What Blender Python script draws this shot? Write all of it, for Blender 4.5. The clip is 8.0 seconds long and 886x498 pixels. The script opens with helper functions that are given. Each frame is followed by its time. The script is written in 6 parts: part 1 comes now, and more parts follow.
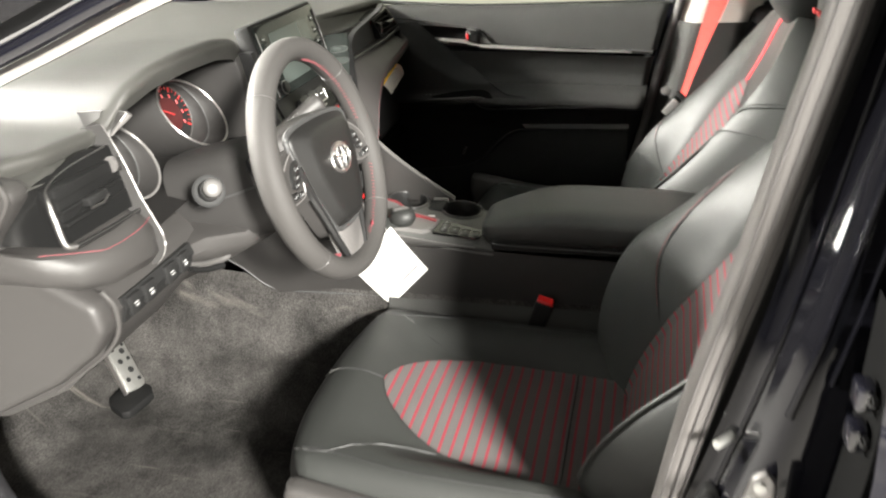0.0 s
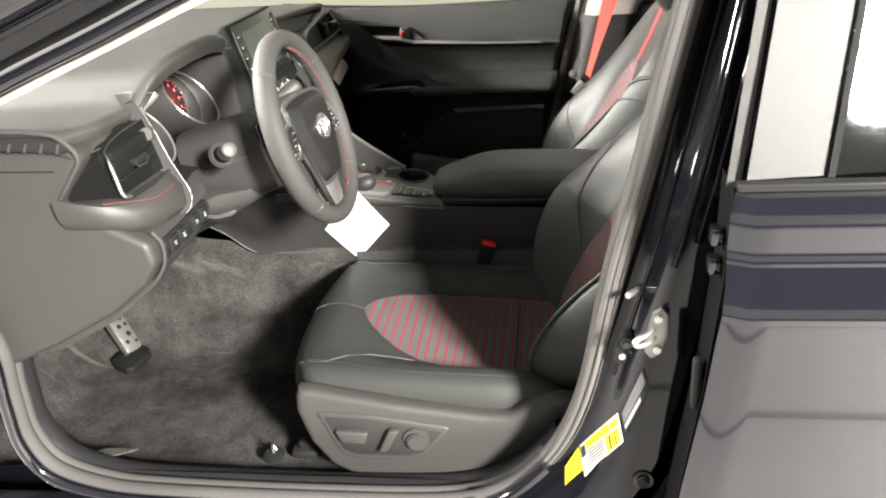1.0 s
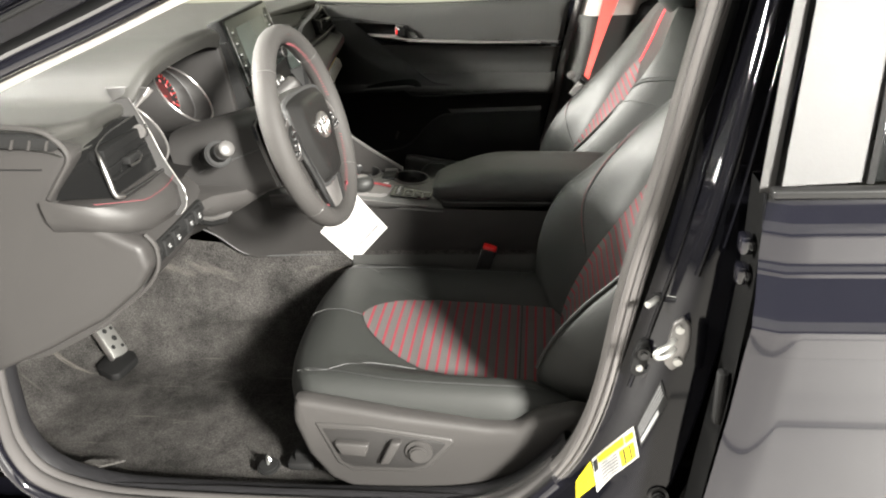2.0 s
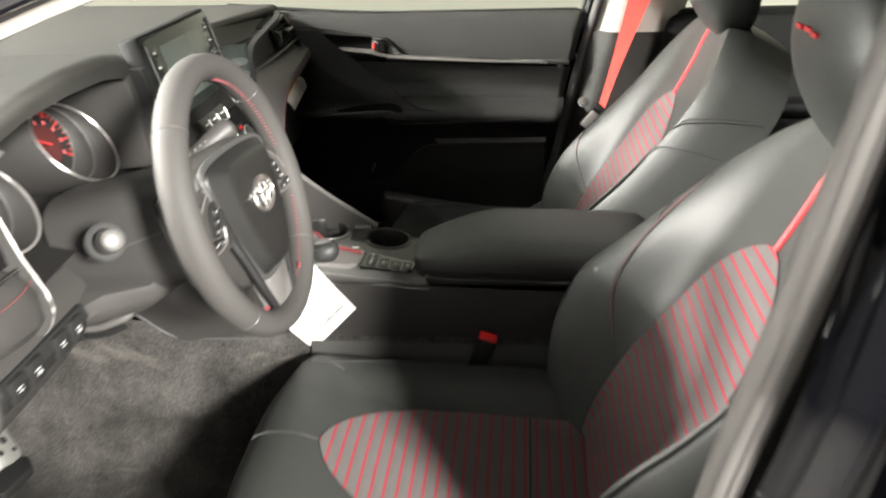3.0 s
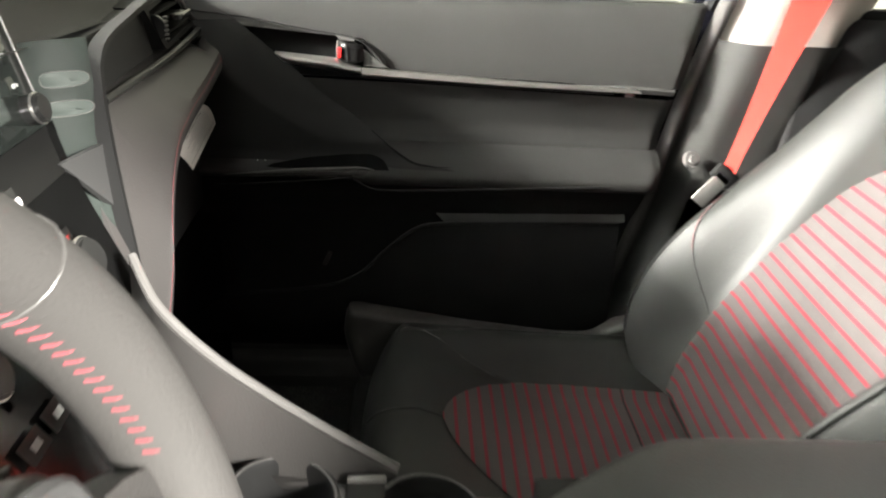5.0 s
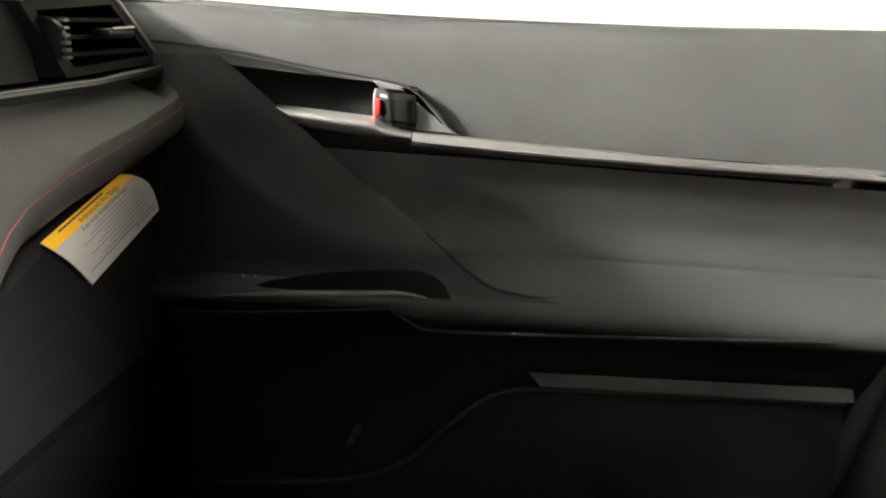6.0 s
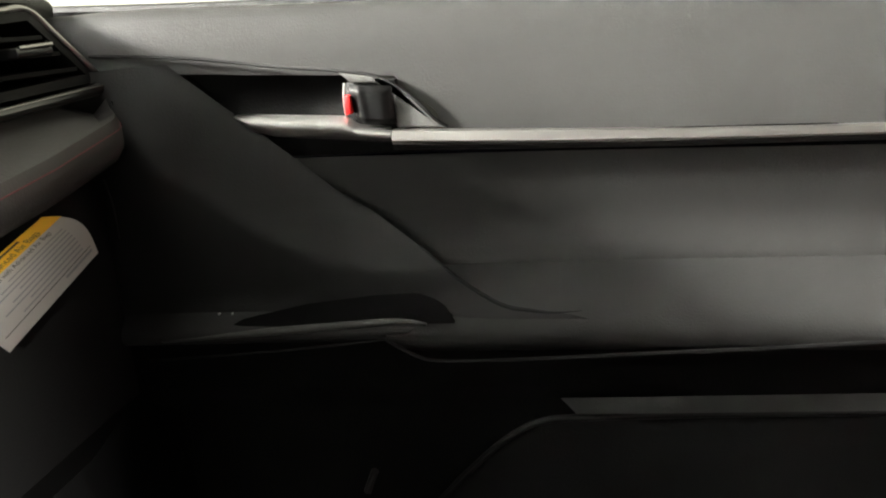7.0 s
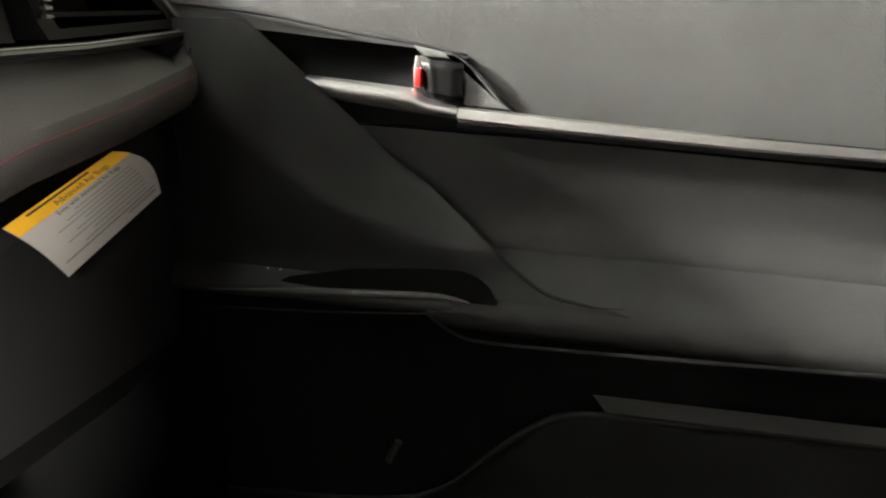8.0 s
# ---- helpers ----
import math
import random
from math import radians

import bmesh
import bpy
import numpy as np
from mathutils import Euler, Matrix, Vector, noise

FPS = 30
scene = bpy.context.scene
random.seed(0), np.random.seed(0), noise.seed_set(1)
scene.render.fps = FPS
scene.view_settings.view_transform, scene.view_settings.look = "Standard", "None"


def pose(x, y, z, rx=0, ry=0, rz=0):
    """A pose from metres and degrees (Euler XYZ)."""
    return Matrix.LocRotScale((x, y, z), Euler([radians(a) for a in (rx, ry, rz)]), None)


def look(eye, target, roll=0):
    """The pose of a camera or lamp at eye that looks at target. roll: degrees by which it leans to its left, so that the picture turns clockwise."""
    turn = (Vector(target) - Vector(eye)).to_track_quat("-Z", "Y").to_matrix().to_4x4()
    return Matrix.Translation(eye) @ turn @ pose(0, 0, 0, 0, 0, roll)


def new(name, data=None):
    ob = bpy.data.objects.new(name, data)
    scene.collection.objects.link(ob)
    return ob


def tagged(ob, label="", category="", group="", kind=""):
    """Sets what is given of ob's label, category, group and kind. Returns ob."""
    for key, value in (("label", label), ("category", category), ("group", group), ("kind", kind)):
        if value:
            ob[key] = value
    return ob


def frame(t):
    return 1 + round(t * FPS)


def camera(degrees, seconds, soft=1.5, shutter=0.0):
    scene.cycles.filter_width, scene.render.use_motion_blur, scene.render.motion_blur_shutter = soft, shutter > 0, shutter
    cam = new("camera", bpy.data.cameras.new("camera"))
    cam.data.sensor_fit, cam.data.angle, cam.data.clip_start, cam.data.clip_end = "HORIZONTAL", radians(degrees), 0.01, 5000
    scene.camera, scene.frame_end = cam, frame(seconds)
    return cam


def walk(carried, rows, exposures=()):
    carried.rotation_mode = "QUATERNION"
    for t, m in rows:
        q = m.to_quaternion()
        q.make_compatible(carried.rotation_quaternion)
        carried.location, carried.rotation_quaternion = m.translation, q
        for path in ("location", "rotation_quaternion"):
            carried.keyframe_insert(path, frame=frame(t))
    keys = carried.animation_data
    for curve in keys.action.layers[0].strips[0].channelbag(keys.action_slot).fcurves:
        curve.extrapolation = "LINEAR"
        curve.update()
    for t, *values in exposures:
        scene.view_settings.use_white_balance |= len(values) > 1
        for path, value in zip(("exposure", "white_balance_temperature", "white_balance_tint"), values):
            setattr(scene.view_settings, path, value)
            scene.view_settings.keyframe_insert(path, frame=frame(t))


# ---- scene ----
cam = camera(58.8, 8.0, 2.0, 0.4)
PATH = [
    (0, (0.261, -1.412, 1.274), (-0.243, 0.315, 0.399), -4.2),
    (0.5, (0.234, -1.647, 1.29), (-0.13, 0.113, 0.413), -5.0),
    (1, (0.245, -1.751, 1.305), (-0.054, 0.025, 0.437), -4.8),
    (2.5, (0.163, -1.605, 1.279), (-0.068, 0.181, 0.408), -3.1),
    (3, (0.138, -1.278, 1.265), (-0.065, 0.505, 0.381), -2.3),
    (3.5, (0.077, -1.021, 1.239), (-0.06, 0.765, 0.349), -1.4),
    (4, (0.004, -0.754, 1.193), (-0.073, 1.028, 0.287), -0.2),
    (4.2, (-0.012, -0.676, 1.171), (-0.052, 1.106, 0.265), 0.4),
    (5.3, (-0.159, -0.275, 1.026), (-0.06, 1.545, 0.202), 2.1),
    (5.5, (-0.122, -0.154, 0.968), (-0.129, 1.733, 0.306), 2.9),
    (6, (-0.112, 0.006, 0.929), (-0.303, 1.918, 0.372), 1.1),
    (6.5, (-0.066, 0.077, 0.928), (-0.425, 1.946, 0.315), -5.9),
    (7, (-0.066, 0.123, 0.915), (-0.446, 2.0, 0.339), -5.8),
    (7.5, (-0.072, 0.137, 0.903), (-0.477, 1.997, 0.29), -2.1),
    (8, (-0.072, 0.116, 0.91), (-0.552, 1.963, 0.31), 0.4),
]
walk(cam, [(t, look(eye, target, roll)) for t, eye, target, roll in PATH], exposures=[(0, 0.1), (1, 0), (3.5, 0), (4.2, 0.2), (5.4, 0.82), (6.2, 0.96), (7, 0.86), (8, 0.84)])

# ---- world and light ----
world = bpy.data.worlds.new("World")
scene.world = world
world.use_nodes = True
world.node_tree.nodes["Background"].inputs[0].default_value = (0.9, 0.95, 0.85, 1)
world.node_tree.nodes["Background"].inputs[1].default_value = 0.01


def area_lamp(name, m, sx, sy, watts, colour=(1, 0.97, 0.9)):
    data = bpy.data.lights.new(name, "AREA")
    data.shape, data.size, data.size_y, data.energy, data.color = "RECTANGLE", sx, sy, watts, colour
    ob = new(name, data)
    ob.matrix_world = m
    return ob


# bright panes high in the garage wall, an unseen lamp over the bonnet
PANES = ((2.98, 3.58), (3.68, 4.28))
for (low, high), watts in zip(PANES, (2700, 4700)):
    area_lamp("window_light", look((4.55, -5.98, (low + high) / 2), (4.55, 0, (low + high) / 2)), 1.1, high - low, watts)
area_lamp("unseen_lamp", look((-4.8, -0.8, 3.2), (0.2, 0.0, 0.8)), 0.8, 0.55, 1950)
# unseen lamp added beyond the car to brighten the far wall
area_lamp("unseen_lamp", look((-1.5, 0.95, 3.2), (-1.5, 3.4, 3.2)), 9.0, 0.4, 52)


# ---- materials ----
def mat(name, colour, rough=0.5, metal=0.0, grain=0.0, scale=200.0, vary=0.15, spec=0.5, coat=0.0):
    m = bpy.data.materials.new(name)
    m.use_nodes = True
    nt = m.node_tree
    b = nt.nodes["Principled BSDF"]
    b.inputs["Roughness"].default_value = rough
    b.inputs["Metallic"].default_value = metal
    b.inputs["Specular IOR Level"].default_value = spec
    b.inputs["Coat Weight"].default_value = coat
    tc = nt.nodes.new("ShaderNodeTexCoord")
    n1 = nt.nodes.new("ShaderNodeTexNoise")
    n1.inputs["Scale"].default_value = 6.0
    n1.inputs["Detail"].default_value = 5.0
    nt.links.new(tc.outputs["Object"], n1.inputs["Vector"])
    mix = nt.nodes.new("ShaderNodeMix")
    mix.data_type = "RGBA"
    mix.inputs["A"].default_value = (*[c * (1 - vary) for c in colour], 1)
    mix.inputs["B"].default_value = (*[min(1, c * (1 + vary)) for c in colour], 1)
    nt.links.new(n1.outputs["Fac"], mix.inputs["Factor"])
    nt.links.new(mix.outputs["Result"], b.inputs["Base Color"])
    if grain:
        n2 = nt.nodes.new("ShaderNodeTexNoise")
        n2.inputs["Scale"].default_value = scale
        n2.inputs["Detail"].default_value = 3.0
        nt.links.new(tc.outputs["Object"], n2.inputs["Vector"])
        bump = nt.nodes.new("ShaderNodeBump")
        bump.inputs["Strength"].default_value = grain
        bump.inputs["Distance"].default_value = 0.002
        nt.links.new(n2.outputs["Fac"], bump.inputs["Height"])
        nt.links.new(bump.outputs["Normal"], b.inputs["Normal"])
    return m


def striped(name, ground, line, period, share):
    """Cloth with thin cross lines along the UV run."""
    m = mat(name, ground, 0.85, grain=0.5, scale=900)
    nt = m.node_tree
    b = nt.nodes["Principled BSDF"]
    base = b.inputs["Base Color"].links[0].from_socket
    uv = nt.nodes.new("ShaderNodeUVMap")
    uv.uv_map = "run"
    sep = nt.nodes.new("ShaderNodeSeparateXYZ")
    nt.links.new(uv.outputs["UV"], sep.inputs[0])
    wob = nt.nodes.new("ShaderNodeTexNoise")
    wob.inputs["Scale"].default_value = 500
    add = nt.nodes.new("ShaderNodeMath")
    add.operation = "MULTIPLY_ADD"
    nt.links.new(wob.outputs["Fac"], add.inputs[0])
    add.inputs[1].default_value = 0.0012
    nt.links.new(sep.outputs["X"], add.inputs[2])
    div = nt.nodes.new("ShaderNodeMath")
    div.operation = "DIVIDE"
    nt.links.new(add.outputs[0], div.inputs[0])
    div.inputs[1].default_value = period
    fr = nt.nodes.new("ShaderNodeMath")
    fr.operation = "FRACT"
    nt.links.new(div.outputs[0], fr.inputs[0])
    tri = nt.nodes.new("ShaderNodeMath")
    tri.operation = "PINGPONG"
    tri.inputs[1].default_value = 0.5
    nt.links.new(fr.outputs[0], tri.inputs[0])
    edge = nt.nodes.new("ShaderNodeMapRange")
    edge.inputs["From Min"].default_value = share / 2 + 0.03
    edge.inputs["From Max"].default_value = share / 2 - 0.03
    nt.links.new(tri.outputs[0], edge.inputs["Value"])
    mix = nt.nodes.new("ShaderNodeMix")
    mix.data_type = "RGBA"
    nt.links.new(edge.outputs["Result"], mix.inputs["Factor"])
    nt.links.new(base, mix.inputs["A"])
    mix.inputs["B"].default_value = (*line, 1)
    nt.links.new(mix.outputs["Result"], b.inputs["Base Color"])
    bump = nt.nodes.new("ShaderNodeBump")
    bump.inputs["Strength"].default_value = 0.5
    bump.inputs["Distance"].default_value = 0.0015
    nt.links.new(tri.outputs[0], bump.inputs["Height"])
    nt.links.new(b.inputs["Normal"].links[0].from_socket, bump.inputs["Normal"])
    nt.links.new(bump.outputs["Normal"], b.inputs["Normal"])
    return m


LEATHER = mat("black_leather", (0.021, 0.022, 0.0208), 0.50, spec=0.30, grain=0.2, scale=420, vary=0.12)
LIDSKIN = mat("matte_black_leather", (0.013, 0.0134, 0.0127), 0.56, grain=0.25, scale=420, vary=0.12, spec=0.4)
RIM = mat("rim_leather", (0.036, 0.0342, 0.0328), 0.66, spec=0.22, grain=0.2, scale=500, vary=0.08)
REDTHREAD = mat("red_thread", (0.15, 0.026, 0.033), 0.75)
REDPIPE = mat("red_trim", (0.17, 0.028, 0.032), 0.5)
REDGLOW = mat("red_dial", (0.24, 0.02, 0.02), 0.4)
glow = REDGLOW.node_tree.nodes["Principled BSDF"]
glow.inputs["Emission Color"].default_value = (1, 0.04, 0.03, 1)
glow.inputs["Emission Strength"].default_value = 0.1
REDDARK = mat("red_dial_dim", (0.035, 0.006, 0.006), 0.4)
GREYTHREAD = mat("grey_thread", (0.14, 0.14, 0.135), 0.6)
SEAM = mat("seam_thread", (0.012, 0.012, 0.012), 0.6)
STRIPE = striped("striped_cloth", (0.125, 0.119, 0.115), (0.30, 0.042, 0.058), 0.0185, 0.26)
PLASTIC = mat("soft_plastic", (0.035, 0.033, 0.0318), 0.5, grain=0.2, scale=600, vary=0.08, spec=0.35)
DASHTOP = mat("dash_skin", (0.062, 0.061, 0.0565), 0.55, grain=0.25, scale=700, vary=0.08)
SATIN = mat("satin_trim", (0.05, 0.048, 0.0465), 0.4, grain=0.1, scale=500)
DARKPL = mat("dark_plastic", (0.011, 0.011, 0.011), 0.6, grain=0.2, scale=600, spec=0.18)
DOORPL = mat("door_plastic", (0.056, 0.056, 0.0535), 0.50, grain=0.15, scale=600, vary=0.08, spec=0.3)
# Two darker copies of the door plastic; shade on the trim put into colour.
SHADEDOORPL = mat("shaded_door_plastic", (0.024, 0.024, 0.0234), 0.52, grain=0.15, scale=600, vary=0.08, spec=0.3)
DIMDOORPL = mat("dimmed_door_plastic", (0.040, 0.040, 0.0385), 0.50, grain=0.15, scale=600, vary=0.08, spec=0.3)
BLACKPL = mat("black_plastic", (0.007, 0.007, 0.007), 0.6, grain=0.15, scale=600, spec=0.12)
HORNPL = mat("horn_plastic", (0.0105, 0.0103, 0.0100), 0.42, grain=0.15, scale=700, vary=0.08, spec=0.35)
KNEEPL = mat("knee_plastic", (0.028, 0.0264, 0.0255), 0.5, grain=0.2, scale=600, vary=0.08, spec=0.35)
CLUSTERPL = mat("cluster_plastic", (0.020, 0.019, 0.0185), 0.52, grain=0.15, scale=700, vary=0.08, spec=0.3)
PADPL = mat("pad_skin", (0.036, 0.0335, 0.0325), 0.5, grain=0.2, scale=600, vary=0.08, spec=0.35)
PIANO = mat("gloss_black", (0.006, 0.006, 0.006), 0.12)
DARKGLOSS = mat("semi_gloss_black", (0.012, 0.012, 0.012), 0.28)
PAINT = mat("black_paint", (0.005, 0.005, 0.0075), 0.10, coat=1.0)
JAMB = mat("jamb_paint", (0.004, 0.004, 0.0055), 0.055, spec=0.32, vary=0.3)
SILLPL = mat("sill_plastic", (0.026, 0.0255, 0.0275), 0.5, grain=0.2, scale=600, vary=0.08, spec=0.35)
RUBBER = mat("seal_rubber", (0.052, 0.049, 0.048), 0.75, spec=0.25, grain=0.15, scale=400)
PALERUBBER = mat("pale_rubber", (0.078, 0.073, 0.070), 0.7, spec=0.3, grain=0.15, scale=400)
CHROME = mat("satin_chrome", (0.86, 0.84, 0.82), 0.34, metal=1.0)
VENTCHROME = mat("grey_chrome", (0.25, 0.243, 0.237), 0.42, metal=1.0)
CHROMEDARK = mat("grey_satin", (0.115, 0.11, 0.107), 0.38, metal=0.2)
STEEL = mat("zinc_steel", (0.48, 0.48, 0.46), 0.38, metal=0.9, grain=0.2, scale=80)
CARPET = mat("carpet", (0.060, 0.057, 0.054), 1.0, grain=1.0, scale=260, vary=0.45, spec=0.1)
ct = CARPET.node_tree
patches = ct.nodes["Noise Texture"]
patches.inputs["Scale"].default_value = 9.0
patches.inputs["Detail"].default_value = 9.0
patches.inputs["Roughness"].default_value = 0.68
patch_cut = ct.nodes.new("ShaderNodeMapRange")
patch_cut.inputs["From Min"].default_value = 0.36
patch_cut.inputs["From Max"].default_value = 0.64
ct.links.new(patches.outputs["Fac"], patch_cut.inputs["Value"])
ct.links.new(patch_cut.outputs["Result"], ct.nodes["Mix"].inputs["Factor"])
scuff_pos = ct.nodes.new("ShaderNodeMapping")
scuff_pos.inputs["Rotation"].default_value = (0, 0, 0.35)
scuff_pos.inputs["Scale"].default_value = (2.2, 30.0, 2.2)
scuff = ct.nodes.new("ShaderNodeTexNoise")
scuff.inputs["Scale"].default_value = 1.6
scuff.inputs["Detail"].default_value = 6.0
scuff_cut = ct.nodes.new("ShaderNodeMapRange")
scuff_cut.inputs["From Min"].default_value = 0.63
scuff_cut.inputs["From Max"].default_value = 0.74
scuff_cut.inputs["To Max"].default_value = 0.55
fleck = ct.nodes.new("ShaderNodeTexNoise")
fleck.inputs["Scale"].default_value = 330.0
fleck.inputs["Detail"].default_value = 4.0
fleck_cut = ct.nodes.new("ShaderNodeMapRange")
fleck_cut.inputs["From Min"].default_value = 0.35
fleck_cut.inputs["From Max"].default_value = 0.70
scuff_mix = ct.nodes.new("ShaderNodeMix")
scuff_mix.data_type = "RGBA"
scuff_mix.inputs["B"].default_value = (0.22, 0.20, 0.18, 1)
fleck_mix = ct.nodes.new("ShaderNodeMix")
fleck_mix.data_type = "RGBA"
fleck_mix.blend_type = "MULTIPLY"
fleck_mix.inputs["Factor"].default_value = 1.0
fleck_grey = ct.nodes.new("ShaderNodeCombineColor")
coords = ct.nodes["Texture Coordinate"]
cb = ct.nodes["Principled BSDF"]
ct.links.new(coords.outputs["Object"], scuff_pos.inputs["Vector"])
ct.links.new(scuff_pos.outputs["Vector"], scuff.inputs["Vector"])
ct.links.new(scuff.outputs["Fac"], scuff_cut.inputs["Value"])
ct.links.new(coords.outputs["Object"], fleck.inputs["Vector"])
ct.links.new(fleck.outputs["Fac"], fleck_cut.inputs["Value"])
fleck_cut.inputs["To Min"].default_value = 0.6
fleck_cut.inputs["To Max"].default_value = 1.4
for socket in ("Red", "Green", "Blue"):
    ct.links.new(fleck_cut.outputs["Result"], fleck_grey.inputs[socket])
ct.links.new(cb.inputs["Base Color"].links[0].from_socket, fleck_mix.inputs["A"])
ct.links.new(fleck_grey.outputs["Color"], fleck_mix.inputs["B"])
ct.links.new(fleck_mix.outputs["Result"], scuff_mix.inputs["A"])
ct.links.new(scuff_cut.outputs["Result"], scuff_mix.inputs["Factor"])
ct.links.new(scuff_mix.outputs["Result"], cb.inputs["Base Color"])
RED = mat("red_piping", (0.45, 0.015, 0.02), 0.55)
RED_BELT = mat("red_webbing", (0.62, 0.035, 0.02), 0.55, grain=0.5, scale=800)
REDPL = mat("red_plastic", (0.55, 0.012, 0.012), 0.4)
TAGPAPER = mat("tag_paper", (0.52, 0.50, 0.47), 0.6, vary=0.04)
WHITE = mat("white_card", (0.8, 0.79, 0.76), 0.55, vary=0.03)
INK = mat("black_ink", (0.03, 0.03, 0.03), 0.6)
GREYINK = mat("grey_ink", (0.3, 0.3, 0.3), 0.6)
YELLOW = mat("yellow_print", (0.85, 0.5, 0.02), 0.5, vary=0.04)
LABELY = mat("yellow_label", (0.85, 0.72, 0.03), 0.4, vary=0.04)
WALL = mat("garage_wall", (0.086, 0.088, 0.069), 0.85, grain=0.1, scale=30, vary=0.04)
GREYWALL = mat("grey_wall", (0.14, 0.135, 0.13), 0.8, grain=0.1, scale=30)
PALEWALL = mat("pale_wall", (0.34, 0.34, 0.33), 0.8, grain=0.1, scale=30)
DARKBAND = mat("unseen_dark_band", (0.030, 0.034, 0.050), 0.55, grain=0.1, scale=30)
DARKCEIL = mat("dark_ceiling", (0.08, 0.08, 0.078), 0.8)
CONCRETE = mat("concrete", (0.24, 0.23, 0.22), 0.5, grain=0.3, scale=60)
SCREEN = mat("screen_glass", (0.012, 0.014, 0.013), 0.08, vary=0.02)
# Grey-green base colour stands in for the reflection on screen and side panel.
GREENREFLECT = mat("screen_reflection", (0.05, 0.06, 0.055), 0.25, vary=0.02)
LINER = mat("black_headliner", (0.03, 0.03, 0.03), 0.95, grain=0.3, scale=500)
ROOFLINER = mat("headliner", (0.55, 0.53, 0.49), 0.95, grain=0.3, scale=500, vary=0.05)
APPLIQUE = mat("pillar_gloss", (0.03, 0.03, 0.03), 0.5, metal=0.0, grain=0.05, scale=300)


def glass_mat(name, colour, rough=0.02):
    m = bpy.data.materials.new(name)
    m.use_nodes = True
    b = m.node_tree.nodes["Principled BSDF"]
    b.inputs["Base Color"].default_value = (*colour, 1)
    b.inputs["Transmission Weight"].default_value = 1.0
    b.inputs["Roughness"].default_value = rough
    b.inputs["IOR"].default_value = 1.45
    return m


GLASS = glass_mat("clear_glass", (0.97, 1, 0.98))
DARKGLASS = mat("tinted_glass", (0.006, 0.007, 0.007), 0.04, coat=0.5)
SYMBOL = mat("white_symbol", (0.5, 0.5, 0.5), 0.5)


# ---- builders ----
def thing(name, label, category, at=(0, 0, 0), group=""):
    ob = new(name)
    ob.location = at
    ob.empty_display_size = 0.05
    return tagged(ob, label, category, group)


def part(name, bm, material, parent, label="", smooth=True, kind=""):
    me = bpy.data.meshes.new(name)
    bmesh.ops.recalc_face_normals(bm, faces=bm.faces)
    bm.to_mesh(me)
    bm.free()
    me.materials.append(material)
    if smooth:
        for p in me.polygons:
            p.use_smooth = True
        me.set_sharp_from_angle(angle=radians(38))
    ob = new(name, me)
    ob.parent = parent
    if parent is not None:
        top = parent
        off = Vector((0, 0, 0))
        while top is not None:
            off += top.location
            top = top.parent
        ob.matrix_parent_inverse = Matrix.Translation(-off)
        if parent.type == "MESH":
            ob.matrix_parent_inverse = Matrix.Identity(4)
    return tagged(ob, label, "", "", kind)


def box(x0, x1, y0, y1, z0, z1, bevel=0.004, segs=2, m=None):
    bm = bmesh.new()
    bmesh.ops.create_cube(bm, size=1)
    for v in bm.verts:
        v.co = Vector(((x0 + x1) / 2 + v.co.x * (x1 - x0), (y0 + y1) / 2 + v.co.y * (y1 - y0), (z0 + z1) / 2 + v.co.z * (z1 - z0)))
    if bevel:
        bmesh.ops.bevel(bm, geom=bm.edges, offset=bevel, segments=segs, affect="EDGES", profile=0.5)
    if m is not None:
        bm.transform(m)
    return bm


def slab(poly, axis, a, b, bevel=0.003, segs=2):
    """A flat outline in the plane across axis, pulled from a to b along it."""
    def at(p, d):
        return {"x": (d, p[0], p[1]), "y": (p[0], d, p[1]), "z": (p[0], p[1], d)}[axis]
    bm = bmesh.new()
    lo = [bm.verts.new(at(p, a)) for p in poly]
    hi = [bm.verts.new(at(p, b)) for p in poly]
    bm.faces.new(lo), bm.faces.new(hi)
    for i in range(len(poly)):
        j = (i + 1) % len(poly)
        bm.faces.new((lo[i], lo[j], hi[j], hi[i]))
    bmesh.ops.recalc_face_normals(bm, faces=bm.faces)
    if bevel:
        bmesh.ops.bevel(bm, geom=bm.edges, offset=bevel, segments=segs, affect="EDGES", profile=0.5)
    return bm


def loft(rings, cap=True, closed=True):
    bm = bmesh.new()
    rows = [[bm.verts.new(p) for p in ring] for ring in rings]
    n = len(rows[0])
    for a, b in zip(rows, rows[1:]):
        for i in range(n if closed else n - 1):
            j = (i + 1) % n
            bm.faces.new((a[i], a[j], b[j], b[i]))
    if cap and closed:
        bm.faces.new(rows[0]), bm.faces.new(rows[-1])
    return bm


def smooth_line(points, n=8, closed=False):
    """A Catmull-Rom curve through the points."""
    pts = [Vector(p) for p in points]
    k = len(pts)
    out = []
    for i in range(k if closed else k - 1):
        g = (lambda j: pts[j % k]) if closed else (lambda j: pts[max(0, min(k - 1, j))])
        p0, p1, p2, p3 = g(i - 1), g(i), g(i + 1), g(i + 2)
        for s in range(n):
            t = s / n
            out.append(0.5 * (2 * p1 + (p2 - p0) * t + (2 * p0 - 5 * p1 + 4 * p2 - p3) * t * t + (3 * p1 - p0 - 3 * p2 + p3) * t ** 3))
    if not closed:
        out.append(pts[-1])
    return out


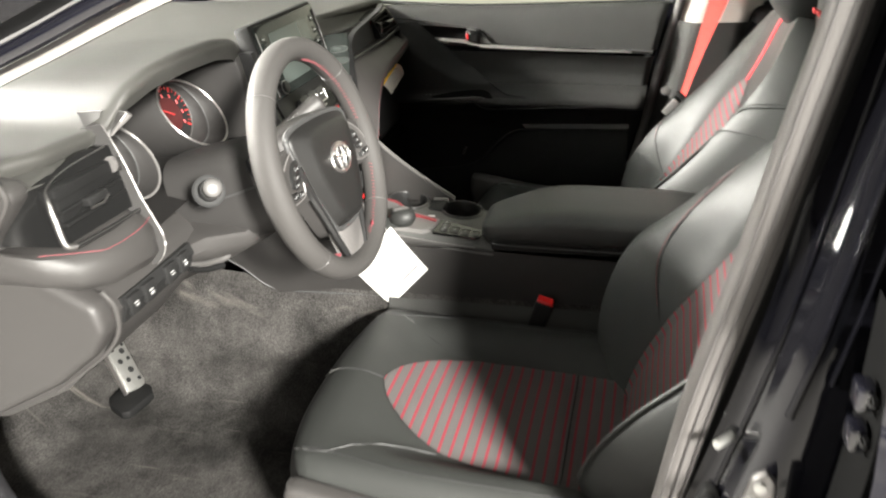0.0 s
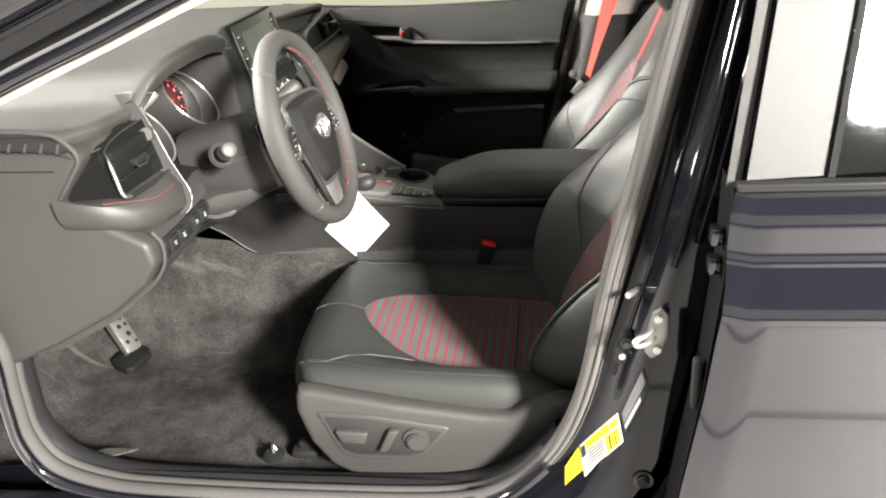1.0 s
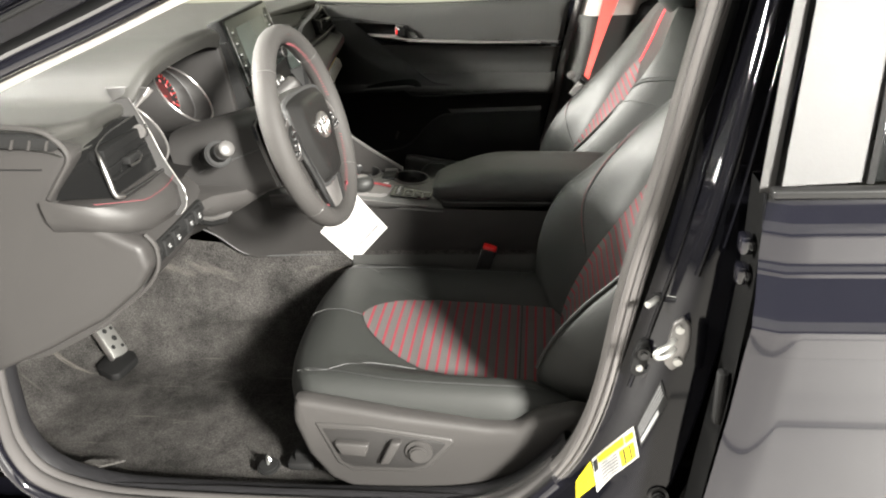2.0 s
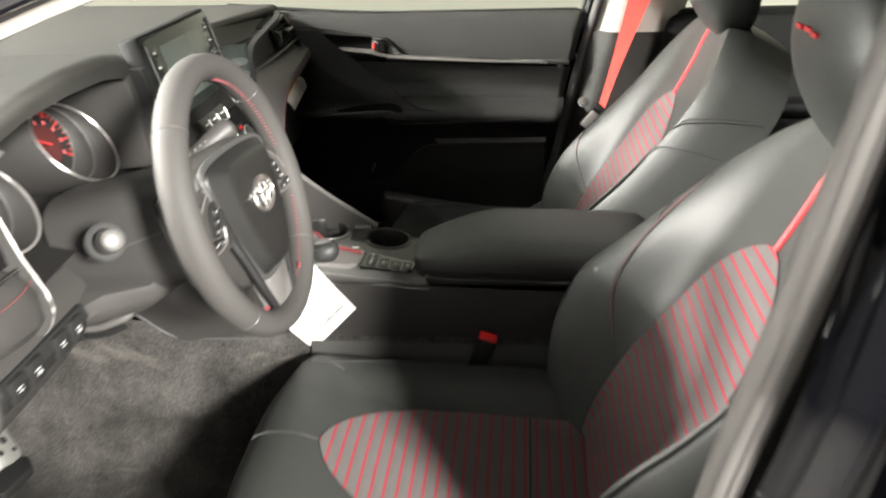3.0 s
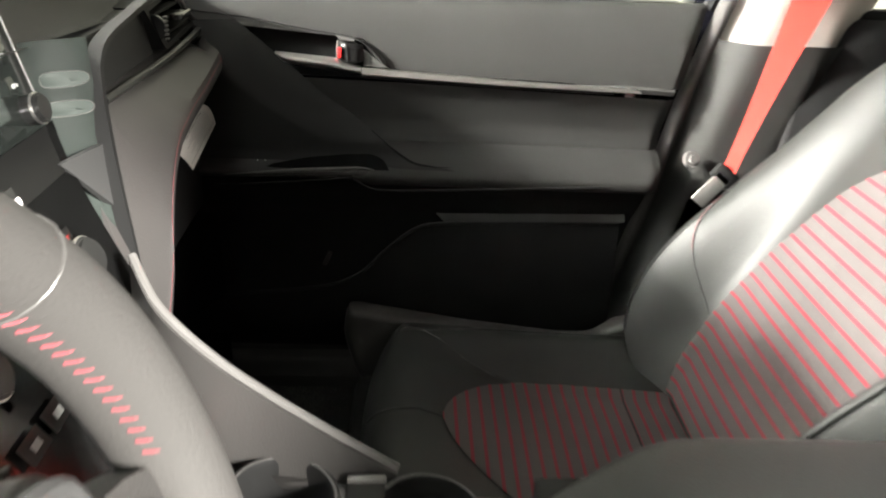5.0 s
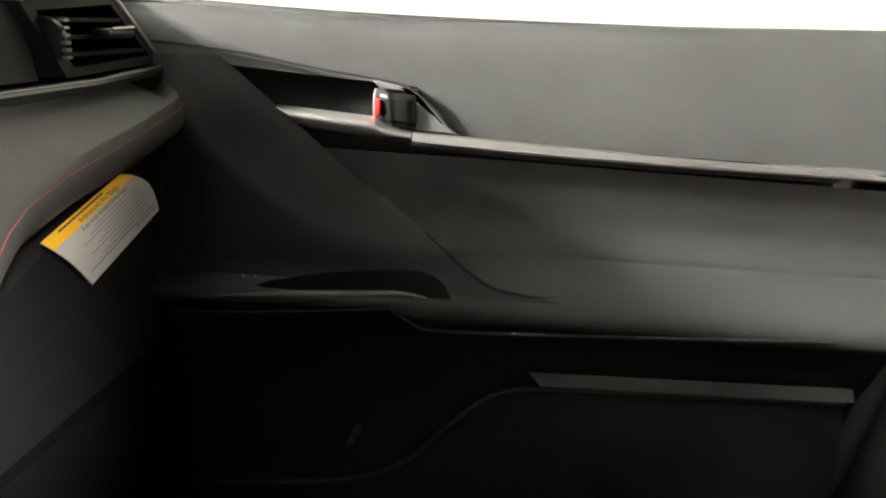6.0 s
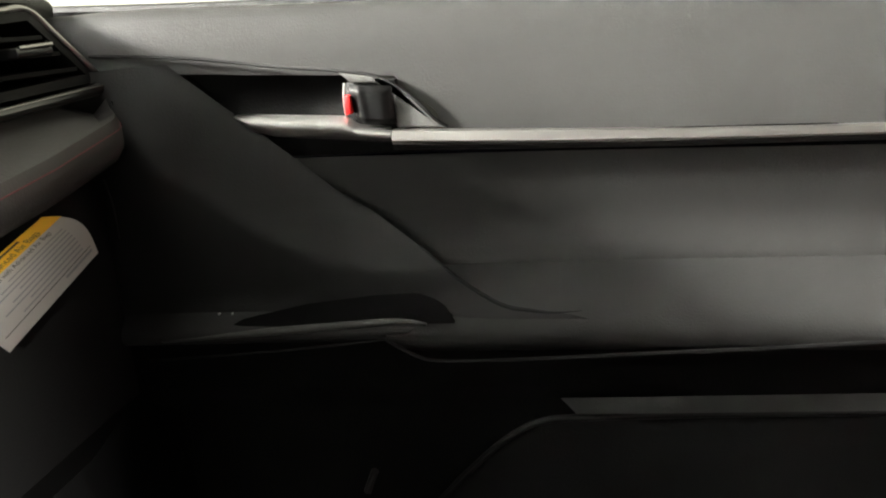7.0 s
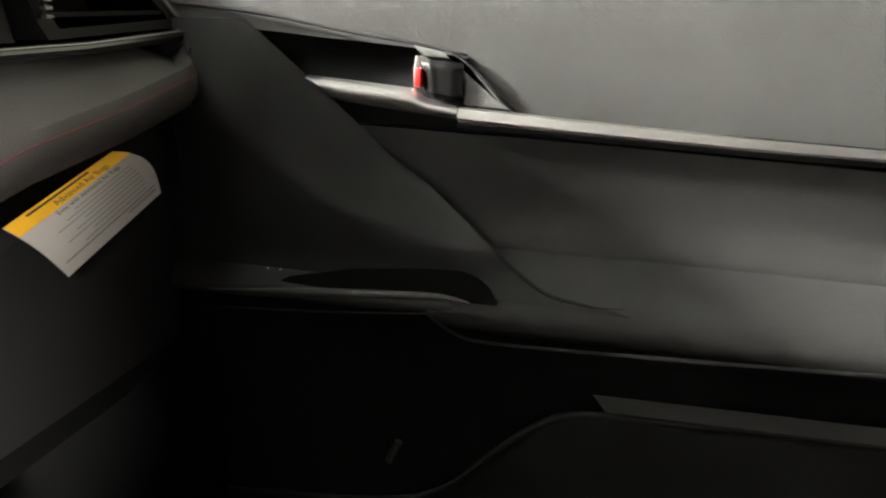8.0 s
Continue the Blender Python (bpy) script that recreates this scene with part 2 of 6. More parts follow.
def tube(points, r, sides=8, closed=False, flat=1.0, up=None):
    """A rod along the points; flat squeezes it along its second axis."""
    pts = [Vector(p) for p in points]
    k = len(pts)
    rings = []
    ref = Vector(up) if up else None
    for i in range(k):
        a, b = pts[(i - 1) % k if closed else max(0, i - 1)], pts[(i + 1) % k if closed else min(k - 1, i + 1)]
        d = (b - a).normalized()
        u = ref if ref else Vector((0, 0, 1))
        if abs(d.dot(u)) > 0.98:
            u = Vector((0, 1, 0))
        s = d.cross(u).normalized()
        w = s.cross(d).normalized()
        rr = r[i] if isinstance(r, (list, tuple)) else r
        rings.append([pts[i] + s * (rr * math.cos(q)) + w * (rr * flat * math.sin(q)) for q in [2 * math.pi * j / sides for j in range(sides)]])
    if closed:
        rings.append(rings[0])
        bm = loft(rings, cap=False)
        bmesh.ops.remove_doubles(bm, verts=bm.verts, dist=1e-6)
        return bm
    return loft(rings)


def surface(fn, nu, nv, thick=0.0, u0=0.0, u1=1.0, v0=0.0, v1=1.0):
    """The sheet fn(u, v), with thickness pushed against its normal."""
    bm = bmesh.new()
    g = [[bm.verts.new(fn(u0 + (u1 - u0) * i / nu, v0 + (v1 - v0) * j / nv)) for j in range(nv + 1)] for i in range(nu + 1)]
    lay = bm.loops.layers.uv.new("run")
    along = [0.0]
    mid = nv // 2
    for i in range(nu):
        along.append(along[-1] + (g[i + 1][mid].co - g[i][mid].co).length)
    for i in range(nu):
        for j in range(nv):
            f = bm.faces.new((g[i][j], g[i + 1][j], g[i + 1][j + 1], g[i][j + 1]))
            for loop, (p, q) in zip(f.loops, ((i, j), (i + 1, j), (i + 1, j + 1), (i, j + 1))):
                loop[lay].uv = (along[p], q / nv)
    if thick:
        bmesh.ops.solidify(bm, geom=bm.faces, thickness=thick)
    return bm


def ramp(x, xs, ys):
    return float(np.interp(x, xs, ys))


def ease(t):
    t = max(0.0, min(1.0, t))
    return t * t * (3 - 2 * t)


def join(*bms):
    out = bms[0]
    for b in bms[1:]:
        me = bpy.data.meshes.new("tmp")
        b.to_mesh(me)
        b.free()
        out.from_mesh(me)
        bpy.data.meshes.remove(me)
    return out


def disc(c, n, r, depth, sides=24, bevel=0.001):
    """A short round piece at c that looks along n."""
    bm = bmesh.new()
    bmesh.ops.create_cone(bm, cap_ends=True, segments=sides, radius1=r, radius2=r, depth=depth)
    if bevel:
        bmesh.ops.bevel(bm, geom=[e for e in bm.edges if e.calc_face_angle(0) > 1], offset=bevel, segments=2, affect="EDGES")
    bm.transform(Matrix.Translation(c) @ Vector(n).to_track_quat("Z", "Y").to_matrix().to_4x4())
    return bm


# ---- the garage ----
def structure(name, bm, material, smooth=False):
    return tagged(part(name, bm, material, None, smooth=smooth), kind="structure")


structure("ground", box(-40, 40, -40, 40, -0.1, 0, 0), CONCRETE)
structure("wall_east", box(-7, 8, 3.4, 3.6, 0, 5.3, 0), WALL)
# Unseen wall: pale top and dark band added to shape the rear door's reflections.
structure("wall_west", box(-7, 8, -6.2, -6.0, 0, 5.3, 0), PALEWALL)
structure("trim", box(-7, 8, -6.0, -5.985, 0, 1.65, 0.003), DARKBAND)
# Unseen dark floor line, added for the thin line mirrored in the rear door.
structure("reflected_floor_line", box(-7, 8, -1.632, -1.612, -0.02, 0.002, 0), INK)
# Unseen walls and ceiling, kept dark to limit bounced light.
structure("wall_north", box(-7.2, -7, -6, 3.4, 0, 5.3, 0), GREYWALL)
structure("wall_south", box(8, 8.2, -6, 3.4, 0, 5.3, 0), GREYWALL)
structure("ceiling", box(-7, 8, -6, 3.4, 5.3, 5.5, 0), DARKCEIL)

window = structure("window_1", join(*[box(3.42, 5.68, -6.0, -5.94, z - 0.045, z + 0.045, 0.01) for z in (2.935, 3.63, 4.325)] + [box(x - 0.04, x + 0.04, -6.0, -5.94, 2.935, 4.325, 0.01) for x in (3.46, 5.64)]), GREYWALL)

# ---- body shell ----
shell = thing("body_shell", "black painted car body shell with its door opening", "car", (0.3, 0, 0.15))


def floor_z(x, y):
    z = 0.275 + 0.004 * noise.noise(Vector((x * 6, y * 6, 0)))
    z += 0.34 * ease((-0.85 - x) / 0.32)
    z += 0.05 * ease((abs(y) - 0.62) / 0.07)
    z += 0.07 * ease((0.25 - abs(y)) / 0.12) * ease((-0.28 - x) / 0.12)
    return z


part("floor_carpet", surface(lambda u, v: (lambda x, y: (x, y, floor_z(x, y)))(-1.12 + 2.6 * u, -0.685 + 1.37 * v), 90, 60, 0.02), CARPET, shell, "dark grey felt carpet with light scuffs")
part("floor_pan", box(-1.1, 2.3, -0.78, 0.78, 0.17, 0.235, 0.01), PAINT, shell)
part("firewall", box(-1.16, -1.10, -0.75, 0.75, 0.2, 0.95, 0.01), DARKPL, shell)
for sgn in (-1, 1):
    part("rocker", slab([(sgn * 0.715, 0.300), (sgn * 0.80, 0.292), (sgn * 0.85, 0.25), (sgn * 0.86, 0.2), (sgn * 0.72, 0.18)], "x", -0.85, 1.5, 0.012, 3), PAINT, shell)
part("scuff_plate", surface(lambda u, v: (-0.80 + 1.22 * u, 0.655 + 0.062 * v, ramp(v, [0, 0.2, 0.7, 1], [0.283, 0.325, 0.342, 0.345])), 30, 10, 0.012), PLASTIC, shell, "grey plastic sill trim")
# carpet edge ribs beside the sill
for i in range(6):
    part("carpet_rib", tube([(-0.695 + 0.012 * i, -0.648, 0.322), (-0.665 + 0.012 * i, -0.60, 0.300)], 0.0022, 6), CARPET, shell)

# rubber seal round the driver's opening
SEALLINE = smooth_line([(0.30, -0.60, 1.315), (0.10, -0.615, 1.285), (-0.20, -0.665, 1.205), (-0.40, -0.685, 1.131), (-0.60, -0.70, 1.056), (-0.76, -0.715, 0.975), (-0.80, -0.725, 0.87), (-0.77, -0.725, 0.78), (-0.715, -0.725, 0.64), (-0.722, -0.725, 0.52), (-0.724, -0.725, 0.43), (-0.690, -0.725, 0.360), (-0.60, -0.725, 0.322), (-0.48, -0.725, 0.310), (-0.2, -0.725, 0.306), (0.04, -0.725, 0.313), (0.14, -0.725, 0.345), (0.205, -0.724, 0.403), (0.250, -0.722, 0.470), (0.285, -0.72, 0.57), (0.325, -0.715, 0.735), (0.367, -0.705, 0.905), (0.400, -0.69, 1.05), (0.432, -0.66, 1.18), (0.45, -0.60, 1.30)], 8)
part("door_seal", tube(SEALLINE[:139], 0.0155, 14, up=(0, 1, 0)), RUBBER, shell, "grey rubber door seal")
PILLARSEAL = [p + Vector((-0.012 * ease((p.z - 0.52) / 0.30), 0, 0)) for p in SEALLINE[138:]]
part("seal_channel", tube([p + Vector((0.004, 0.012, 0)) for p in SEALLINE[138:]], 0.017, 10, up=(0, 1, 0)), BLACKPL, shell)
part("pillar_seal", tube(PILLARSEAL, [0.0158 + 0.0030 * ease((p.z - 0.52) / 0.30) for p in PILLARSEAL], 18, up=(0, 1, 0)), PALERUBBER, shell, "pale grey ribbed seal on the pillar")
for dx, dy in ((-0.011, -0.0165), (0.000, -0.0195), (0.010, -0.0170)):
    part("seal_rib", tube([p + Vector((dx, dy, 0)) for p in PILLARSEAL], 0.0012, 6, up=(0, 1, 0)), RUBBER, shell)
part("seal_lip", tube([p + Vector((0, 0.024, 0.0)) for p in SEALLINE[:139]], 0.0115, 10, up=(0, 1, 0)), RUBBER, shell, "inner lip of the rubber seal")
SILLRUN = SEALLINE[62:142]


def sill_trim(u, v):
    """Dark cover that follows the seal from the kick panel along the sill."""
    q = u * (len(SILLRUN) - 1)
    i = min(int(q), len(SILLRUN) - 2)
    p = SILLRUN[i].lerp(SILLRUN[i + 1], q - i)
    tan = (SILLRUN[i + 1] - SILLRUN[i]).normalized()
    inward = Vector((-tan.z, 0, tan.x))
    return p + Vector((0, 0.030 + 0.046 * v, 0)) + inward * (0.010 * math.sin(math.pi * min(1, v * 0.9)) - 0.004 - 0.02 * ease((v - 0.85) / 0.15))


part("scuff_plate", surface(sill_trim, 90, 12, 0.010), SILLPL, shell, "dark plastic sill and kick trim")
# painted opening edge behind the seal
part("opening_flange", tube([p + Vector((0, -0.022, -0.002)) for p in SEALLINE[:139]], 0.011, 10, up=(0, 1, 0)), PAINT, shell)


def pillar_front(z):
    return ramp(z, [0.33, 0.345, 0.40, 0.455, 0.57, 0.735, 0.905, 1.05, 1.18, 1.32], [0.06, 0.14, 0.205, 0.25, 0.29, 0.332, 0.374, 0.408, 0.44, 0.475])


def pillar_out(u, v):
    z = 0.33 + 0.97 * u
    x0 = pillar_front(z) + 0.004
    x = x0 + (0.50 - x0 + 0.09 * u) * v
    y = -0.735 - 0.05 * ease(v / 0.28) - 0.02 * ease((v - 0.6) / 0.25) + 0.16 * ease((u - 0.45) / 0.75)
    return (x, y, z)


def pillar_y(x, z):
    """Outer face of the painted pillar."""
    u = (z - 0.33) / 0.97
    x0 = pillar_front(z) + 0.004
    return pillar_out(u, max(0.0, min(1.0, (x - x0) / (0.50 - x0 + 0.09 * u))))[1]


part("pillar_skin", surface(pillar_out, 60, 40, 0.0), JAMB, shell, "glossy black painted centre pillar")
# Glossy rods added so that bright streaks run down the pillar.
for dx, low, r in ((0.022, 0.60, 0.0030), (0.046, 0.80, 0.0042), (0.066, 0.84, 0.0026), (0.094, 0.88, 0.0042)):
    heights = [low + (1.28 - low) * i / 12 for i in range(13)]
    pts = [Vector((pillar_front(z) + dx, pillar_y(pillar_front(z) + dx, z) - 0.001, z)) for z in heights]
    part("streak_rod", tube(smooth_line(pts, 3), r, 10), JAMB, shell)
# Black sheet laid over the pillar as the shade of the door gap.
part("door_gap_shade", surface(lambda u, v: (lambda p: (p[0], p[1] - 0.004, p[2]))(pillar_out(u, 0.50 + 0.50 * v)), 30, 6, 0.002), BLACKPL, shell, "black sheet standing in for the shade in the door gap")


def pillar_trim(sgn):
    def f(u, v):
        z = 0.33 + 0.55 * u
        x0 = pillar_front(z) + 0.002
        return (x0 + 0.20 * v, sgn * (0.715 - 0.035 * ease(v / 0.25) + 0.03 * ease((v - 0.75) / 0.25) - 0.05 * ease((u - 0.6) / 0.8)), z)
    return f


def pillar_trim_up(sgn):
    def f(u, v):
        z = 0.866 + 0.47 * u
        x0 = pillar_front(z) + 0.004
        return (x0 + 0.20 * v, sgn * (0.70 - 0.035 * ease(v / 0.25) + 0.03 * ease((v - 0.75) / 0.25) - 0.14 * ease((u) / 1.0)), z)
    return f


def far(f):
    return lambda u, v: (lambda p: (p[0] + ramp(p[2], [0.33, 0.6, 0.9, 1.3], [-0.06, -0.06, -0.065, -0.06]), p[1] + 0.03, p[2]))(f(u, v))


part("pillar_trim_low", surface(far(pillar_trim(1)), 24, 16, -0.006), DOORPL, shell, "dark grey lower pillar trim")
part("pillar_trim_high", surface(far(pillar_trim_up(1)), 24, 16, -0.006), ROOFLINER, shell, "light grey upper pillar trim")
part("pillar_trim_low", surface(pillar_trim(-1), 24, 16, 0.006), DOORPL, shell)
part("far_pillar", slab([(0.22, 0.34), (0.46, 0.34), (0.52, 1.3), (0.40, 1.3), (0.27, 0.9), (0.235, 0.6)], "y", 0.775, 0.83, 0.01), PAINT, shell)
FARSEAL = smooth_line([(-0.45, 0.60, 1.13), (0.0, 0.58, 1.30), (0.35, 0.58, 1.32), (0.372, 0.64, 1.18), (0.335, 0.70, 1.03), (0.302, 0.728, 0.90), (0.268, 0.733, 0.77), (0.232, 0.733, 0.60), (0.195, 0.733, 0.475), (0.13, 0.733, 0.39), (0.05, 0.73, 0.355), (-0.6, 0.73, 0.345)], 8)
part("door_seal", tube(FARSEAL, 0.012, 10, up=(0, 1, 0)), RUBBER, shell)

# roof and the pillars beside the windscreen
# Unseen headliner, made black to cut light bounced into the cabin.
part("headliner", surface(lambda u, v: (-0.28 + 2.3 * u, -0.58 + 1.16 * v, 1.30 + 0.09 * math.sin(math.pi * u) ** 0.5 + 0.02 * math.sin(math.pi * v)), 16, 16, 0.02), LINER, shell, "black cloth headliner")
part("roof_skin", surface(lambda u, v: (-0.32 + 2.4 * u, -0.62 + 1.24 * v, 1.345 + 0.09 * math.sin(math.pi * u) ** 0.5 + 0.02 * math.sin(math.pi * v)), 16, 16, 0.012), PAINT, shell)
for sgn in (-1, 1):
    rail = smooth_line([(-1.30, sgn * 0.76, 0.90), (-0.80, sgn * 0.745, 1.085), (-0.60, sgn * 0.735, 1.165), (-0.20, sgn * 0.70, 1.31), (0.05, sgn * 0.655, 1.365), (0.2, sgn * 0.62, 1.385), (0.6, sgn * 0.60, 1.38), (1.2, sgn * 0.60, 1.34), (1.9, sgn * 0.62, 1.22)], 8)
    part("roof_rail", tube(rail, 0.042, 14, up=(0, 1, 0), flat=0.75), PAINT, shell, "black painted roof rail")
# side of the roof over the near doors, down to the tops of the windows; added to stop light leaking in
part("roof_side", surface(lambda u, v: (lambda x: (x, -0.595 - ramp(x, [0.28, 0.5, 1.9], [0.035, 0.145, 0.14]) * v, 1.395 - ramp(x, [0.28, 0.45, 0.6, 1.3, 1.9], [0.085, 0.085, 0.10, 0.11, 0.16]) * v - 0.16 * ease((x - 1.3) / 0.6)))(0.28 + 1.62 * u), 24, 4, 0.010), PAINT, shell, "black painted roof side")
# trim along the near windscreen pillar
APIL = [Vector(p) for p in ((-0.95, -0.705, 0.905), (-0.76, -0.70, 0.968), (-0.60, -0.69, 1.030), (-0.40, -0.672, 1.105), (-0.20, -0.65, 1.178), (0.10, -0.605, 1.262), (0.30, -0.59, 1.295))]


def pillar_band(lo, hi, y0, y1, bulge):
    line = smooth_line(APIL, 5)

    def f(u, v):
        q = u * (len(line) - 1)
        i = min(int(q), len(line) - 2)
        p = line[i].lerp(line[i + 1], q - i)
        return (p.x - 0.3 * (lo + (hi - lo) * v), p.y + y0 + (y1 - y0) * v - bulge * math.sin(math.pi * v), p.z + lo + (hi - lo) * v)
    return f


part("pillar_cover", surface(pillar_band(0.0, 0.026, 0.0, -0.012, 0.006), 30, 8, 0.006), ROOFLINER, shell, "light grey windscreen pillar trim")
part("pillar_back", surface(pillar_band(0.0, 0.10, 0.012, 0.02, 0.0), 30, 4, 0.004), DARKPL, shell)
part("pillar_skin", surface(pillar_band(0.050, 0.135, -0.03, -0.052, 0.012), 30, 16, 0.006), PAINT, shell, "black painted windscreen pillar")
for lift in (0.074, 0.100):
    line = smooth_line(APIL, 5)
    part("pillar_bead", tube([p + Vector((-0.3 * lift, -0.046 - 0.05 * lift, lift)) for p in line], 0.004, 8, up=(0, 1, 0)), DARKPL, shell)
glass = part("windscreen", surface(lambda u, v: (-1.33 + 1.05 * u, (-0.66 + 0.08 * u) * (1 - 2 * v), 0.95 + 0.41 * u + 0.03 * math.sin(math.pi * v)), 10, 10, 0.004), GLASS, shell, "clear windscreen glass")
glass.visible_shadow = False
# tail of the cabin: quarter panels, rear glass and bulkhead, added to close out light
for sgn in (-1, 1):
    part("quarter_panel", slab([(1.40, 0.25), (2.35, 0.25), (2.35, 0.95), (2.05, 1.33), (1.30, 1.36), (1.42, 0.95)], "y", sgn * 0.66, sgn * 0.70, 0.01), PAINT, shell)
part("rear_glass", surface(lambda u, v: (1.98 + 0.42 * u, -0.62 + 1.24 * v, 1.335 - 0.40 * u), 6, 6, 0.006), DARKGLASS, shell, "dark tinted rear glass")
part("bulkhead", box(2.34, 2.40, -0.68, 0.68, 0.2, 0.96, 0.01), DARKPL, shell)
# rear seat and parcel shelf behind the front seats
rear = thing("rear_bench", "dark leather rear bench seat", "car seat", (1.2, 0, 0.3))
part("bench_cushion", box(0.85, 1.40, -0.62, 0.62, 0.36, 0.52, 0.05, 4), LEATHER, rear)
part("bench_back", box(-0.08, 0.08, -0.62, 0.62, 0, 0.52, 0.05, 4, m=Matrix.Translation((1.42, 0, 0.48)) @ Matrix.Rotation(radians(22), 4, "Y")), LEATHER, rear)
part("parcel_shelf", box(1.55, 2.2, -0.62, 0.62, 0.93, 0.96, 0.01), DARKPL, rear)

# ---- fittings on the near centre pillar ----
striker = thing("door_striker", "bare zinc door striker bolted to the black pillar", "striker", (0.375, -0.80, 0.70))
SY = pillar_y(0.374, 0.70) - 0.008
part("striker_plate", slab([(0.358, 0.672), (0.368, 0.660), (0.382, 0.668), (0.392, 0.70), (0.390, 0.732), (0.380, 0.744), (0.367, 0.734), (0.360, 0.70)], "y", SY - 0.006, SY + 0.004, 0.003, 2), VENTCHROME, striker)
part("striker_loop", tube(smooth_line([(0.372, SY, 0.710), (0.360, SY - 0.020, 0.710), (0.347, SY - 0.030, 0.709), (0.342, SY - 0.031, 0.703), (0.347, SY - 0.029, 0.697), (0.361, SY - 0.02, 0.696), (0.372, SY, 0.696)], 4), 0.0042, 10), STEEL, striker)
for z in (0.677, 0.727):
    part("screw", disc((0.375, SY - 0.008, z), (0, -1, 0), 0.0065, 0.005, 6, 0.001), STEEL, striker)
sw = thing("courtesy_switch", "small black rubber door switch on the pillar", "switch", (0.335, -0.78, 0.653))
WY = pillar_y(0.334, 0.653)
part("switch_plate", slab([(0.318, 0.633), (0.327, 0.623), (0.339, 0.628), (0.348, 0.668), (0.342, 0.683), (0.330, 0.681), (0.323, 0.663)], "y", WY - 0.010, WY + 0.004, 0.003, 2), DARKPL, sw)
part("plunger", disc((0.336, WY - 0.012, 0.665), (0, -1, 0), 0.009, 0.016, 18, 0.004), DARKGLOSS, sw)
part("screw", disc((0.331, WY - 0.011, 0.640), (0, -1, 0), 0.005, 0.006, 14), STEEL, sw)
stud = thing("bump_stud", "dark steel stop stud on the pillar", "stud", (0.36, -0.76, 0.752))
UY = pillar_y(0.350, 0.746)
part("shank", disc((0.346, UY - 0.012, 0.746), (-0.9, -1, 0), 0.0048, 0.032, 16), STEEL, stud)
part("collar", disc((0.354, UY - 0.003, 0.746), (-0.9, -1, 0), 0.0085, 0.008, 16), DARKPL, stud)
plug = thing("body_plug", "black rubber plug low on the pillar", "plug", (0.36, -0.79, 0.42))
PY = pillar_y(0.366, 0.432)
part("plug_head", disc((0.366, PY - 0.008, 0.432), (0, -1, 0), 0.010, 0.01, 18, 0.003), DARKPL, plug)
part("plug_washer", disc((0.366, PY - 0.002, 0.432), (0, -1, 0), 0.016, 0.005, 18), DARKGLOSS, plug)


def pillar_label(name, label, corners, material, bars):
    """A sticker on the curved foot of the pillar."""
    lab = thing(name, label, "sticker", corners[0])
    a, b, c, d = [Vector(p) for p in corners]

    def f(u, v):
        p = a.lerp(b, u).lerp(d.lerp(c, u), v)
        return Vector((p.x, pillar_y(p.x, p.z) - 0.002, p.z))
    part("backing", surface(f, 12, 6, 0.0008), material, lab)
    for (u0, u1, v0, v1, m2) in bars:
        def g(u, v):
            return f(u0 + (u1 - u0) * u, v0 + (v1 - v0) * v) + Vector((-0.0004, -0.0016, 0.0004))
        part("print_bar", surface(g, 6, 2, 0.0004), m2, lab)
    return lab


LY = -0.791
pillar_label("tyre_label", "white and yellow tyre sticker on the black pillar", [(0.270, LY, 0.459), (0.326, LY, 0.547), (0.334, LY, 0.505), (0.277, LY, 0.421)], WHITE,
             [(0.02, 0.12, 0.1, 0.45, INK), (0.14, 0.75, 0.06, 0.3, LABELY), (0.78, 0.97, 0.1, 0.3, LABELY), (0.62, 0.95, 0.4, 0.92, LABELY), (0.70, 0.74, 0.42, 0.9, INK), (0.84, 0.87, 0.42, 0.9, INK)]
             + [(0.16, 0.56, 0.38 + 0.1 * i, 0.43 + 0.1 * i, GREYINK) for i in range(6)])
pillar_label("airbag_label", "plain yellow warning sticker on the pillar", [(0.246, LY, 0.418), (0.268, LY, 0.455), (0.276, LY, 0.431), (0.246, LY, 0.394)], LABELY, [(0.1, 0.9, 0.4, 0.43, INK), (0.1, 0.8, 0.6, 0.63, INK)])
pillar_label("maker_label", "black sticker with silver rows of print", [(0.330, LY, 0.548), (0.358, LY, 0.636), (0.369, LY, 0.605), (0.336, LY, 0.521)], INK,
             [(0.05, 0.95, 0.08 + 0.13 * i, 0.15 + 0.13 * i, GREYINK) for i in range(4)] + [(0.05, 0.7, 0.66, 0.88, SYMBOL)])

# ---- rear door on the near side, shut ----
rdoor = thing("rear_door", "closed glossy black rear door with tinted window", "car door", (0.9, -0.87, 0.3))


def door_y(z):
    return -ramp(z, [0.28, 0.40, 0.55, 0.68, 0.75, 0.778, 0.786, 0.789, 0.800, 0.804, 0.825, 0.850, 0.855, 0.858, 0.864, 0.868, 0.898, 0.903, 0.909, 0.913, 0.935, 0.945], [0.868, 0.880, 0.886, 0.890, 0.8940, 0.8980, 0.8990, 0.8985, 0.8938, 0.8926, 0.8876, 0.8816, 0.8812, 0.8805, 0.8778, 0.8772, 0.8768, 0.8762, 0.8735, 0.8720, 0.8665, 0.862])


def door_skin(u, v):
    z = ramp(v, [0, 0.2, 1], [0.28, 0.75, 0.945])
    x0 = ramp(z, [0.28, 0.5, 0.66, 0.82, 0.95], [0.385, 0.408, 0.428, 0.441, 0.443])
    return (x0 + (1.55 - x0) * u, door_y(z) + 0.012 * (1 - ease(u / 0.008)), z)


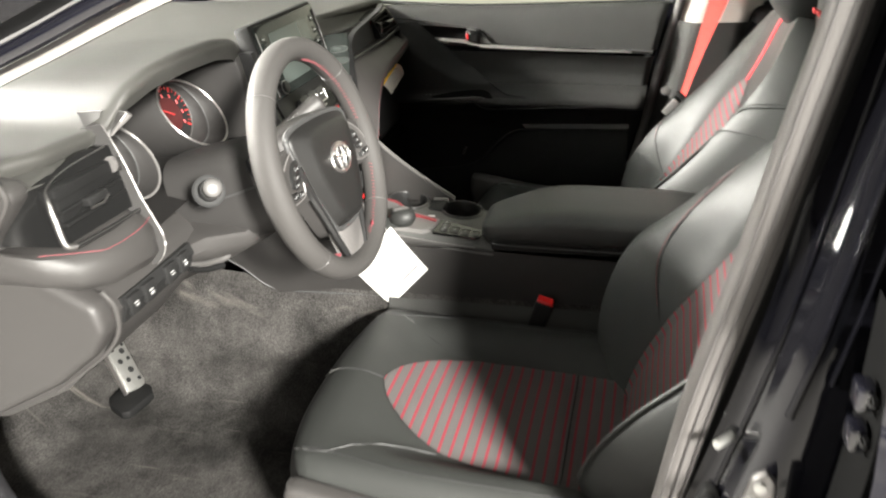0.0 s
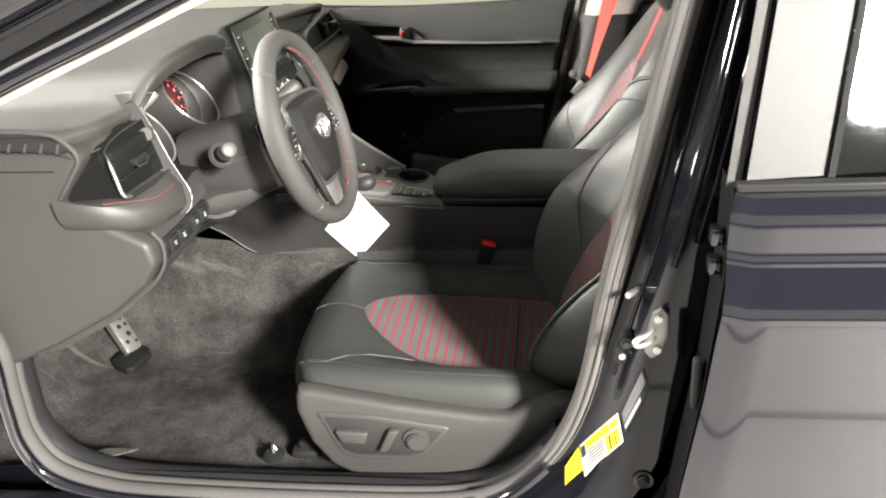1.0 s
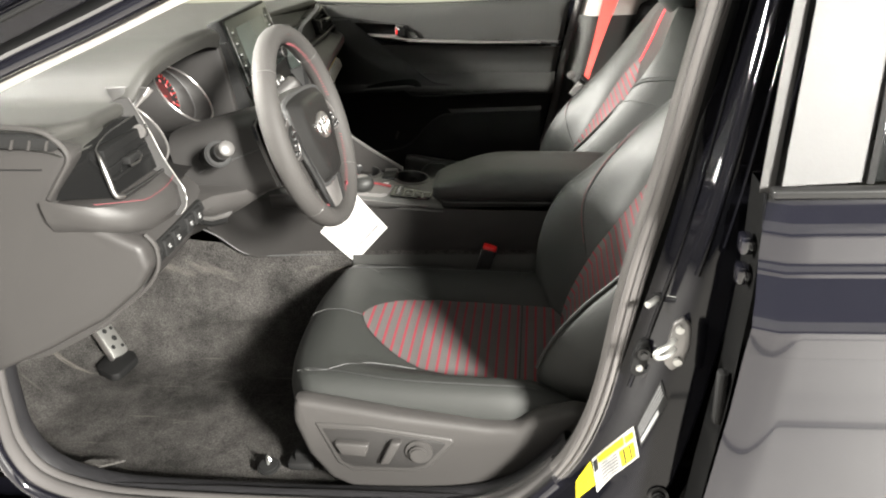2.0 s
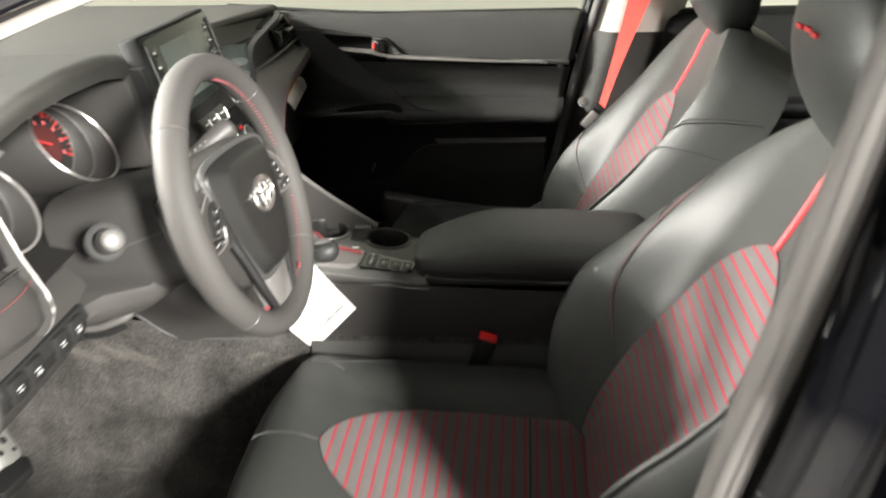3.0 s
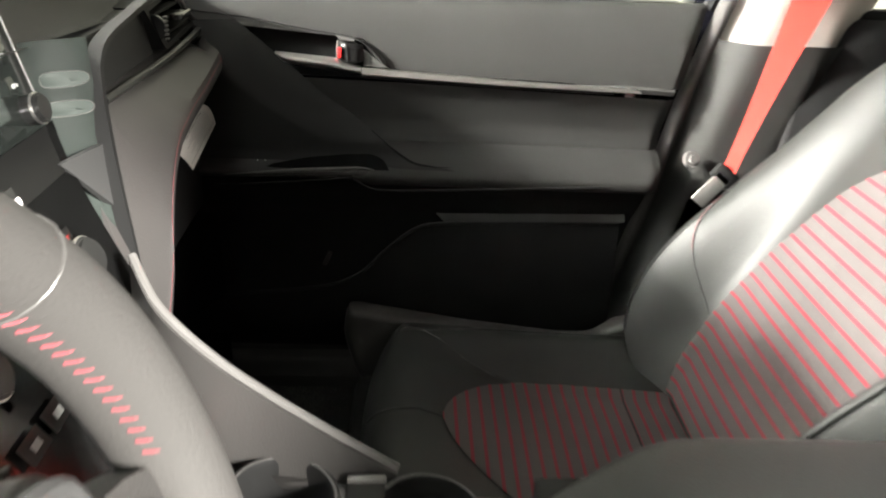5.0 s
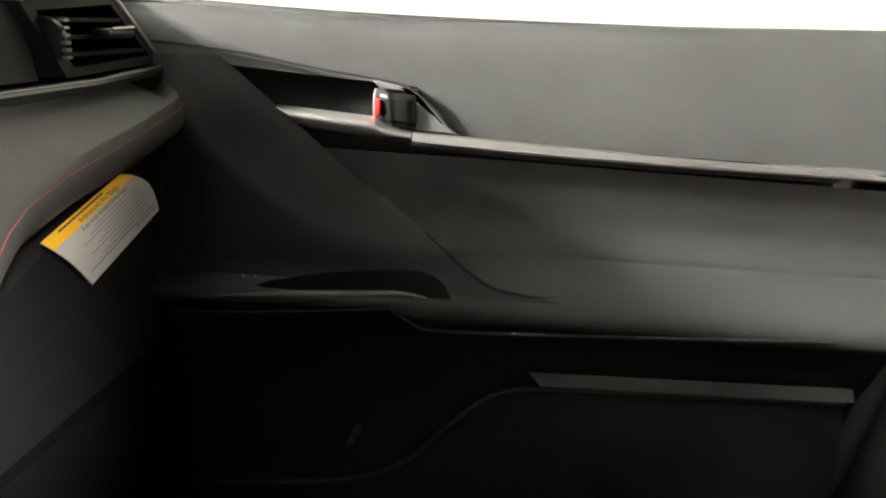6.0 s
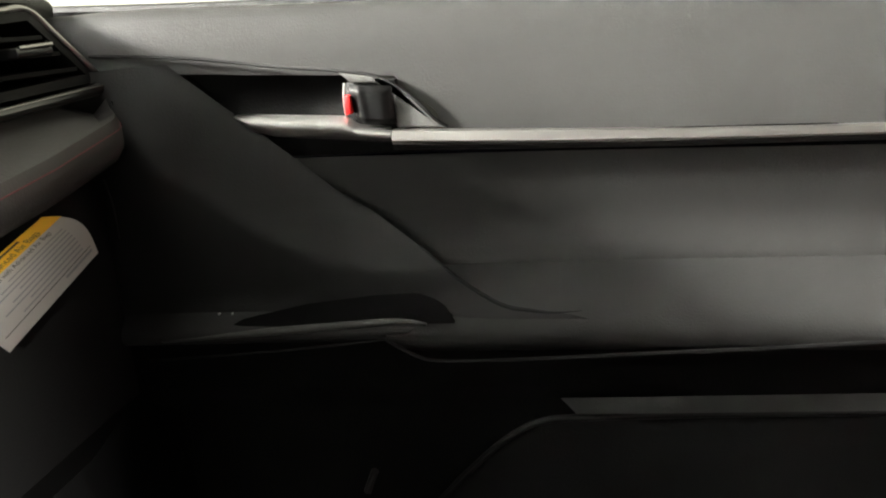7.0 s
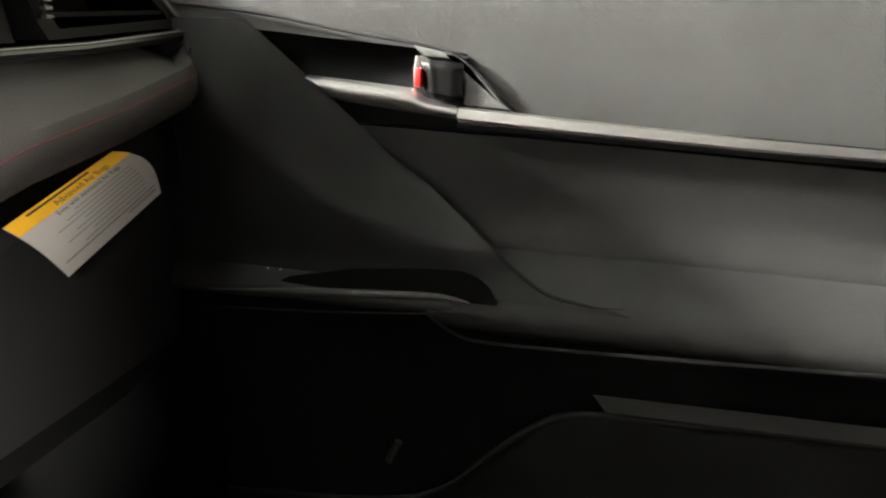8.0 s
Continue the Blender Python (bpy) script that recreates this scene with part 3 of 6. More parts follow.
part("outer_skin", surface(door_skin, 40, 170, 0.0), PAINT, rdoor, "glossy black door skin")
# Door edge coloured black in place of the gap's shade.
part("door_edge", surface(lambda u, v: (lambda z: (ramp(z, [0.28, 0.5, 0.66, 0.82, 0.95], [0.385, 0.408, 0.428, 0.441, 0.443]) + 0.001, -0.862 + 0.07 * v, z))(0.28 + 0.665 * u), 20, 4, 0.004), BLACKPL, rdoor)
part("belt_strip", box(0.445, 1.55, -0.880, -0.862, 0.946, 0.956, 0.003, 3), DARKGLOSS, rdoor, "black window strip")


def leaning(x0a, x1a, x0b, x1b, z0, z1, y0, y1, t):
    return surface(lambda u, v: (ramp(v, [0, 1], [x0a, x0b]) * (1 - u) + ramp(v, [0, 1], [x1a, x1b]) * u, y0 + (y1 - y0) * v, z0 + (z1 - z0) * v), 6, 10, t)


part("window_frame", leaning(0.436, 0.452, 0.492, 0.508, 0.945, 1.30, -0.856, -0.735, 0.008), SATIN, rdoor, "grey window frame edge")
part("pillar_panel", surface(lambda u, v: (0.456 + 0.056 * v + 0.089 * u, -0.868 + 0.124 * v + 0.0105 * u, 0.957 + 0.343 * v), 6, 10, 0.006), APPLIQUE, rdoor, "smooth black pillar cover")
part("glass_run", leaning(0.545, 0.553, 0.60, 0.608, 0.957, 1.30, -0.864, -0.740, 0.008), DARKPL, rdoor)
part("window_glass", surface(lambda u, v: (ramp(v, [0, 1], [0.553, 0.608]) * (1 - u) + ramp(v, [0, 1], [1.40, 1.25]) * u, -0.857 + 0.124 * v + 0.097 * u, 0.957 + 0.343 * v), 6, 10, 0.004), DARKGLASS, rdoor, "dark tinted window glass")
for z in (0.835, 0.875):
    part("hinge_bolt", disc((0.437, -0.848, z), (-1, -0.4, 0), 0.006, 0.008, 10, 0.002), DARKGLOSS, rdoor)
    part("hinge", box(0.425, 0.440, -0.850, -0.828, z - 0.012, z + 0.012, 0.004), PAINT, rdoor)
part("door_bumper", box(0.415, 0.428, -0.858, -0.84, 0.62, 0.70, 0.005), DARKPL, rdoor)
# far rear door trim
frdoor = thing("far_rear_door", "dark rear door trim with a thin chrome strip", "car door", (0.9, 0.72, 0.35))
part("trim_panel", box(0.42, 1.45, 0.70, 0.78, 0.36, 0.915, 0.015, 3), DARKPL, frdoor)
part("chrome_strip", box(0.52, 1.2, 0.693, 0.702, 0.7935, 0.7985, 0.002), VENTCHROME, frdoor)
part("armrest", slab([(0.70, 0.665), (0.668, 0.672), (0.655, 0.690), (0.662, 0.708), (0.70, 0.716)], "x", 0.46, 1.30, 0.006, 3), DARKPL, frdoor, "padded dark armrest")
part("window_frame", box(0.42, 1.45, 0.715, 0.735, 0.912, 0.928, 0.004), DARKPL, frdoor)


# ---- seats ----
CX = [-0.285, -0.278, -0.262, -0.24, -0.20, -0.14, -0.06, 0.02, 0.10, 0.17, 0.24, 0.30]
CZ = [0.455, 0.482, 0.498, 0.506, 0.507, 0.488, 0.464, 0.448, 0.436, 0.427, 0.420, 0.41]


def cushion_top(x, a):
    """Height of the cushion at x, a metres from the seat's middle."""
    r = abs(a) / 0.25
    mid = ramp(x, CX, CZ)
    side = max(mid, ramp(x, [-0.285, -0.262, -0.24, -0.16, 0.0, 0.17, 0.30], [0.455, 0.500, 0.509, 0.507, 0.497, 0.490, 0.455]))
    z = mid + (side - mid) * ease((r - 0.50) / 0.30)
    z -= 0.045 * max(0.0, (r - 0.86) / 0.14) ** 2
    z += 0.006 * math.cos(a * 11) * ease((x + 0.30) / 0.1) - 0.006
    return z


def cushion_ring(x, yc):
    front = ease((x + 0.285) / 0.045)
    hw = 0.215 + 0.035 * front
    zb = 0.44 - 0.08 * front
    ring = []
    n = 34
    for i in range(n + 1):
        a = -hw + 2 * hw * i / n
        sweep = 0.035 * (abs(a) / hw) ** 3 * (1 - ease((x + 0.285) / 0.2))
        ring.append((x + sweep, yc + a, cushion_top(x, a * 0.25 / hw)))
    for i in range(9):
        a = hw - 2 * hw * i / 8
        sweep = 0.035 * (abs(a) / hw) ** 3 * (1 - ease((x + 0.285) / 0.2))
        ring.append((x + sweep, yc + a * 0.985, zb))
    return ring


BACK = smooth_line([(0.245, 0, 0.415), (0.27, 0, 0.47), (0.318, 0, 0.56), (0.366, 0, 0.645), (0.412, 0, 0.73), (0.452, 0, 0.803), (0.484, 0, 0.87), (0.508, 0, 0.93), (0.530, 0, 0.972)], 8)
BW = [0.21, 0.24, 0.260, 0.268, 0.270, 0.268, 0.262, 0.250, 0.218, 0.160, 0.105]
BP = [0.055, 0.085, 0.096, 0.086, 0.064, 0.044, 0.032, 0.022, 0.012, 0.005, 0.0]
BD = [0.12, 0.14, 0.15, 0.155, 0.155, 0.155, 0.15, 0.145, 0.13, 0.10, 0.06]


def fair(vals):
    return [p.x for p in smooth_line([(v, 0, 0.1 * i) for i, v in enumerate(vals)], 8)]


BW, BP, BD = fair(BW), fair(BP), fair(BD)
BS = [i / (len(BW) - 1) for i in range(len(BW))]


# the driver's bolster beside the console, made taller to fit the camera's view
TALLW = fair([0.21, 0.25, 0.290, 0.305, 0.305, 0.298, 0.284, 0.262, 0.222, 0.160, 0.105])
TALLP = fair([0.055, 0.090, 0.115, 0.118, 0.092, 0.066, 0.046, 0.028, 0.014, 0.005, 0.0])


def across(s, r, tall):
    """Sideways place of r from -1 to 1; the tall bolster is wider."""
    w = ramp(s, BS, BW)
    if not tall or r < 0.55:
        return r * w
    return 0.55 * w + (r - 0.55) / 0.45 * (ramp(s, BS, TALLW) - 0.55 * w)


def back_place(s, r, off, tall):
    """A place on the backrest's face: s from foot to top, r from -1 to 1 across."""
    q = max(0.0, min(0.9999, s)) * (len(BACK) - 1)
    i = int(q)
    c = BACK[i].lerp(BACK[i + 1], q - i)
    d = (BACK[min(i + 2, len(BACK) - 1)] - BACK[max(0, i - 1)]).normalized()
    n = Vector((-d.z, 0, d.x))
    p = ramp(s, BS, TALLP if tall and r > 0 else BP)
    k = abs(r)
    if r < 0:
        push = p * ease((k - 0.50) / 0.30) - 0.13 * max(0.0, (k - 0.81) / 0.19) ** 1.25
    else:
        push = p * ease((k - 0.52) / 0.33) - 0.055 * max(0.0, (k - 0.86) / 0.14) ** 2
    push += 0.008 * (1 - k * k)
    return c + n * (push + off) + Vector((0, across(s, r, tall), 0)), n


def back_insert_half(s):
    return ramp(s, [0, 0.1, 0.25, 0.37, 0.45, 0.51, 0.56, 0.60, 0.625, 0.64, 0.647], [0.58, 0.58, 0.57, 0.54, 0.475, 0.415, 0.33, 0.235, 0.15, 0.08, 0.01])


def cushion_insert_half(x):
    return ramp(x, [-0.162, -0.158, -0.15, -0.135, -0.11, -0.08, -0.03, 0.05, 0.12, 0.24], [0.004, 0.018, 0.035, 0.057, 0.082, 0.105, 0.129, 0.139, 0.142, 0.146])


def build_seat(name, yc, label, driver):
    seat = thing(name, label, "car seat", (0, yc, 0.28), "front seats")
    short, low = (1.0, 0.0) if driver else (0.85, 0.022)

    def back_point(s, r, off=0.0):
        return back_place(s, r, off, driver)

    def fit(p):
        """Shortens and lowers the passenger's cushion to fit the camera's view."""
        return Vector((0.30 + (p[0] - 0.30) * short, p[1], p[2] - low))
    def crest(x, a):
        """A place on the cushion's skin."""
        hw = 0.215 + 0.035 * ease((x + 0.285) / 0.045)
        sweep = 0.035 * (abs(a) / hw) ** 3 * (1 - ease((x + 0.285) / 0.2))
        return fit((x + sweep, yc + a, cushion_top(x, a * 0.25 / hw) + 0.0003))

    part("cushion", loft([[fit(p) for p in cushion_ring(x, yc)] for x in (-0.285, -0.281, -0.274, -0.262, -0.248, -0.23, -0.20, -0.16, -0.11, -0.05, 0.02, 0.10, 0.17, 0.24, 0.29)]), LEATHER, seat, "smooth black leather cushion")

    def ins(u, v):
        x = -0.162 + 0.40 * u
        a = (2 * v - 1) * cushion_insert_half(x)
        return fit((x, yc + a, cushion_top(x, a) + 0.0025))
    part("cushion_insert", surface(ins, 60, 20, -0.004), STRIPE, seat, "grey cloth insert with thin red cross stripes")

    def bring(s, shrink=1.0):
        ring = []
        for i in range(37):
            r = -1 + 2 * i / 36
            p, n = back_point(s, r)
            ring.append(p + Vector((0, yc, 0)))
        d = ramp(s, BS, BD)
        for i in range(13):
            r = 1 - 2 * i / 12
            p, n = back_point(s, 0)
            ring.append(p + Vector((0, yc + across(s, r, driver) * 0.96, 0)) - n * d * (1 - 0.25 * r ** 4))
        return ring
    rings = [bring(s / 54) for s in range(55)]
    mid = sum((Vector(p) for p in rings[-1]), Vector()) / len(rings[-1])
    for k, lift in ((0.8, 0.007), (0.5, 0.011)):
        rings.append([mid.lerp(Vector(p), k) + Vector((0.003, 0, lift)) for p in rings[54]])
    part("backrest", loft(rings), LEATHER, seat, "black leather backrest with side bolsters")

    def bins(u, v):
        s = 0.02 + 0.627 * u
        p, n = back_point(s, (2 * v - 1) * back_insert_half(s), 0.0025)
        return p + Vector((0, yc, 0))
    part("back_insert", surface(bins, 70, 20, -0.004), STRIPE, seat, "grey cloth insert with thin red cross stripes")
    # the red piping from the insert up to the headrest
    line = [back_point(0.645 + 0.305 * i / 14, 0, 0.001)[0] + Vector((0, yc, 0)) for i in range(15)]
    part("piping", tube(line, 0.0042, 8), RED, seat, "bright red centre piping")
    # seams
    def along(pairs, side, off, n=6):
        """A line over the backrest through places (s, r) of one side."""
        return [back_point(p.x, side * p.y, off)[0] + Vector((0, yc, 0)) for p in smooth_line([(s, r, 0) for s, r in pairs], n)]
    seams, threads = [], []
    for side in (-1, 1):
        if side > 0:
            # long stitched seam with a short one branching off
            outer = [(0.19, 0.555), (0.235, 0.62), (0.29, 0.68), (0.36, 0.735), (0.45, 0.78), (0.56, 0.825), (0.68, 0.88), (0.78, 0.95)] if driver else [(0.20, 0.565), (0.235, 0.66), (0.285, 0.76), (0.355, 0.845), (0.45, 0.895), (0.56, 0.925), (0.68, 0.945)]
            seams.append(along(outer, side, 0.0003))
            part("red_stitching", tube(along([(s + 0.004, r + 0.010) for s, r in outer[1:]], side, 0.0004), 0.0006, 5), REDTHREAD, seat, "thin red stitching")
            seams.append(along([(0.485, 0.80), (0.500, 0.835), (0.53, 0.865)] if driver else [(0.515, 0.91), (0.55, 0.94), (0.585, 0.96)], side, 0.0005))
        else:
            seams.append(along([(0.50, 0.52), (0.545, 0.66), (0.61, 0.78), (0.68, 0.88), (0.73, 0.97)], side, 0.0005))
            part("shoulder_piping", tube(along([(0.505, 0.545), (0.545, 0.68), (0.61, 0.80), (0.68, 0.90), (0.725, 0.98)], side, 0.0008), 0.0022, 6), LEATHER, seat)
            seams.append(along([(0.515, 0.77), (0.55, 0.84), (0.585, 0.93), (0.61, 1.0)], side, 0.0005))
            ridge = [(0.12, 0.80), (0.25, 0.80), (0.38, 0.795), (0.47, 0.78), (0.53, 0.745)]
            part("bolster_piping", tube(along(ridge, side, 0.0010), 0.0030, 8), LEATHER, seat, "piped bolster edge")
            seams.append(along([(s, r - 0.022) for s, r in ridge], side, 0.0004))
        threads.append([crest(x, side * a) for x, a in ((-0.262, 0.196), (-0.23, 0.203), (-0.20, 0.199), (-0.165, 0.178), (-0.12, 0.150), (-0.08, 0.136), (-0.04, 0.130))])
        seams.append([crest(-0.245 + 0.43 * i / 20, side * (0.196 + 0.018 * ease(i / 10))) for i in range(21)])
    threads.append([crest(-0.274 + 0.112 * i / 10, 0.004 - 0.004 * i / 10) for i in range(11)])
    for line in threads:
        part("seam", tube(line, 0.0016, 6), SEAM, seat)
        part("thread", tube([p + Vector((-0.0012, 0, 0.0008)) for p in line], 0.0006, 5), GREYTHREAD, seat, "pale sewing thread")
    for line in seams:
        part("seam", tube(line, 0.0013, 6), SEAM, seat)
    part("insert_joint", tube([fit((0.152, yc + 0.142 * (2 * i / 12 - 1), cushion_top(0.152, 0.142 * (2 * i / 12 - 1)) + 0.0035)) for i in range(13)], 0.0016, 6), SEAM, seat)
    # headrest
    rings = []
    for i in range(17):
        q = i / 16
        z = 0.945 + 0.215 * q
        bulge = math.sin(math.pi * min(1, max(0, 0.08 + 0.86 * q))) ** 0.45
        hw, hd = 0.135 * bulge, 0.062 * bulge
        x = 0.535 - 0.05 * q + 0.015 * q * q
        rings.append([(x - hd * math.copysign(abs(math.cos(t)) ** 0.6, math.cos(t)), yc + hw * math.copysign(abs(math.sin(t)) ** 0.6, math.sin(t)), z) for t in [2 * math.pi * k / 32 for k in range(32)]])
    head = part("headrest", loft(rings), LEATHER, seat, "padded black leather headrest")
    for dy in (-0.06, 0.06):
        part("post", tube([(0.545, yc + dy, 0.90), (0.54, yc + dy, 0.97)], 0.006, 10), CHROME, seat)
    if driver:
        for dy, dz, w in ((-0.055, 0.0, 0.028), (-0.02, 0.004, 0.022), (0.018, 0.0, 0.026)):
            part("embroidery", box(0.4395, 0.4435, yc + dy * 0.7, yc + dy * 0.7 + w * 0.65, 1.084 + dz * 0.5, 1.0895 + dz * 0.5, 0.0005), RED, head, "small red embroidered mark")
    # frame below, with rails
    part("seat_frame", box(-0.22, 0.26, yc - 0.225, yc + 0.225, 0.325, 0.385, 0.02), DARKPL, seat)
    for dy in (-0.19, 0.19):
        part("rail", box(-0.27, 0.30, yc + dy - 0.025, yc + dy + 0.025, 0.283, 0.318, 0.004), DARKPL, seat)
        part("rail_foot", box(-0.285, -0.235, yc + dy - 0.032, yc + dy + 0.032, 0.281, 0.300, 0.006), DARKPL, seat)
    side = -1 if driver else 1
    ya, yb = yc + side * 0.236, yc + side * 0.276
    outline = [(-0.238, 0.44), (-0.232, 0.484), (-0.215, 0.486), (-0.05, 0.456), (0.10, 0.436), (0.150, 0.436), (0.185, 0.462), (0.25, 0.478), (0.33, 0.455), (0.33, 0.43), (0.25, 0.395), (0.16, 0.330), (0.09, 0.300), (-0.05, 0.285), (-0.14, 0.291), (-0.185, 0.315), (-0.22, 0.37)]
    shield = part("side_shield", slab(outline, "y", min(ya, yb), max(ya, yb), 0.014, 4), PLASTIC, seat, "grey plastic side cover")
    if driver:
        y = yb
        rim = [(-0.197, 0.443), (-0.10, 0.438), (0.040, 0.416), (0.045, 0.408), (-0.002, 0.350), (-0.03, 0.340), (-0.14, 0.338), (-0.165, 0.355)]
        part("switch_bezel", slab(rim, "y", y - 0.004, y + 0.01, 0.004, 3), PLASTIC, shield, "smooth grey rim round the switches")
        inner = [(-0.184, 0.433), (-0.10, 0.430), (0.028, 0.409), (0.030, 0.404), (-0.008, 0.358), (-0.035, 0.350), (-0.136, 0.350), (-0.156, 0.362)]
        # Darker field put in for the shade of a recess round the switches.
        part("switch_panel", slab(inner, "y", y - 0.0055, y, 0.002, 2), CLUSTERPL, shield)
        part("slide_switch", slab([(-0.163, 0.411), (-0.102, 0.408), (-0.110, 0.382), (-0.154, 0.386)], "y", y - 0.018, y, 0.004, 3), PLASTIC, shield)
        part("recline_switch", slab([(-0.064, 0.416), (-0.044, 0.415), (-0.070, 0.368), (-0.088, 0.366)], "y", y - 0.02, y, 0.005, 3), PLASTIC, shield)
        part("lumbar_ring", disc((-0.017, y - 0.006, 0.390), (0, -1, 0), 0.024, 0.008, 28), PLASTIC, shield)
        part("lumbar_knob", disc((-0.017, y - 0.012, 0.390), (0, -1, 0), 0.0165, 0.014, 28, 0.003), PLASTIC, shield)
    return seat


YD, YP = -0.372, 0.372
build_seat("bucket_seat", YD, "black leather bucket seat with red striped cloth, power switches", True)
build_seat("bucket_seat", YP, "black leather bucket seat with red striped cloth, beside the console", False)

# seat belt of the far side
belt = thing("seat_belt", "bright red webbing seat belt hanging on the pillar", "seat belt", (0.36, 0.67, 0.7))


def strap(u, v):
    c = Vector((0.492, 0.672, 1.24)).lerp(Vector((0.322, 0.645, 0.69)), u)
    c.x -= 0.004 * math.sin(math.pi * u)
    w = 0.062 * (1 - 0.66 * ease((u - 0.15) * 1.2))
    ang = radians(6 + 50 * u)
    return c + Vector((math.cos(ang) * 1.0, -math.sin(ang) * 0.6, 0)) * w * (v - 0.5) * 1.25


part("webbing", surface(strap, 30, 6, 0.0015), RED_BELT, belt, "red woven webbing")
part("tongue", box(-0.013, 0.013, -0.002, 0.002, -0.028, 0.028, 0.002, m=Matrix.Translation((0.303, 0.640, 0.680)) @ Matrix.Rotation(radians(38), 4, "Y")), CHROME, belt, "chromed belt tongue")
part("tongue_grip", box(-0.02, 0.02, -0.005, 0.005, -0.012, 0.012, 0.004, m=Matrix.Translation((0.320, 0.643, 0.700)) @ Matrix.Rotation(radians(38), 4, "Y")), DARKPL, belt)
part("belt_guide", disc((0.285, 0.690, 0.708), (0.2, -1, 0.4), 0.012, 0.02, 20, 0.005), CHROMEDARK, belt, "round grey stop button")
part("anchor_loop", box(0.44, 0.50, 0.685, 0.70, 1.22, 1.26, 0.006), DARKPL, belt)

buckle = thing("belt_buckle", "black seat belt buckle with a red release button", "belt buckle", (0.09, -0.11, 0.45))
bm_m = Matrix.Translation((0.070, -0.118, 0.494)) @ Matrix.Rotation(radians(18), 4, "Y") @ Matrix.Rotation(radians(8), 4, "X")
part("housing", box(-0.017, 0.017, -0.012, 0.012, -0.07, 0.03, 0.006, 3, m=bm_m), DARKPL, buckle)
part("release_button", box(-0.016, 0.016, -0.0095, 0.0095, 0.02, 0.0345, 0.004, 3, m=bm_m), REDPL, buckle, "glossy red release button")
part("stalk", box(-0.01, 0.01, -0.004, 0.004, -0.2, -0.06, 0.002, m=bm_m), DARKPL, buckle)


# ---- far front door ----
pdoor = thing("front_door", "closed far front door with dark grey trim and chrome strip", "car door", (-0.2, 0.75, 0.36))


def bow(x):
    """The trim comes inwards towards the front."""
    return -0.018 * ease((-0.05 - x) / 0.45)


def drop(x):
    return -0.062 * (x + 0.02)


def rear_x(z):
    return ramp(z, [0.36, 0.48, 0.64, 0.79, 0.90, 0.93], [0.14, 0.186, 0.228, 0.252, 0.281, 0.289])


def panel(profile, x0, nu=40, nv=20, thick=-0.012, shift=lambda x, z: 0.0, xend=None):
    line = smooth_line([(p[0], 0, p[1]) for p in profile], 6)

    def f(u, v):
        q = v * (len(line) - 1)
        i = min(int(q), len(line) - 2)
        p = line[i].lerp(line[i + 1], q - i)
        x1 = (xend(p.z) if xend else rear_x(p.z)) - 0.004
        xs = x0(p.z) if callable(x0) else x0
        x = xs + (x1 - xs) * u
        edge = 0.010 * ease((x - x1 + 0.014) / 0.014)
        return (x, p.x + bow(x) + edge, p.z + shift(x, p.z))
    return surface(f, nu, nv, thick)


part("upper_panel", panel([(0.742, 0.926), (0.728, 0.928), (0.716, 0.920), (0.708, 0.90), (0.703, 0.872), (0.699, 0.845), (0.698, 0.822)], lambda z: -0.175 - 0.03 * ease((z - 0.835) / 0.03) - 0.5 * ease((z - 0.870) / 0.014), 110, 90, shift=lambda x, z: drop(x) * 0.72 * ease((0.90 - z) / 0.07) + 0.012 * ease((-0.2 - x) / 0.25)), DOORPL, pdoor, "smooth grey upper trim")
part("middle_panel", panel([(0.702, 0.806), (0.704, 0.795), (0.708, 0.775), (0.712, 0.752), (0.710, 0.736), (0.706, 0.722), (0.707, 0.708)], lambda z: -0.36 + 0.9 * (0.81 - z), 90, 50, shift=lambda x, z: drop(x) * (0.35 + 0.4 * ease((z - 0.72) / 0.08))), DIMDOORPL, pdoor)
STRIPX = [-0.208, -0.12, 0.0, 0.128, 0.175, 0.193]
FACET = ([0.0, 0.08, 0.62, 0.70, 0.95, 1.0], [0.0, -0.0055, -0.0085, -0.0085, -0.0045, 0.0])
part("chrome_strip", surface(lambda u, v: (lambda x: (x, 0.691 + bow(x) + ramp(v, *FACET), ramp(x, STRIPX, [0.8365, 0.8295, 0.8215, 0.8155, 0.8135, 0.8095]) - v * ramp(x, STRIPX, [0.0115, 0.0105, 0.0085, 0.0070, 0.0065, 0.0025])))(-0.208 + 0.401 * u), 48, 25, 0.002), CHROME, pdoor, "satin chrome strip")
# Dark tube drawn as the shade below the chrome strip.
part("strip_shade", tube([Vector((x, 0.695 + bow(x), ramp(x, STRIPX, [0.8235, 0.8175, 0.8115, 0.8070, 0.8055, 0.8055]))) for x in [-0.21 + 0.365 * i / 20 for i in range(21)]], 0.0035, 8, up=(0, 1, 0)), DARKPL, pdoor)
# handle bowl with the latch lever
part("handle_bowl", slab([(-0.40, 0.90), (-0.19, 0.888), (-0.14, 0.81), (-0.33, 0.815)], "y", 0.722, 0.73, 0.003), DARKPL, pdoor, "dark pull recess")
part("bowl_back", surface(lambda u, v: (-0.385 + 0.155 * u + 0.05 * (1 - v) * (1 - u), 0.692 + 0.024 * math.sin(math.pi * (0.15 + 0.7 * v)) * (1 - 0.3 * u), 0.838 + (0.062 - 0.022 * u) * v), 16, 10, 0.003), DARKPL, pdoor)
part("bowl_cheek", slab([(-0.247, 0.881), (-0.219, 0.8755), (-0.203, 0.867), (-0.188, 0.854), (-0.177, 0.841), (-0.168, 0.834), (-0.206, 0.8365), (-0.2045, 0.864), (-0.209, 0.8695), (-0.236, 0.871)], "y", 0.687, 0.72, 0.002, 3), DOORPL, pdoor)
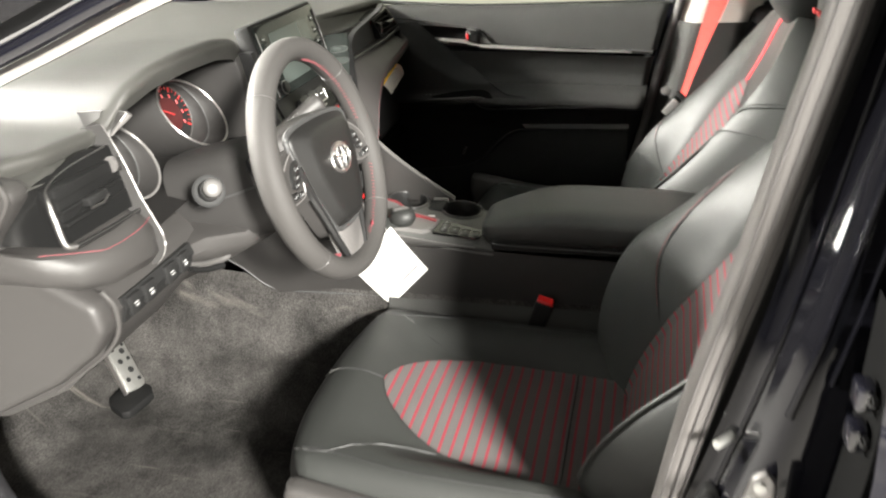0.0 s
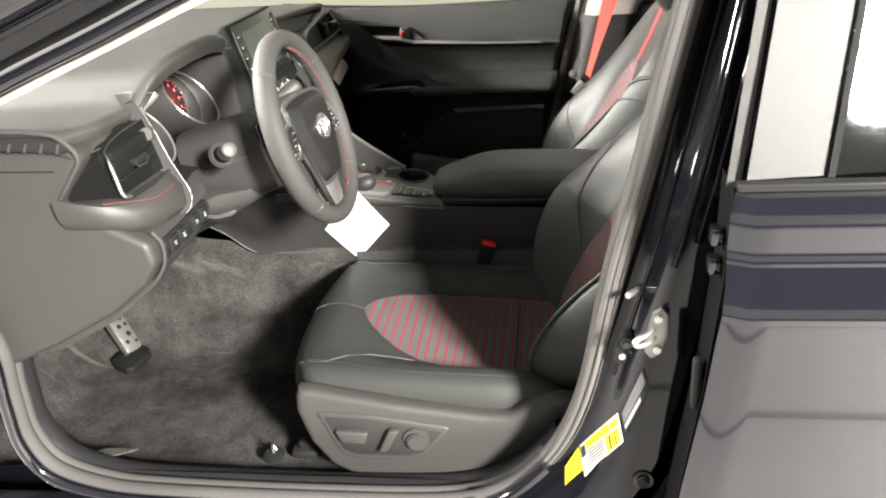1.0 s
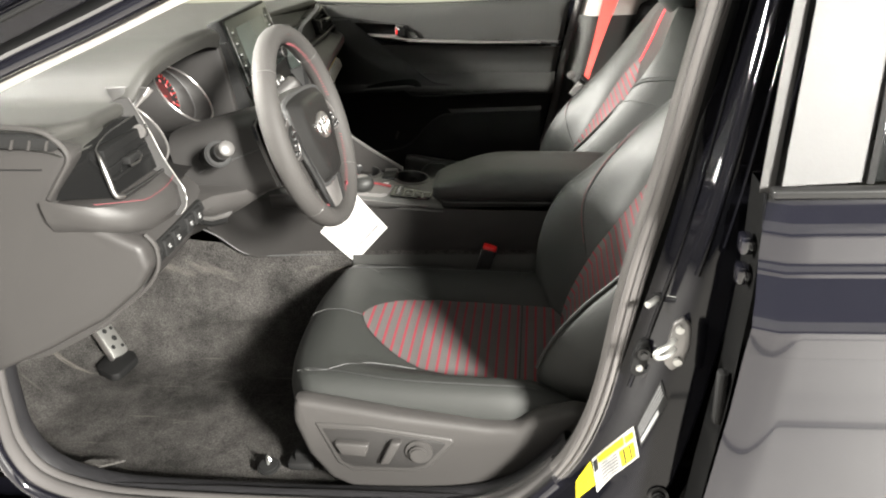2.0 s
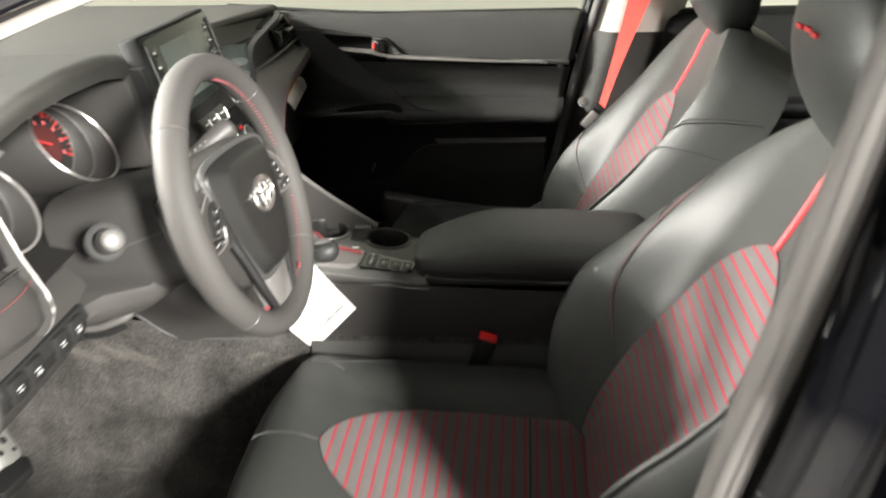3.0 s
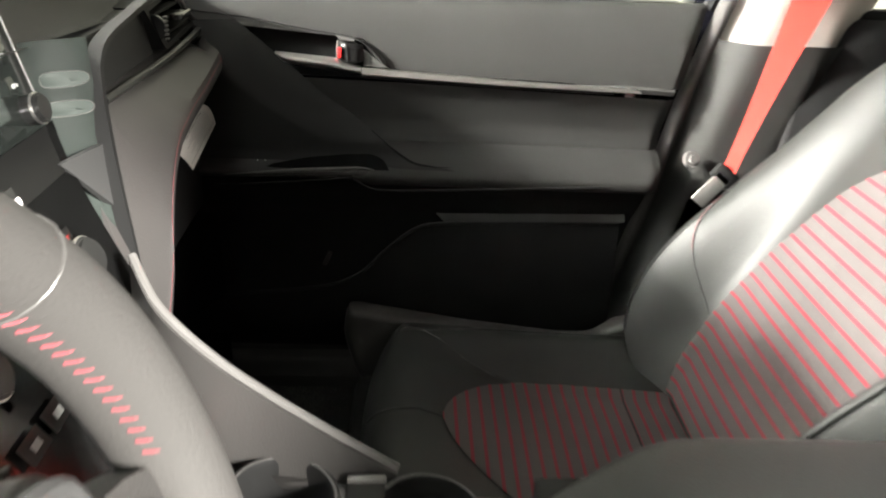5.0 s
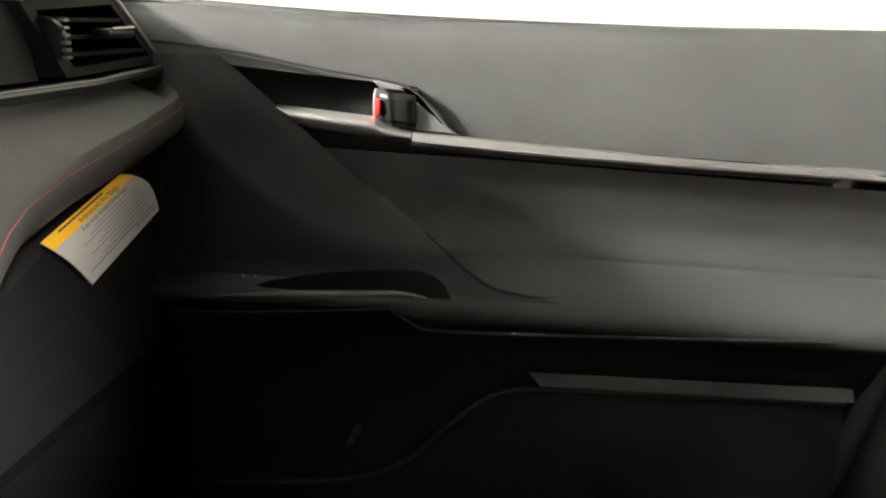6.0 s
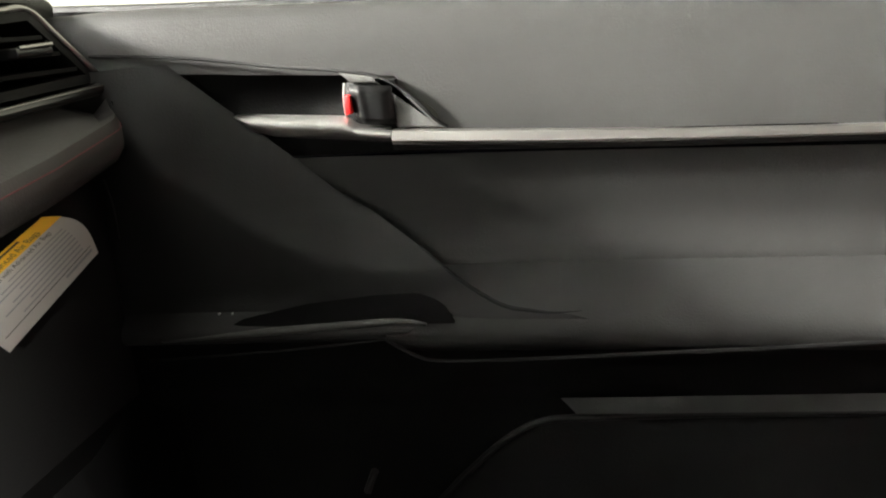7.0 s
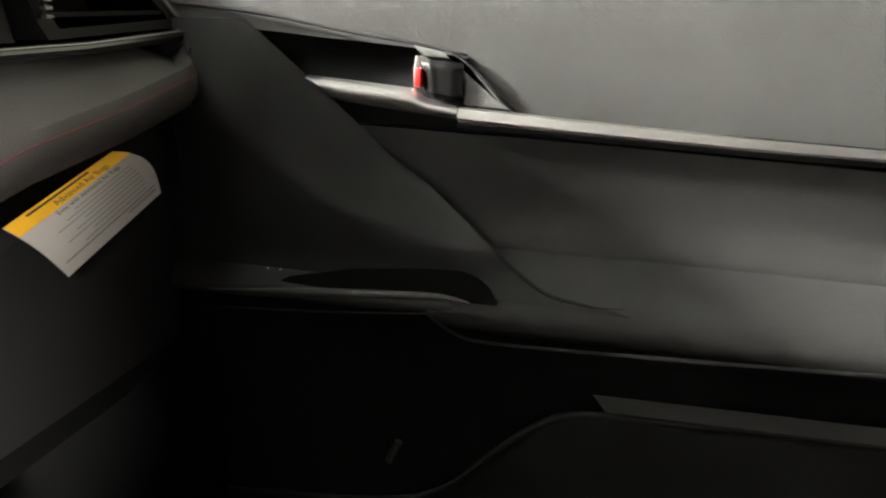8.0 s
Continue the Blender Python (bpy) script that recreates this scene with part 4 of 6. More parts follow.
# Thin dark tube in place of the soft shade under the panel's edge.
part("brow_shade", tube(smooth_line([(-0.44, 0.687, 0.908), (-0.362, 0.687, 0.900), (-0.296, 0.688, 0.8885), (-0.245, 0.688, 0.881), (-0.219, 0.688, 0.8755), (-0.203, 0.688, 0.867), (-0.188, 0.689, 0.854), (-0.177, 0.690, 0.841), (-0.168, 0.691, 0.834)], 6), 0.0012, 10, up=(0, 1, 0)), DARKPL, pdoor)
lever = part("latch_lever", surface(lambda u, v: (-0.2385 + 0.033 * u + 0.004 * (1 - v) * (1 - u), 0.6845 - 0.006 * math.sin(math.pi * u) ** 0.6 - 0.0022 * math.exp(-((u - 0.28) / 0.1) ** 2) + 0.004 * ease((v - 0.85) / 0.15) + 0.005 * ease((0.15 - v) / 0.15), 0.8425 - 0.003 * u + 0.028 * v), 24, 12, -0.010), DARKGLOSS, pdoor, "black inner door lever")
part("lock_flag", box(-0.2405, -0.2355, 0.6775, 0.6865, 0.850, 0.8635, 0.001), REDPL, lever, "red lock mark")
part("lever_frame", tube(smooth_line([(-0.2425, 0.687, 0.847), (-0.2425, 0.686, 0.860), (-0.2410, 0.687, 0.872)], 3), 0.0011, 6), CHROME, pdoor)
part("lever_well", box(-0.2425, -0.2035, 0.690, 0.70, 0.837, 0.872, 0.002), DARKPL, pdoor)
PULLX = [-0.328, -0.312, -0.245, -0.238, -0.234, -0.209]
part("pull_trim", surface(lambda u, v: (lambda x: (x, 0.690 - 0.010 * math.sin(math.pi * min(1.0, 0.08 + 0.85 * v)) ** 0.8, ramp(x, PULLX, [0.8555, 0.8545, 0.8487, 0.8455, 0.8418, 0.8375]) * (1 - v) + v * ramp(x, [-0.328, -0.318, -0.30, -0.209], [0.8530, 0.8420, 0.8365, 0.8265])))(-0.328 + 0.119 * u), 40, 14, 0.002), CHROME, pdoor, "satin chrome pull edge")
# armrest
part("armrest", panel([(0.716, 0.7235), (0.697, 0.7185), (0.680, 0.712), (0.665, 0.704), (0.655, 0.694), (0.651, 0.684), (0.653, 0.674), (0.661, 0.667), (0.678, 0.664)], lambda z: -0.206 - 0.016 * ease((0.694 - z) / 0.009) + 0.046 * max(0.0, min(1.0, (0.684 - z) / 0.020)) ** 1.8, 60, 40, shift=lambda x, z: drop(x) * 0.35), DIMDOORPL, pdoor, "padded grey armrest")
DECK = [(p.x, p.z) for p in smooth_line([(0.684, 0, 0.714), (0.672, 0, 0.7125), (0.659, 0, 0.707), (0.650, 0, 0.700), (0.6455, 0, 0.693), (0.647, 0, 0.686), (0.655, 0, 0.682), (0.684, 0, 0.681)], 4)]


def deck_end(x):
    """The switch pod closes in a rounded end."""
    return max(0.02, math.sqrt(max(0.0, 1 - max(0.0, (x + 0.215) / 0.043) ** 2)))


LIPX, LIPZ = [-0.405, -0.345, -0.298, -0.246, -0.212, -0.190], [0.6875, 0.692, 0.695, 0.698, 0.700, 0.697]
RECESS = ([-0.405, -0.374, -0.359, -0.334, -0.305, -0.280, -0.228, -0.195, -0.182, -0.175, -0.169], [0.6875, 0.6885, 0.692, 0.704, 0.710, 0.715, 0.720, 0.721, 0.716, 0.710, 0.698])
CORNER = [(-0.195, 0.672, 0.750), (-0.170, 0.662, 0.730), (-0.149, 0.6605, 0.714), (-0.132, 0.658, 0.705), (-0.114, 0.656, 0.702), (-0.096, 0.6555, 0.700), (-0.077, 0.6555, 0.701)]
deck = part("switch_deck", loft([[(x, 0.681 + (y - 0.681) * deck_end(x), 0.699 + (z - 0.699) * (0.35 + 0.65 * deck_end(x))) for y, z in DECK] for x in [-0.46 + 0.25 * i / 10 for i in range(10)] + [-0.172 - 0.043 * math.cos(0.5 * math.pi * i / 12) for i in range(13)]]), SHADEDOORPL, pdoor, "dark window switch panel")
part("window_switch", box(-0.325, -0.285, 0.661, 0.676, 0.702, 0.7135, 0.003), DARKPL, deck)
for x in (-0.358, -0.347):
    part("switch_mark", box(x, x + 0.0016, 0.656, 0.658, 0.7050, 0.7064, 0.0), GREYINK, deck)
# lip and joints of the armrest; flat black inlay painted as the recess's shade
part("recess", surface(lambda u, v: (lambda x: (x, 0.6495 - 0.002 * v, ramp(x, RECESS[0], RECESS[1]) * (1 - v) + v * ramp(x, LIPX, LIPZ)))(-0.405 + 0.236 * u), 40, 6, 0.002), BLACKPL, deck, "flat black inlay standing in for a shaded hollow")
part("deck_lip", tube(smooth_line([(x, 0.6465, z) for x, z in zip(LIPX, LIPZ)], 6), [0.0012 + 0.0020 * math.sin(math.pi * i / 30) for i in range(31)], 10), DOORPL, deck, "rounded grey lip")
part("deck_joint", tube([(-0.42, 0.6475, 0.6705), (-0.345, 0.6465, 0.6752), (-0.302, 0.6462, 0.6782), (-0.259, 0.6460, 0.682), (-0.221, 0.6460, 0.6858)], 0.0013, 6), BLACKPL, deck)
part("armrest_joint", tube(smooth_line([(-0.222, 0.6465, 0.6852), (-0.212, 0.6465, 0.678), (-0.200, 0.6468, 0.671), (-0.185, 0.647, 0.667), (-0.135, 0.647, 0.6668), (-0.051, 0.648, 0.669), (0.06, 0.650, 0.672), (0.19, 0.654, 0.676)], 5), 0.0019, 8), BLACKPL, pdoor)
part("insert_joint", tube(smooth_line(CORNER, 5), [0.0016 * math.sin(math.pi * min(1.0, 0.12 + 0.9 * i / (5 * (len(CORNER) - 1)))) + 0.0002 for i in range(5 * (len(CORNER) - 1) + 1)], 8), BLACKPL, pdoor)
# lower trim, near-black in place of the shade under the armrest
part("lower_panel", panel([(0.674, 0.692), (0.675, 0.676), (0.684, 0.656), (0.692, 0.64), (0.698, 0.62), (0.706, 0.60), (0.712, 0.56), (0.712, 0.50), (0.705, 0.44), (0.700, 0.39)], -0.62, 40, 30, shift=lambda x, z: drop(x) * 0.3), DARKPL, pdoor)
pocket = smooth_line([(-0.53, 0.694, 0.462), (-0.40, 0.692, 0.468), (-0.28, 0.690, 0.482), (-0.22, 0.688, 0.505), (-0.18, 0.686, 0.545), (-0.145, 0.686, 0.577), (-0.115, 0.686, 0.594), (-0.07, 0.686, 0.598), (0.05, 0.688, 0.600), (0.19, 0.69, 0.600)], 8)
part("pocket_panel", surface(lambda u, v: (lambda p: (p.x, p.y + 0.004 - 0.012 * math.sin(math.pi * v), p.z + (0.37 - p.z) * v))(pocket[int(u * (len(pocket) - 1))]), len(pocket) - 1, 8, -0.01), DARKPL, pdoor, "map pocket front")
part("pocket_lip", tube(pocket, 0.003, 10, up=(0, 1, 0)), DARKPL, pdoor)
# Small grey rod standing in for a reflection low on the door.
part("glint_rod", tube([(-0.272, 0.698, 0.518), (-0.262, 0.697, 0.540)], 0.0035, 8), PLASTIC, pdoor)
# Lighter strip put along the pocket's edge in place of its highlight.
part("pocket_lip_top", surface(lambda u, v: (-0.098 + 0.292 * u + 0.012 * v * (1 - u), 0.688 - 0.008 * v, 0.614 + 0.003 * u - 0.008 * v - 0.002 * v * v), 14, 6, -0.004), DIMDOORPL, pdoor)
# front foot of the trim, beside the dash
def front_trim(u, v):
    """Runs down from the dash; a swell near the pad's end is added to make a lighter patch."""
    z = 0.686 + 0.211 * v
    x = ramp(z, [0.686, 0.698, 0.702, 0.705, 0.714, 0.730, 0.750, 0.792, 0.85, 0.897], [-0.050, -0.080, -0.114, -0.132, -0.149, -0.170, -0.195, -0.258, -0.325, -0.380]) - 0.35 * (1 - u)
    y = 0.661 + 0.0015 * math.sin(5 * u + 3 * v) + ramp(z, [0.735, 0.775], [0.002, 0.028]) * ease((u - 0.72) / 0.28)
    swell = 0.013 * math.exp(-((x + 0.392) / 0.036) ** 2 - ((z - 0.838) / 0.036) ** 2)
    return (x, y - 0.007 * ease((0.720 - z) / 0.025) - swell, z)


part("front_trim", surface(front_trim, 80, 50, 0.005), SHADEDOORPL, pdoor, "smooth grey trim at the door's front")
part("mirror_trim", surface(lambda u, v: (-0.70 + 0.34 * u, 0.722 - 0.02 * math.sin(math.pi * v), 0.925 + 0.035 * v * (1 - u)), 14, 8, 0.006), DOORPL, pdoor)
part("window_seal", tube(smooth_line([(-0.62, 0.738, 0.955), (-0.40, 0.735, 0.938), (-0.2, 0.733, 0.928), (0.1, 0.732, 0.922), (0.285, 0.732, 0.922)], 6), 0.005, 8, up=(0, 1, 0)), DARKPL, pdoor)
part("door_frame_edge", tube(smooth_line([(0.288, 0.738, 0.92), (0.31, 0.725, 1.0), (0.345, 0.69, 1.13), (0.36, 0.64, 1.25)], 6), 0.010, 8, up=(0, 1, 0)), DARKPL, pdoor)
part("outer_skin", box(-0.72, 0.28, 0.80, 0.84, 0.30, 0.92, 0.015, 3), PAINT, pdoor)
part("panel_joint", tube([(0.10, 0.7055, 0.8135), (0.16, 0.705, 0.812), (0.215, 0.705, 0.8095), (0.246, 0.706, 0.8075)], 0.0085, 8), DIMDOORPL, pdoor)


# ---- dashboard ----
dash = thing("dashboard", "dark grey soft-touch dashboard with chrome trim and red stitching", "dashboard", (-0.7, 0, 0.55))
EY = [-0.715, -0.64, -0.545, -0.525, -0.50, -0.44, -0.36, -0.27, -0.21, -0.17, -0.11, -0.04, 0.10, 0.30, 0.50, 0.66, 0.72]
EXX = [-0.53, -0.49, -0.484, -0.476, -0.455, -0.445, -0.437, -0.436, -0.440, -0.46, -0.50, -0.53, -0.535, -0.525, -0.51, -0.50, -0.50]
EZ = [0.990, 0.989, 0.986, 0.994, 1.031, 1.047, 1.053, 1.050, 1.038, 1.02, 1.0, 0.992, 0.990, 0.982, 0.972, 0.962, 0.958]


def dash_top(u, v):
    y = -0.715 + 1.435 * v
    xe, ze = ramp(y, EY, EXX), ramp(y, EY, EZ)
    if u < 0.8:
        k = u / 0.8
        x = -1.25 + (xe + 1.25) * k
        hump = math.sin(math.pi * min(1, k * 0.62 + 0.38))
        return (x, y, 0.955 + (ze - 0.955) * ease(k * 1.15) + 0.012 * hump * (1 - k))
    k = (u - 0.8) / 0.2
    a = k * math.pi * 0.62
    r = 0.018
    return (xe + r * math.sin(a) - 0.012 * ease(k * 2 - 1), y, ze - r * (1 - math.cos(a)) - 0.01 * ease(k * 2 - 1))


def pad_face(u, v):
    """The pad's front comes down to the edge of the vent."""
    y = -0.722 + 0.186 * u
    xe, ze = ramp(y, EY, EXX) + 0.004, ramp(y, EY, EZ) - 0.021
    xl, zl = ramp(y, [-0.722, -0.70, -0.665, -0.60, -0.542], [-0.478, -0.468, -0.465, -0.467, -0.470]), ramp(y, [-0.722, -0.70, -0.665, -0.542], [0.957, 0.954, 0.953, 0.971])
    return (xe + (xl - xe) * v + 0.006 * math.sin(math.pi * v), y, ze + (zl - ze) * v)


part("pad_face", surface(pad_face, 24, 12, 0.008), DASHTOP, dash, "soft grey front of the pad")
part("top_pad", surface(dash_top, 60, 90, -0.012), DASHTOP, dash, "soft grey top pad with instrument hood")
# side face at the driver's door
cap = [(-1.0, 0.945), (-0.60, 0.968), (-0.505, 0.972), (-0.478, 0.968), (-0.463, 0.955), (-0.515, 0.892), (-0.522, 0.874), (-0.46, 0.845), (-0.395, 0.812), (-0.39, 0.775), (-0.42, 0.735), (-0.487, 0.684), (-0.60, 0.625), (-0.70, 0.582), (-0.82, 0.55), (-1.0, 0.55)]
part("end_cap", slab(cap, "y", -0.718, -0.675, 0.012, 3), KNEEPL, dash, "grey end panel")
part("end_frame", tube(smooth_line([(-0.80, -0.72, 1.006), (-0.60, -0.72, 1.004), (-0.515, -0.72, 0.998), (-0.485, -0.72, 0.985), (-0.468, -0.72, 0.957), (-0.49, -0.72, 0.925), (-0.516, -0.72, 0.893)], 6), 0.004, 8, up=(0, 1, 0)), PLASTIC, dash)
grille = part("side_vent", slab([(-0.80, 1.003), (-0.527, 0.990), (-0.482, 0.982), (-0.474, 0.972), (-0.488, 0.966), (-0.80, 0.987)], "y", -0.7225, -0.71, 0.002), DARKPL, dash, "narrow side window vent")
for i in range(8):
    x = -0.496 - 0.026 * i
    part("fin", slab([(x - 0.003, 0.967 + 0.0016 * i), (x + 0.001, 0.967 + 0.0016 * i), (x + 0.008, 0.982 + 0.0010 * i), (x + 0.004, 0.982 + 0.0010 * i)], "y", -0.7250, -0.7215, 0.0), PLASTIC, grille)
part("end_line", tube([(-0.80, -0.7185, 0.943), (-0.515, -0.7185, 0.937)], 0.0012, 6), DARKPL, dash)
part("end_cap", slab([(-1.0, 0.95), (-0.50, 0.95), (-0.44, 0.87), (-0.50, 0.72), (-0.70, 0.58), (-1.0, 0.55)], "y", 0.66, 0.70, 0.012, 3), DARKPL, dash)


def loft_y(sections):
    """A solid along y: each section is y and its (x, z) outline."""
    return loft([[(x, y, z) for x, z in pts] for y, pts in sections])


# core behind the faces
SOLID = [(-1.0, 0.60), (-1.0, 0.94), (-0.56, 0.955), (-0.52, 0.93), (-0.50, 0.80), (-0.50, 0.72), (-0.62, 0.62)]
HOLLOW = [(-1.0, 0.60), (-1.0, 0.93), (-0.62, 0.93), (-0.615, 0.86), (-0.55, 0.83), (-0.50, 0.72), (-0.62, 0.62)]
part("core", loft_y([(-0.68, SOLID), (-0.552, SOLID), (-0.550, HOLLOW), (-0.160, HOLLOW), (-0.158, SOLID), (0.1, SOLID), (0.4, SOLID), (0.665, SOLID)]), DARKPL, dash)

# driver's vent: black surround, frame and louvres
vent = part("driver_vent", loft([[(-0.519, -0.703, 0.884), (-0.47, -0.684, 0.955), (-0.466, -0.585, 0.968), (-0.452, -0.545, 0.965), (-0.425, -0.545, 0.883), (-0.434, -0.692, 0.883)], [(-0.56, -0.70, 0.884), (-0.56, -0.68, 0.955), (-0.56, -0.585, 0.968), (-0.56, -0.545, 0.965), (-0.56, -0.545, 0.883), (-0.56, -0.69, 0.883)]]), PIANO, dash, "gloss black vent surround")
part("vent_frame", tube(smooth_line([(-0.452, -0.552, 0.966), (-0.46, -0.62, 0.960), (-0.455, -0.668, 0.952), (-0.443, -0.685, 0.942), (-0.434, -0.692, 0.915), (-0.427, -0.695, 0.888), (-0.421, -0.684, 0.882)], 6), [0.0011 + 0.0031 * ease((i - 12) / 12) for i in range(37)], 10), VENTCHROME, vent, "satin chrome vent frame")
part("vent_frame", tube([(-0.421, -0.684, 0.881), (-0.418, -0.62, 0.878), (-0.418, -0.548, 0.876)], 0.0035, 10), DARKGLOSS, vent)
part("frame_line", tube([(-0.4185, -0.684, 0.8835), (-0.4155, -0.62, 0.8805), (-0.4155, -0.552, 0.8785)], 0.0009, 6), VENTCHROME, vent)
# Solid block, black in place of the shaded depth behind the louvres.
part("vent_cavity", box(-0.47, -0.4405, -0.675, -0.56, 0.893, 0.950, 0.004), BLACKPL, vent)
for i in range(3):
    z = 0.905 + 0.016 * i
    part("louvre", box(-0.455, -0.432 - 0.004 * i, -0.676, -0.556, z - 0.0025, z + 0.0025, 0.001), BLACKPL, vent)
part("vent_tab", box(-0.44, -0.424, -0.638, -0.60, 0.914, 0.926, 0.003), DARKGLOSS, vent)
part("tab_chrome", tube([(-0.424, -0.638, 0.9135), (-0.4225, -0.615, 0.9125), (-0.424, -0.602, 0.918)], 0.0018, 6), VENTCHROME, vent)
part("thumb_wheel", disc((-0.440, -0.562, 0.944), (0.1, 1, 0), 0.011, 0.006, 20, 0.001), CHROMEDARK, vent)
for i in range(5):
    part("wheel_rib", box(-0.431, -0.4275, -0.565, -0.559, 0.937 + 0.004 * i, 0.939 + 0.004 * i, 0.0), VENTCHROME, vent)
# blade between vent and instruments, with the plate at its head
blade = smooth_line([(-0.462, -0.538, 0.992), (-0.449, -0.541, 0.967), (-0.434, -0.546, 0.936), (-0.418, -0.552, 0.896), (-0.401, -0.558, 0.866), (-0.390, -0.562, 0.846), (-0.386, -0.567, 0.829), (-0.389, -0.573, 0.815), (-0.396, -0.579, 0.806)], 6)
part("trim_blade", loft([[p + Vector((0.0015, -0.0012, 0)), p + Vector((0.002, 0.0016, 0)), p + Vector((-0.03, 0.012, 0.0)), p + Vector((-0.026, -0.010, -0.004)), p + Vector((-0.008, -0.004, -0.001))] for p in blade]), CLUSTERPL, dash, "satin trim blade")
part("blade_edge", tube([p + Vector((0.003, -0.001, 0)) for p in blade], [0.0006 + 0.0005 * math.sin(math.pi * i / (len(blade) - 1)) for i in range(len(blade))], 8), VENTCHROME, dash)


def plate(u, v):
    """A hollow winglet under the hood: u towards the driver, v downwards."""
    top = Vector((-0.495, -0.530, 1.008)).lerp(Vector((-0.432, -0.512, 0.999)), u)
    low = Vector((-0.474, -0.543, 0.969)).lerp(Vector((-0.456, -0.524, 0.972)), u)
    p = top.lerp(low, v)
    return p + Vector((0, 0.010 * math.sin(math.pi * u) * (1 - 0.5 * v) - 0.006 * (1 - u), 0))


part("blade_head", surface(plate, 16, 12, -0.006), SATIN, dash, "satin grey plate")
part("head_rim", tube([Vector(plate(i / 12, 0.0)) for i in range(13)], 0.0016, 8), SATIN, dash)
part("head_return", tube(smooth_line([plate(1.0, 0.0), plate(1.0, 0.3), plate(0.92, 0.7), plate(0.85, 1.0)], 5), [0.005 - 0.0032 * i / 15 for i in range(16)], 10), CHROMEDARK, dash)
# padded wrap under the vent with its red seam
ROLL = ((-0.738, -0.500, 0.897, 0.884), (-0.734, -0.470, 0.893, 0.862), (-0.722, -0.440, 0.885, 0.842), (-0.70, -0.412, 0.880, 0.824), (-0.66, -0.391, 0.879, 0.813), (-0.60, -0.387, 0.882, 0.806), (-0.575, -0.390, 0.884, 0.804), (-0.566, -0.398, 0.884, 0.806), (-0.562, -0.410, 0.882, 0.812))
part("lower_pad", loft_y([(y, [(-0.52, top), (f - 0.045 * k, top), (f - 0.014 * k, top - 0.010 * k), (f, top - 0.028 * k), (f, low + 0.020 * k), (f - 0.012 * k, low + 0.005 * k), (f - 0.045 * k, low), (-0.52, low)]) for y, f, top, low in ROLL for k in (min(1.0, (top - low) / 0.07),)]), KNEEPL, dash, "padded grey roll")
part("red_seam", tube(smooth_line([(-0.452, -0.716, 0.8815), (-0.432, -0.700, 0.8775), (-0.412, -0.680, 0.8725), (-0.3985, -0.66, 0.868), (-0.3935, -0.62, 0.867), (-0.393, -0.59, 0.869), (-0.396, -0.570, 0.872)], 6), 0.0005, 5), REDTHREAD, dash, "red stitching")
# knee panel, switch row
part("knee_panel", loft_y([(y, [(-0.56, 0.83), (-0.43, 0.83), (-0.402 + b, 0.812), (-0.393 + b, 0.788), (-0.405 + b, 0.755), (-0.43 + b, 0.72), (-0.50, 0.66), (-0.62, 0.60), (-0.75, 0.575), (-0.75, 0.62), (-0.6, 0.7)]) for y, b in ((-0.69, 0.0), (-0.60, 0.0), (-0.50, -0.004), (-0.46, -0.01))]), KNEEPL, dash, "grey knee panel")
part("panel_rim", tube(smooth_line([(-0.40, -0.69, 0.822), (-0.388, -0.688, 0.80), (-0.392, -0.688, 0.765), (-0.415, -0.688, 0.733), (-0.45, -0.688, 0.705), (-0.52, -0.688, 0.655)], 6), 0.0035, 8, up=(0, 1, 0)), PLASTIC, dash)
bank = part("switch_bank", loft_y([(y, [(-0.41, 0.800), (-0.3935, 0.800), (-0.3885, 0.784), (-0.3965, 0.764), (-0.42, 0.764)]) for y in (-0.668, -0.50)]), DARKPL, dash, "row of black switches")
for i, y in enumerate((-0.648, -0.614, -0.562, -0.528)):
    part("switch", box(-0.3945, -0.3865, y - 0.013, y + 0.013, 0.770, 0.797, 0.002), DARKPL, bank)
    part("symbol", box(-0.3868, -0.3861, y - 0.0045, y + 0.0030, 0.7842, 0.7862, 0.0), GREYINK, bank)
    part("symbol", box(-0.3868, -0.3861, y - 0.0025, y + 0.0045, 0.7800 - 0.002 * (i % 2), 0.7816, 0.0), GREYINK, bank)
# middle knee panel under the column
KNEE = ((-0.515, -0.393, 0.800, 0.765), (-0.47, -0.378, 0.798, 0.757), (-0.43, -0.335, 0.792, 0.757), (-0.36, -0.318, 0.788, 0.755), (-0.28, -0.330, 0.786, 0.750), (-0.20, -0.375, 0.782, 0.74), (-0.13, -0.43, 0.78, 0.73))
part("centre_knee", loft_y([(y, [(-0.56, top + 0.02), (f - 0.03, top + 0.004), (f - 0.006, top - 0.004), (f, (top + low) / 2), (f - 0.01, low), (f - 0.05, low - 0.022), (-0.52, 0.67), (-0.65, 0.64), (-0.65, 0.72)]) for y, f, top, low in KNEE]), KNEEPL, dash, "rounded knee panel under the column")
part("knee_slot", tube(smooth_line([(-0.393, -0.512, 0.770), (-0.388, -0.485, 0.757), (-0.378, -0.455, 0.750), (-0.368, -0.44, 0.752)], 4), [0.003, 0.004, 0.005, 0.005, 0.005, 0.005, 0.005, 0.0055, 0.006, 0.006, 0.006, 0.005, 0.004], 8), SATIN, dash)
part("slot_shade", tube(smooth_line([(-0.392, -0.512, 0.763), (-0.385, -0.485, 0.748), (-0.374, -0.455, 0.741)], 4), 0.005, 8), BLACKPL, dash)
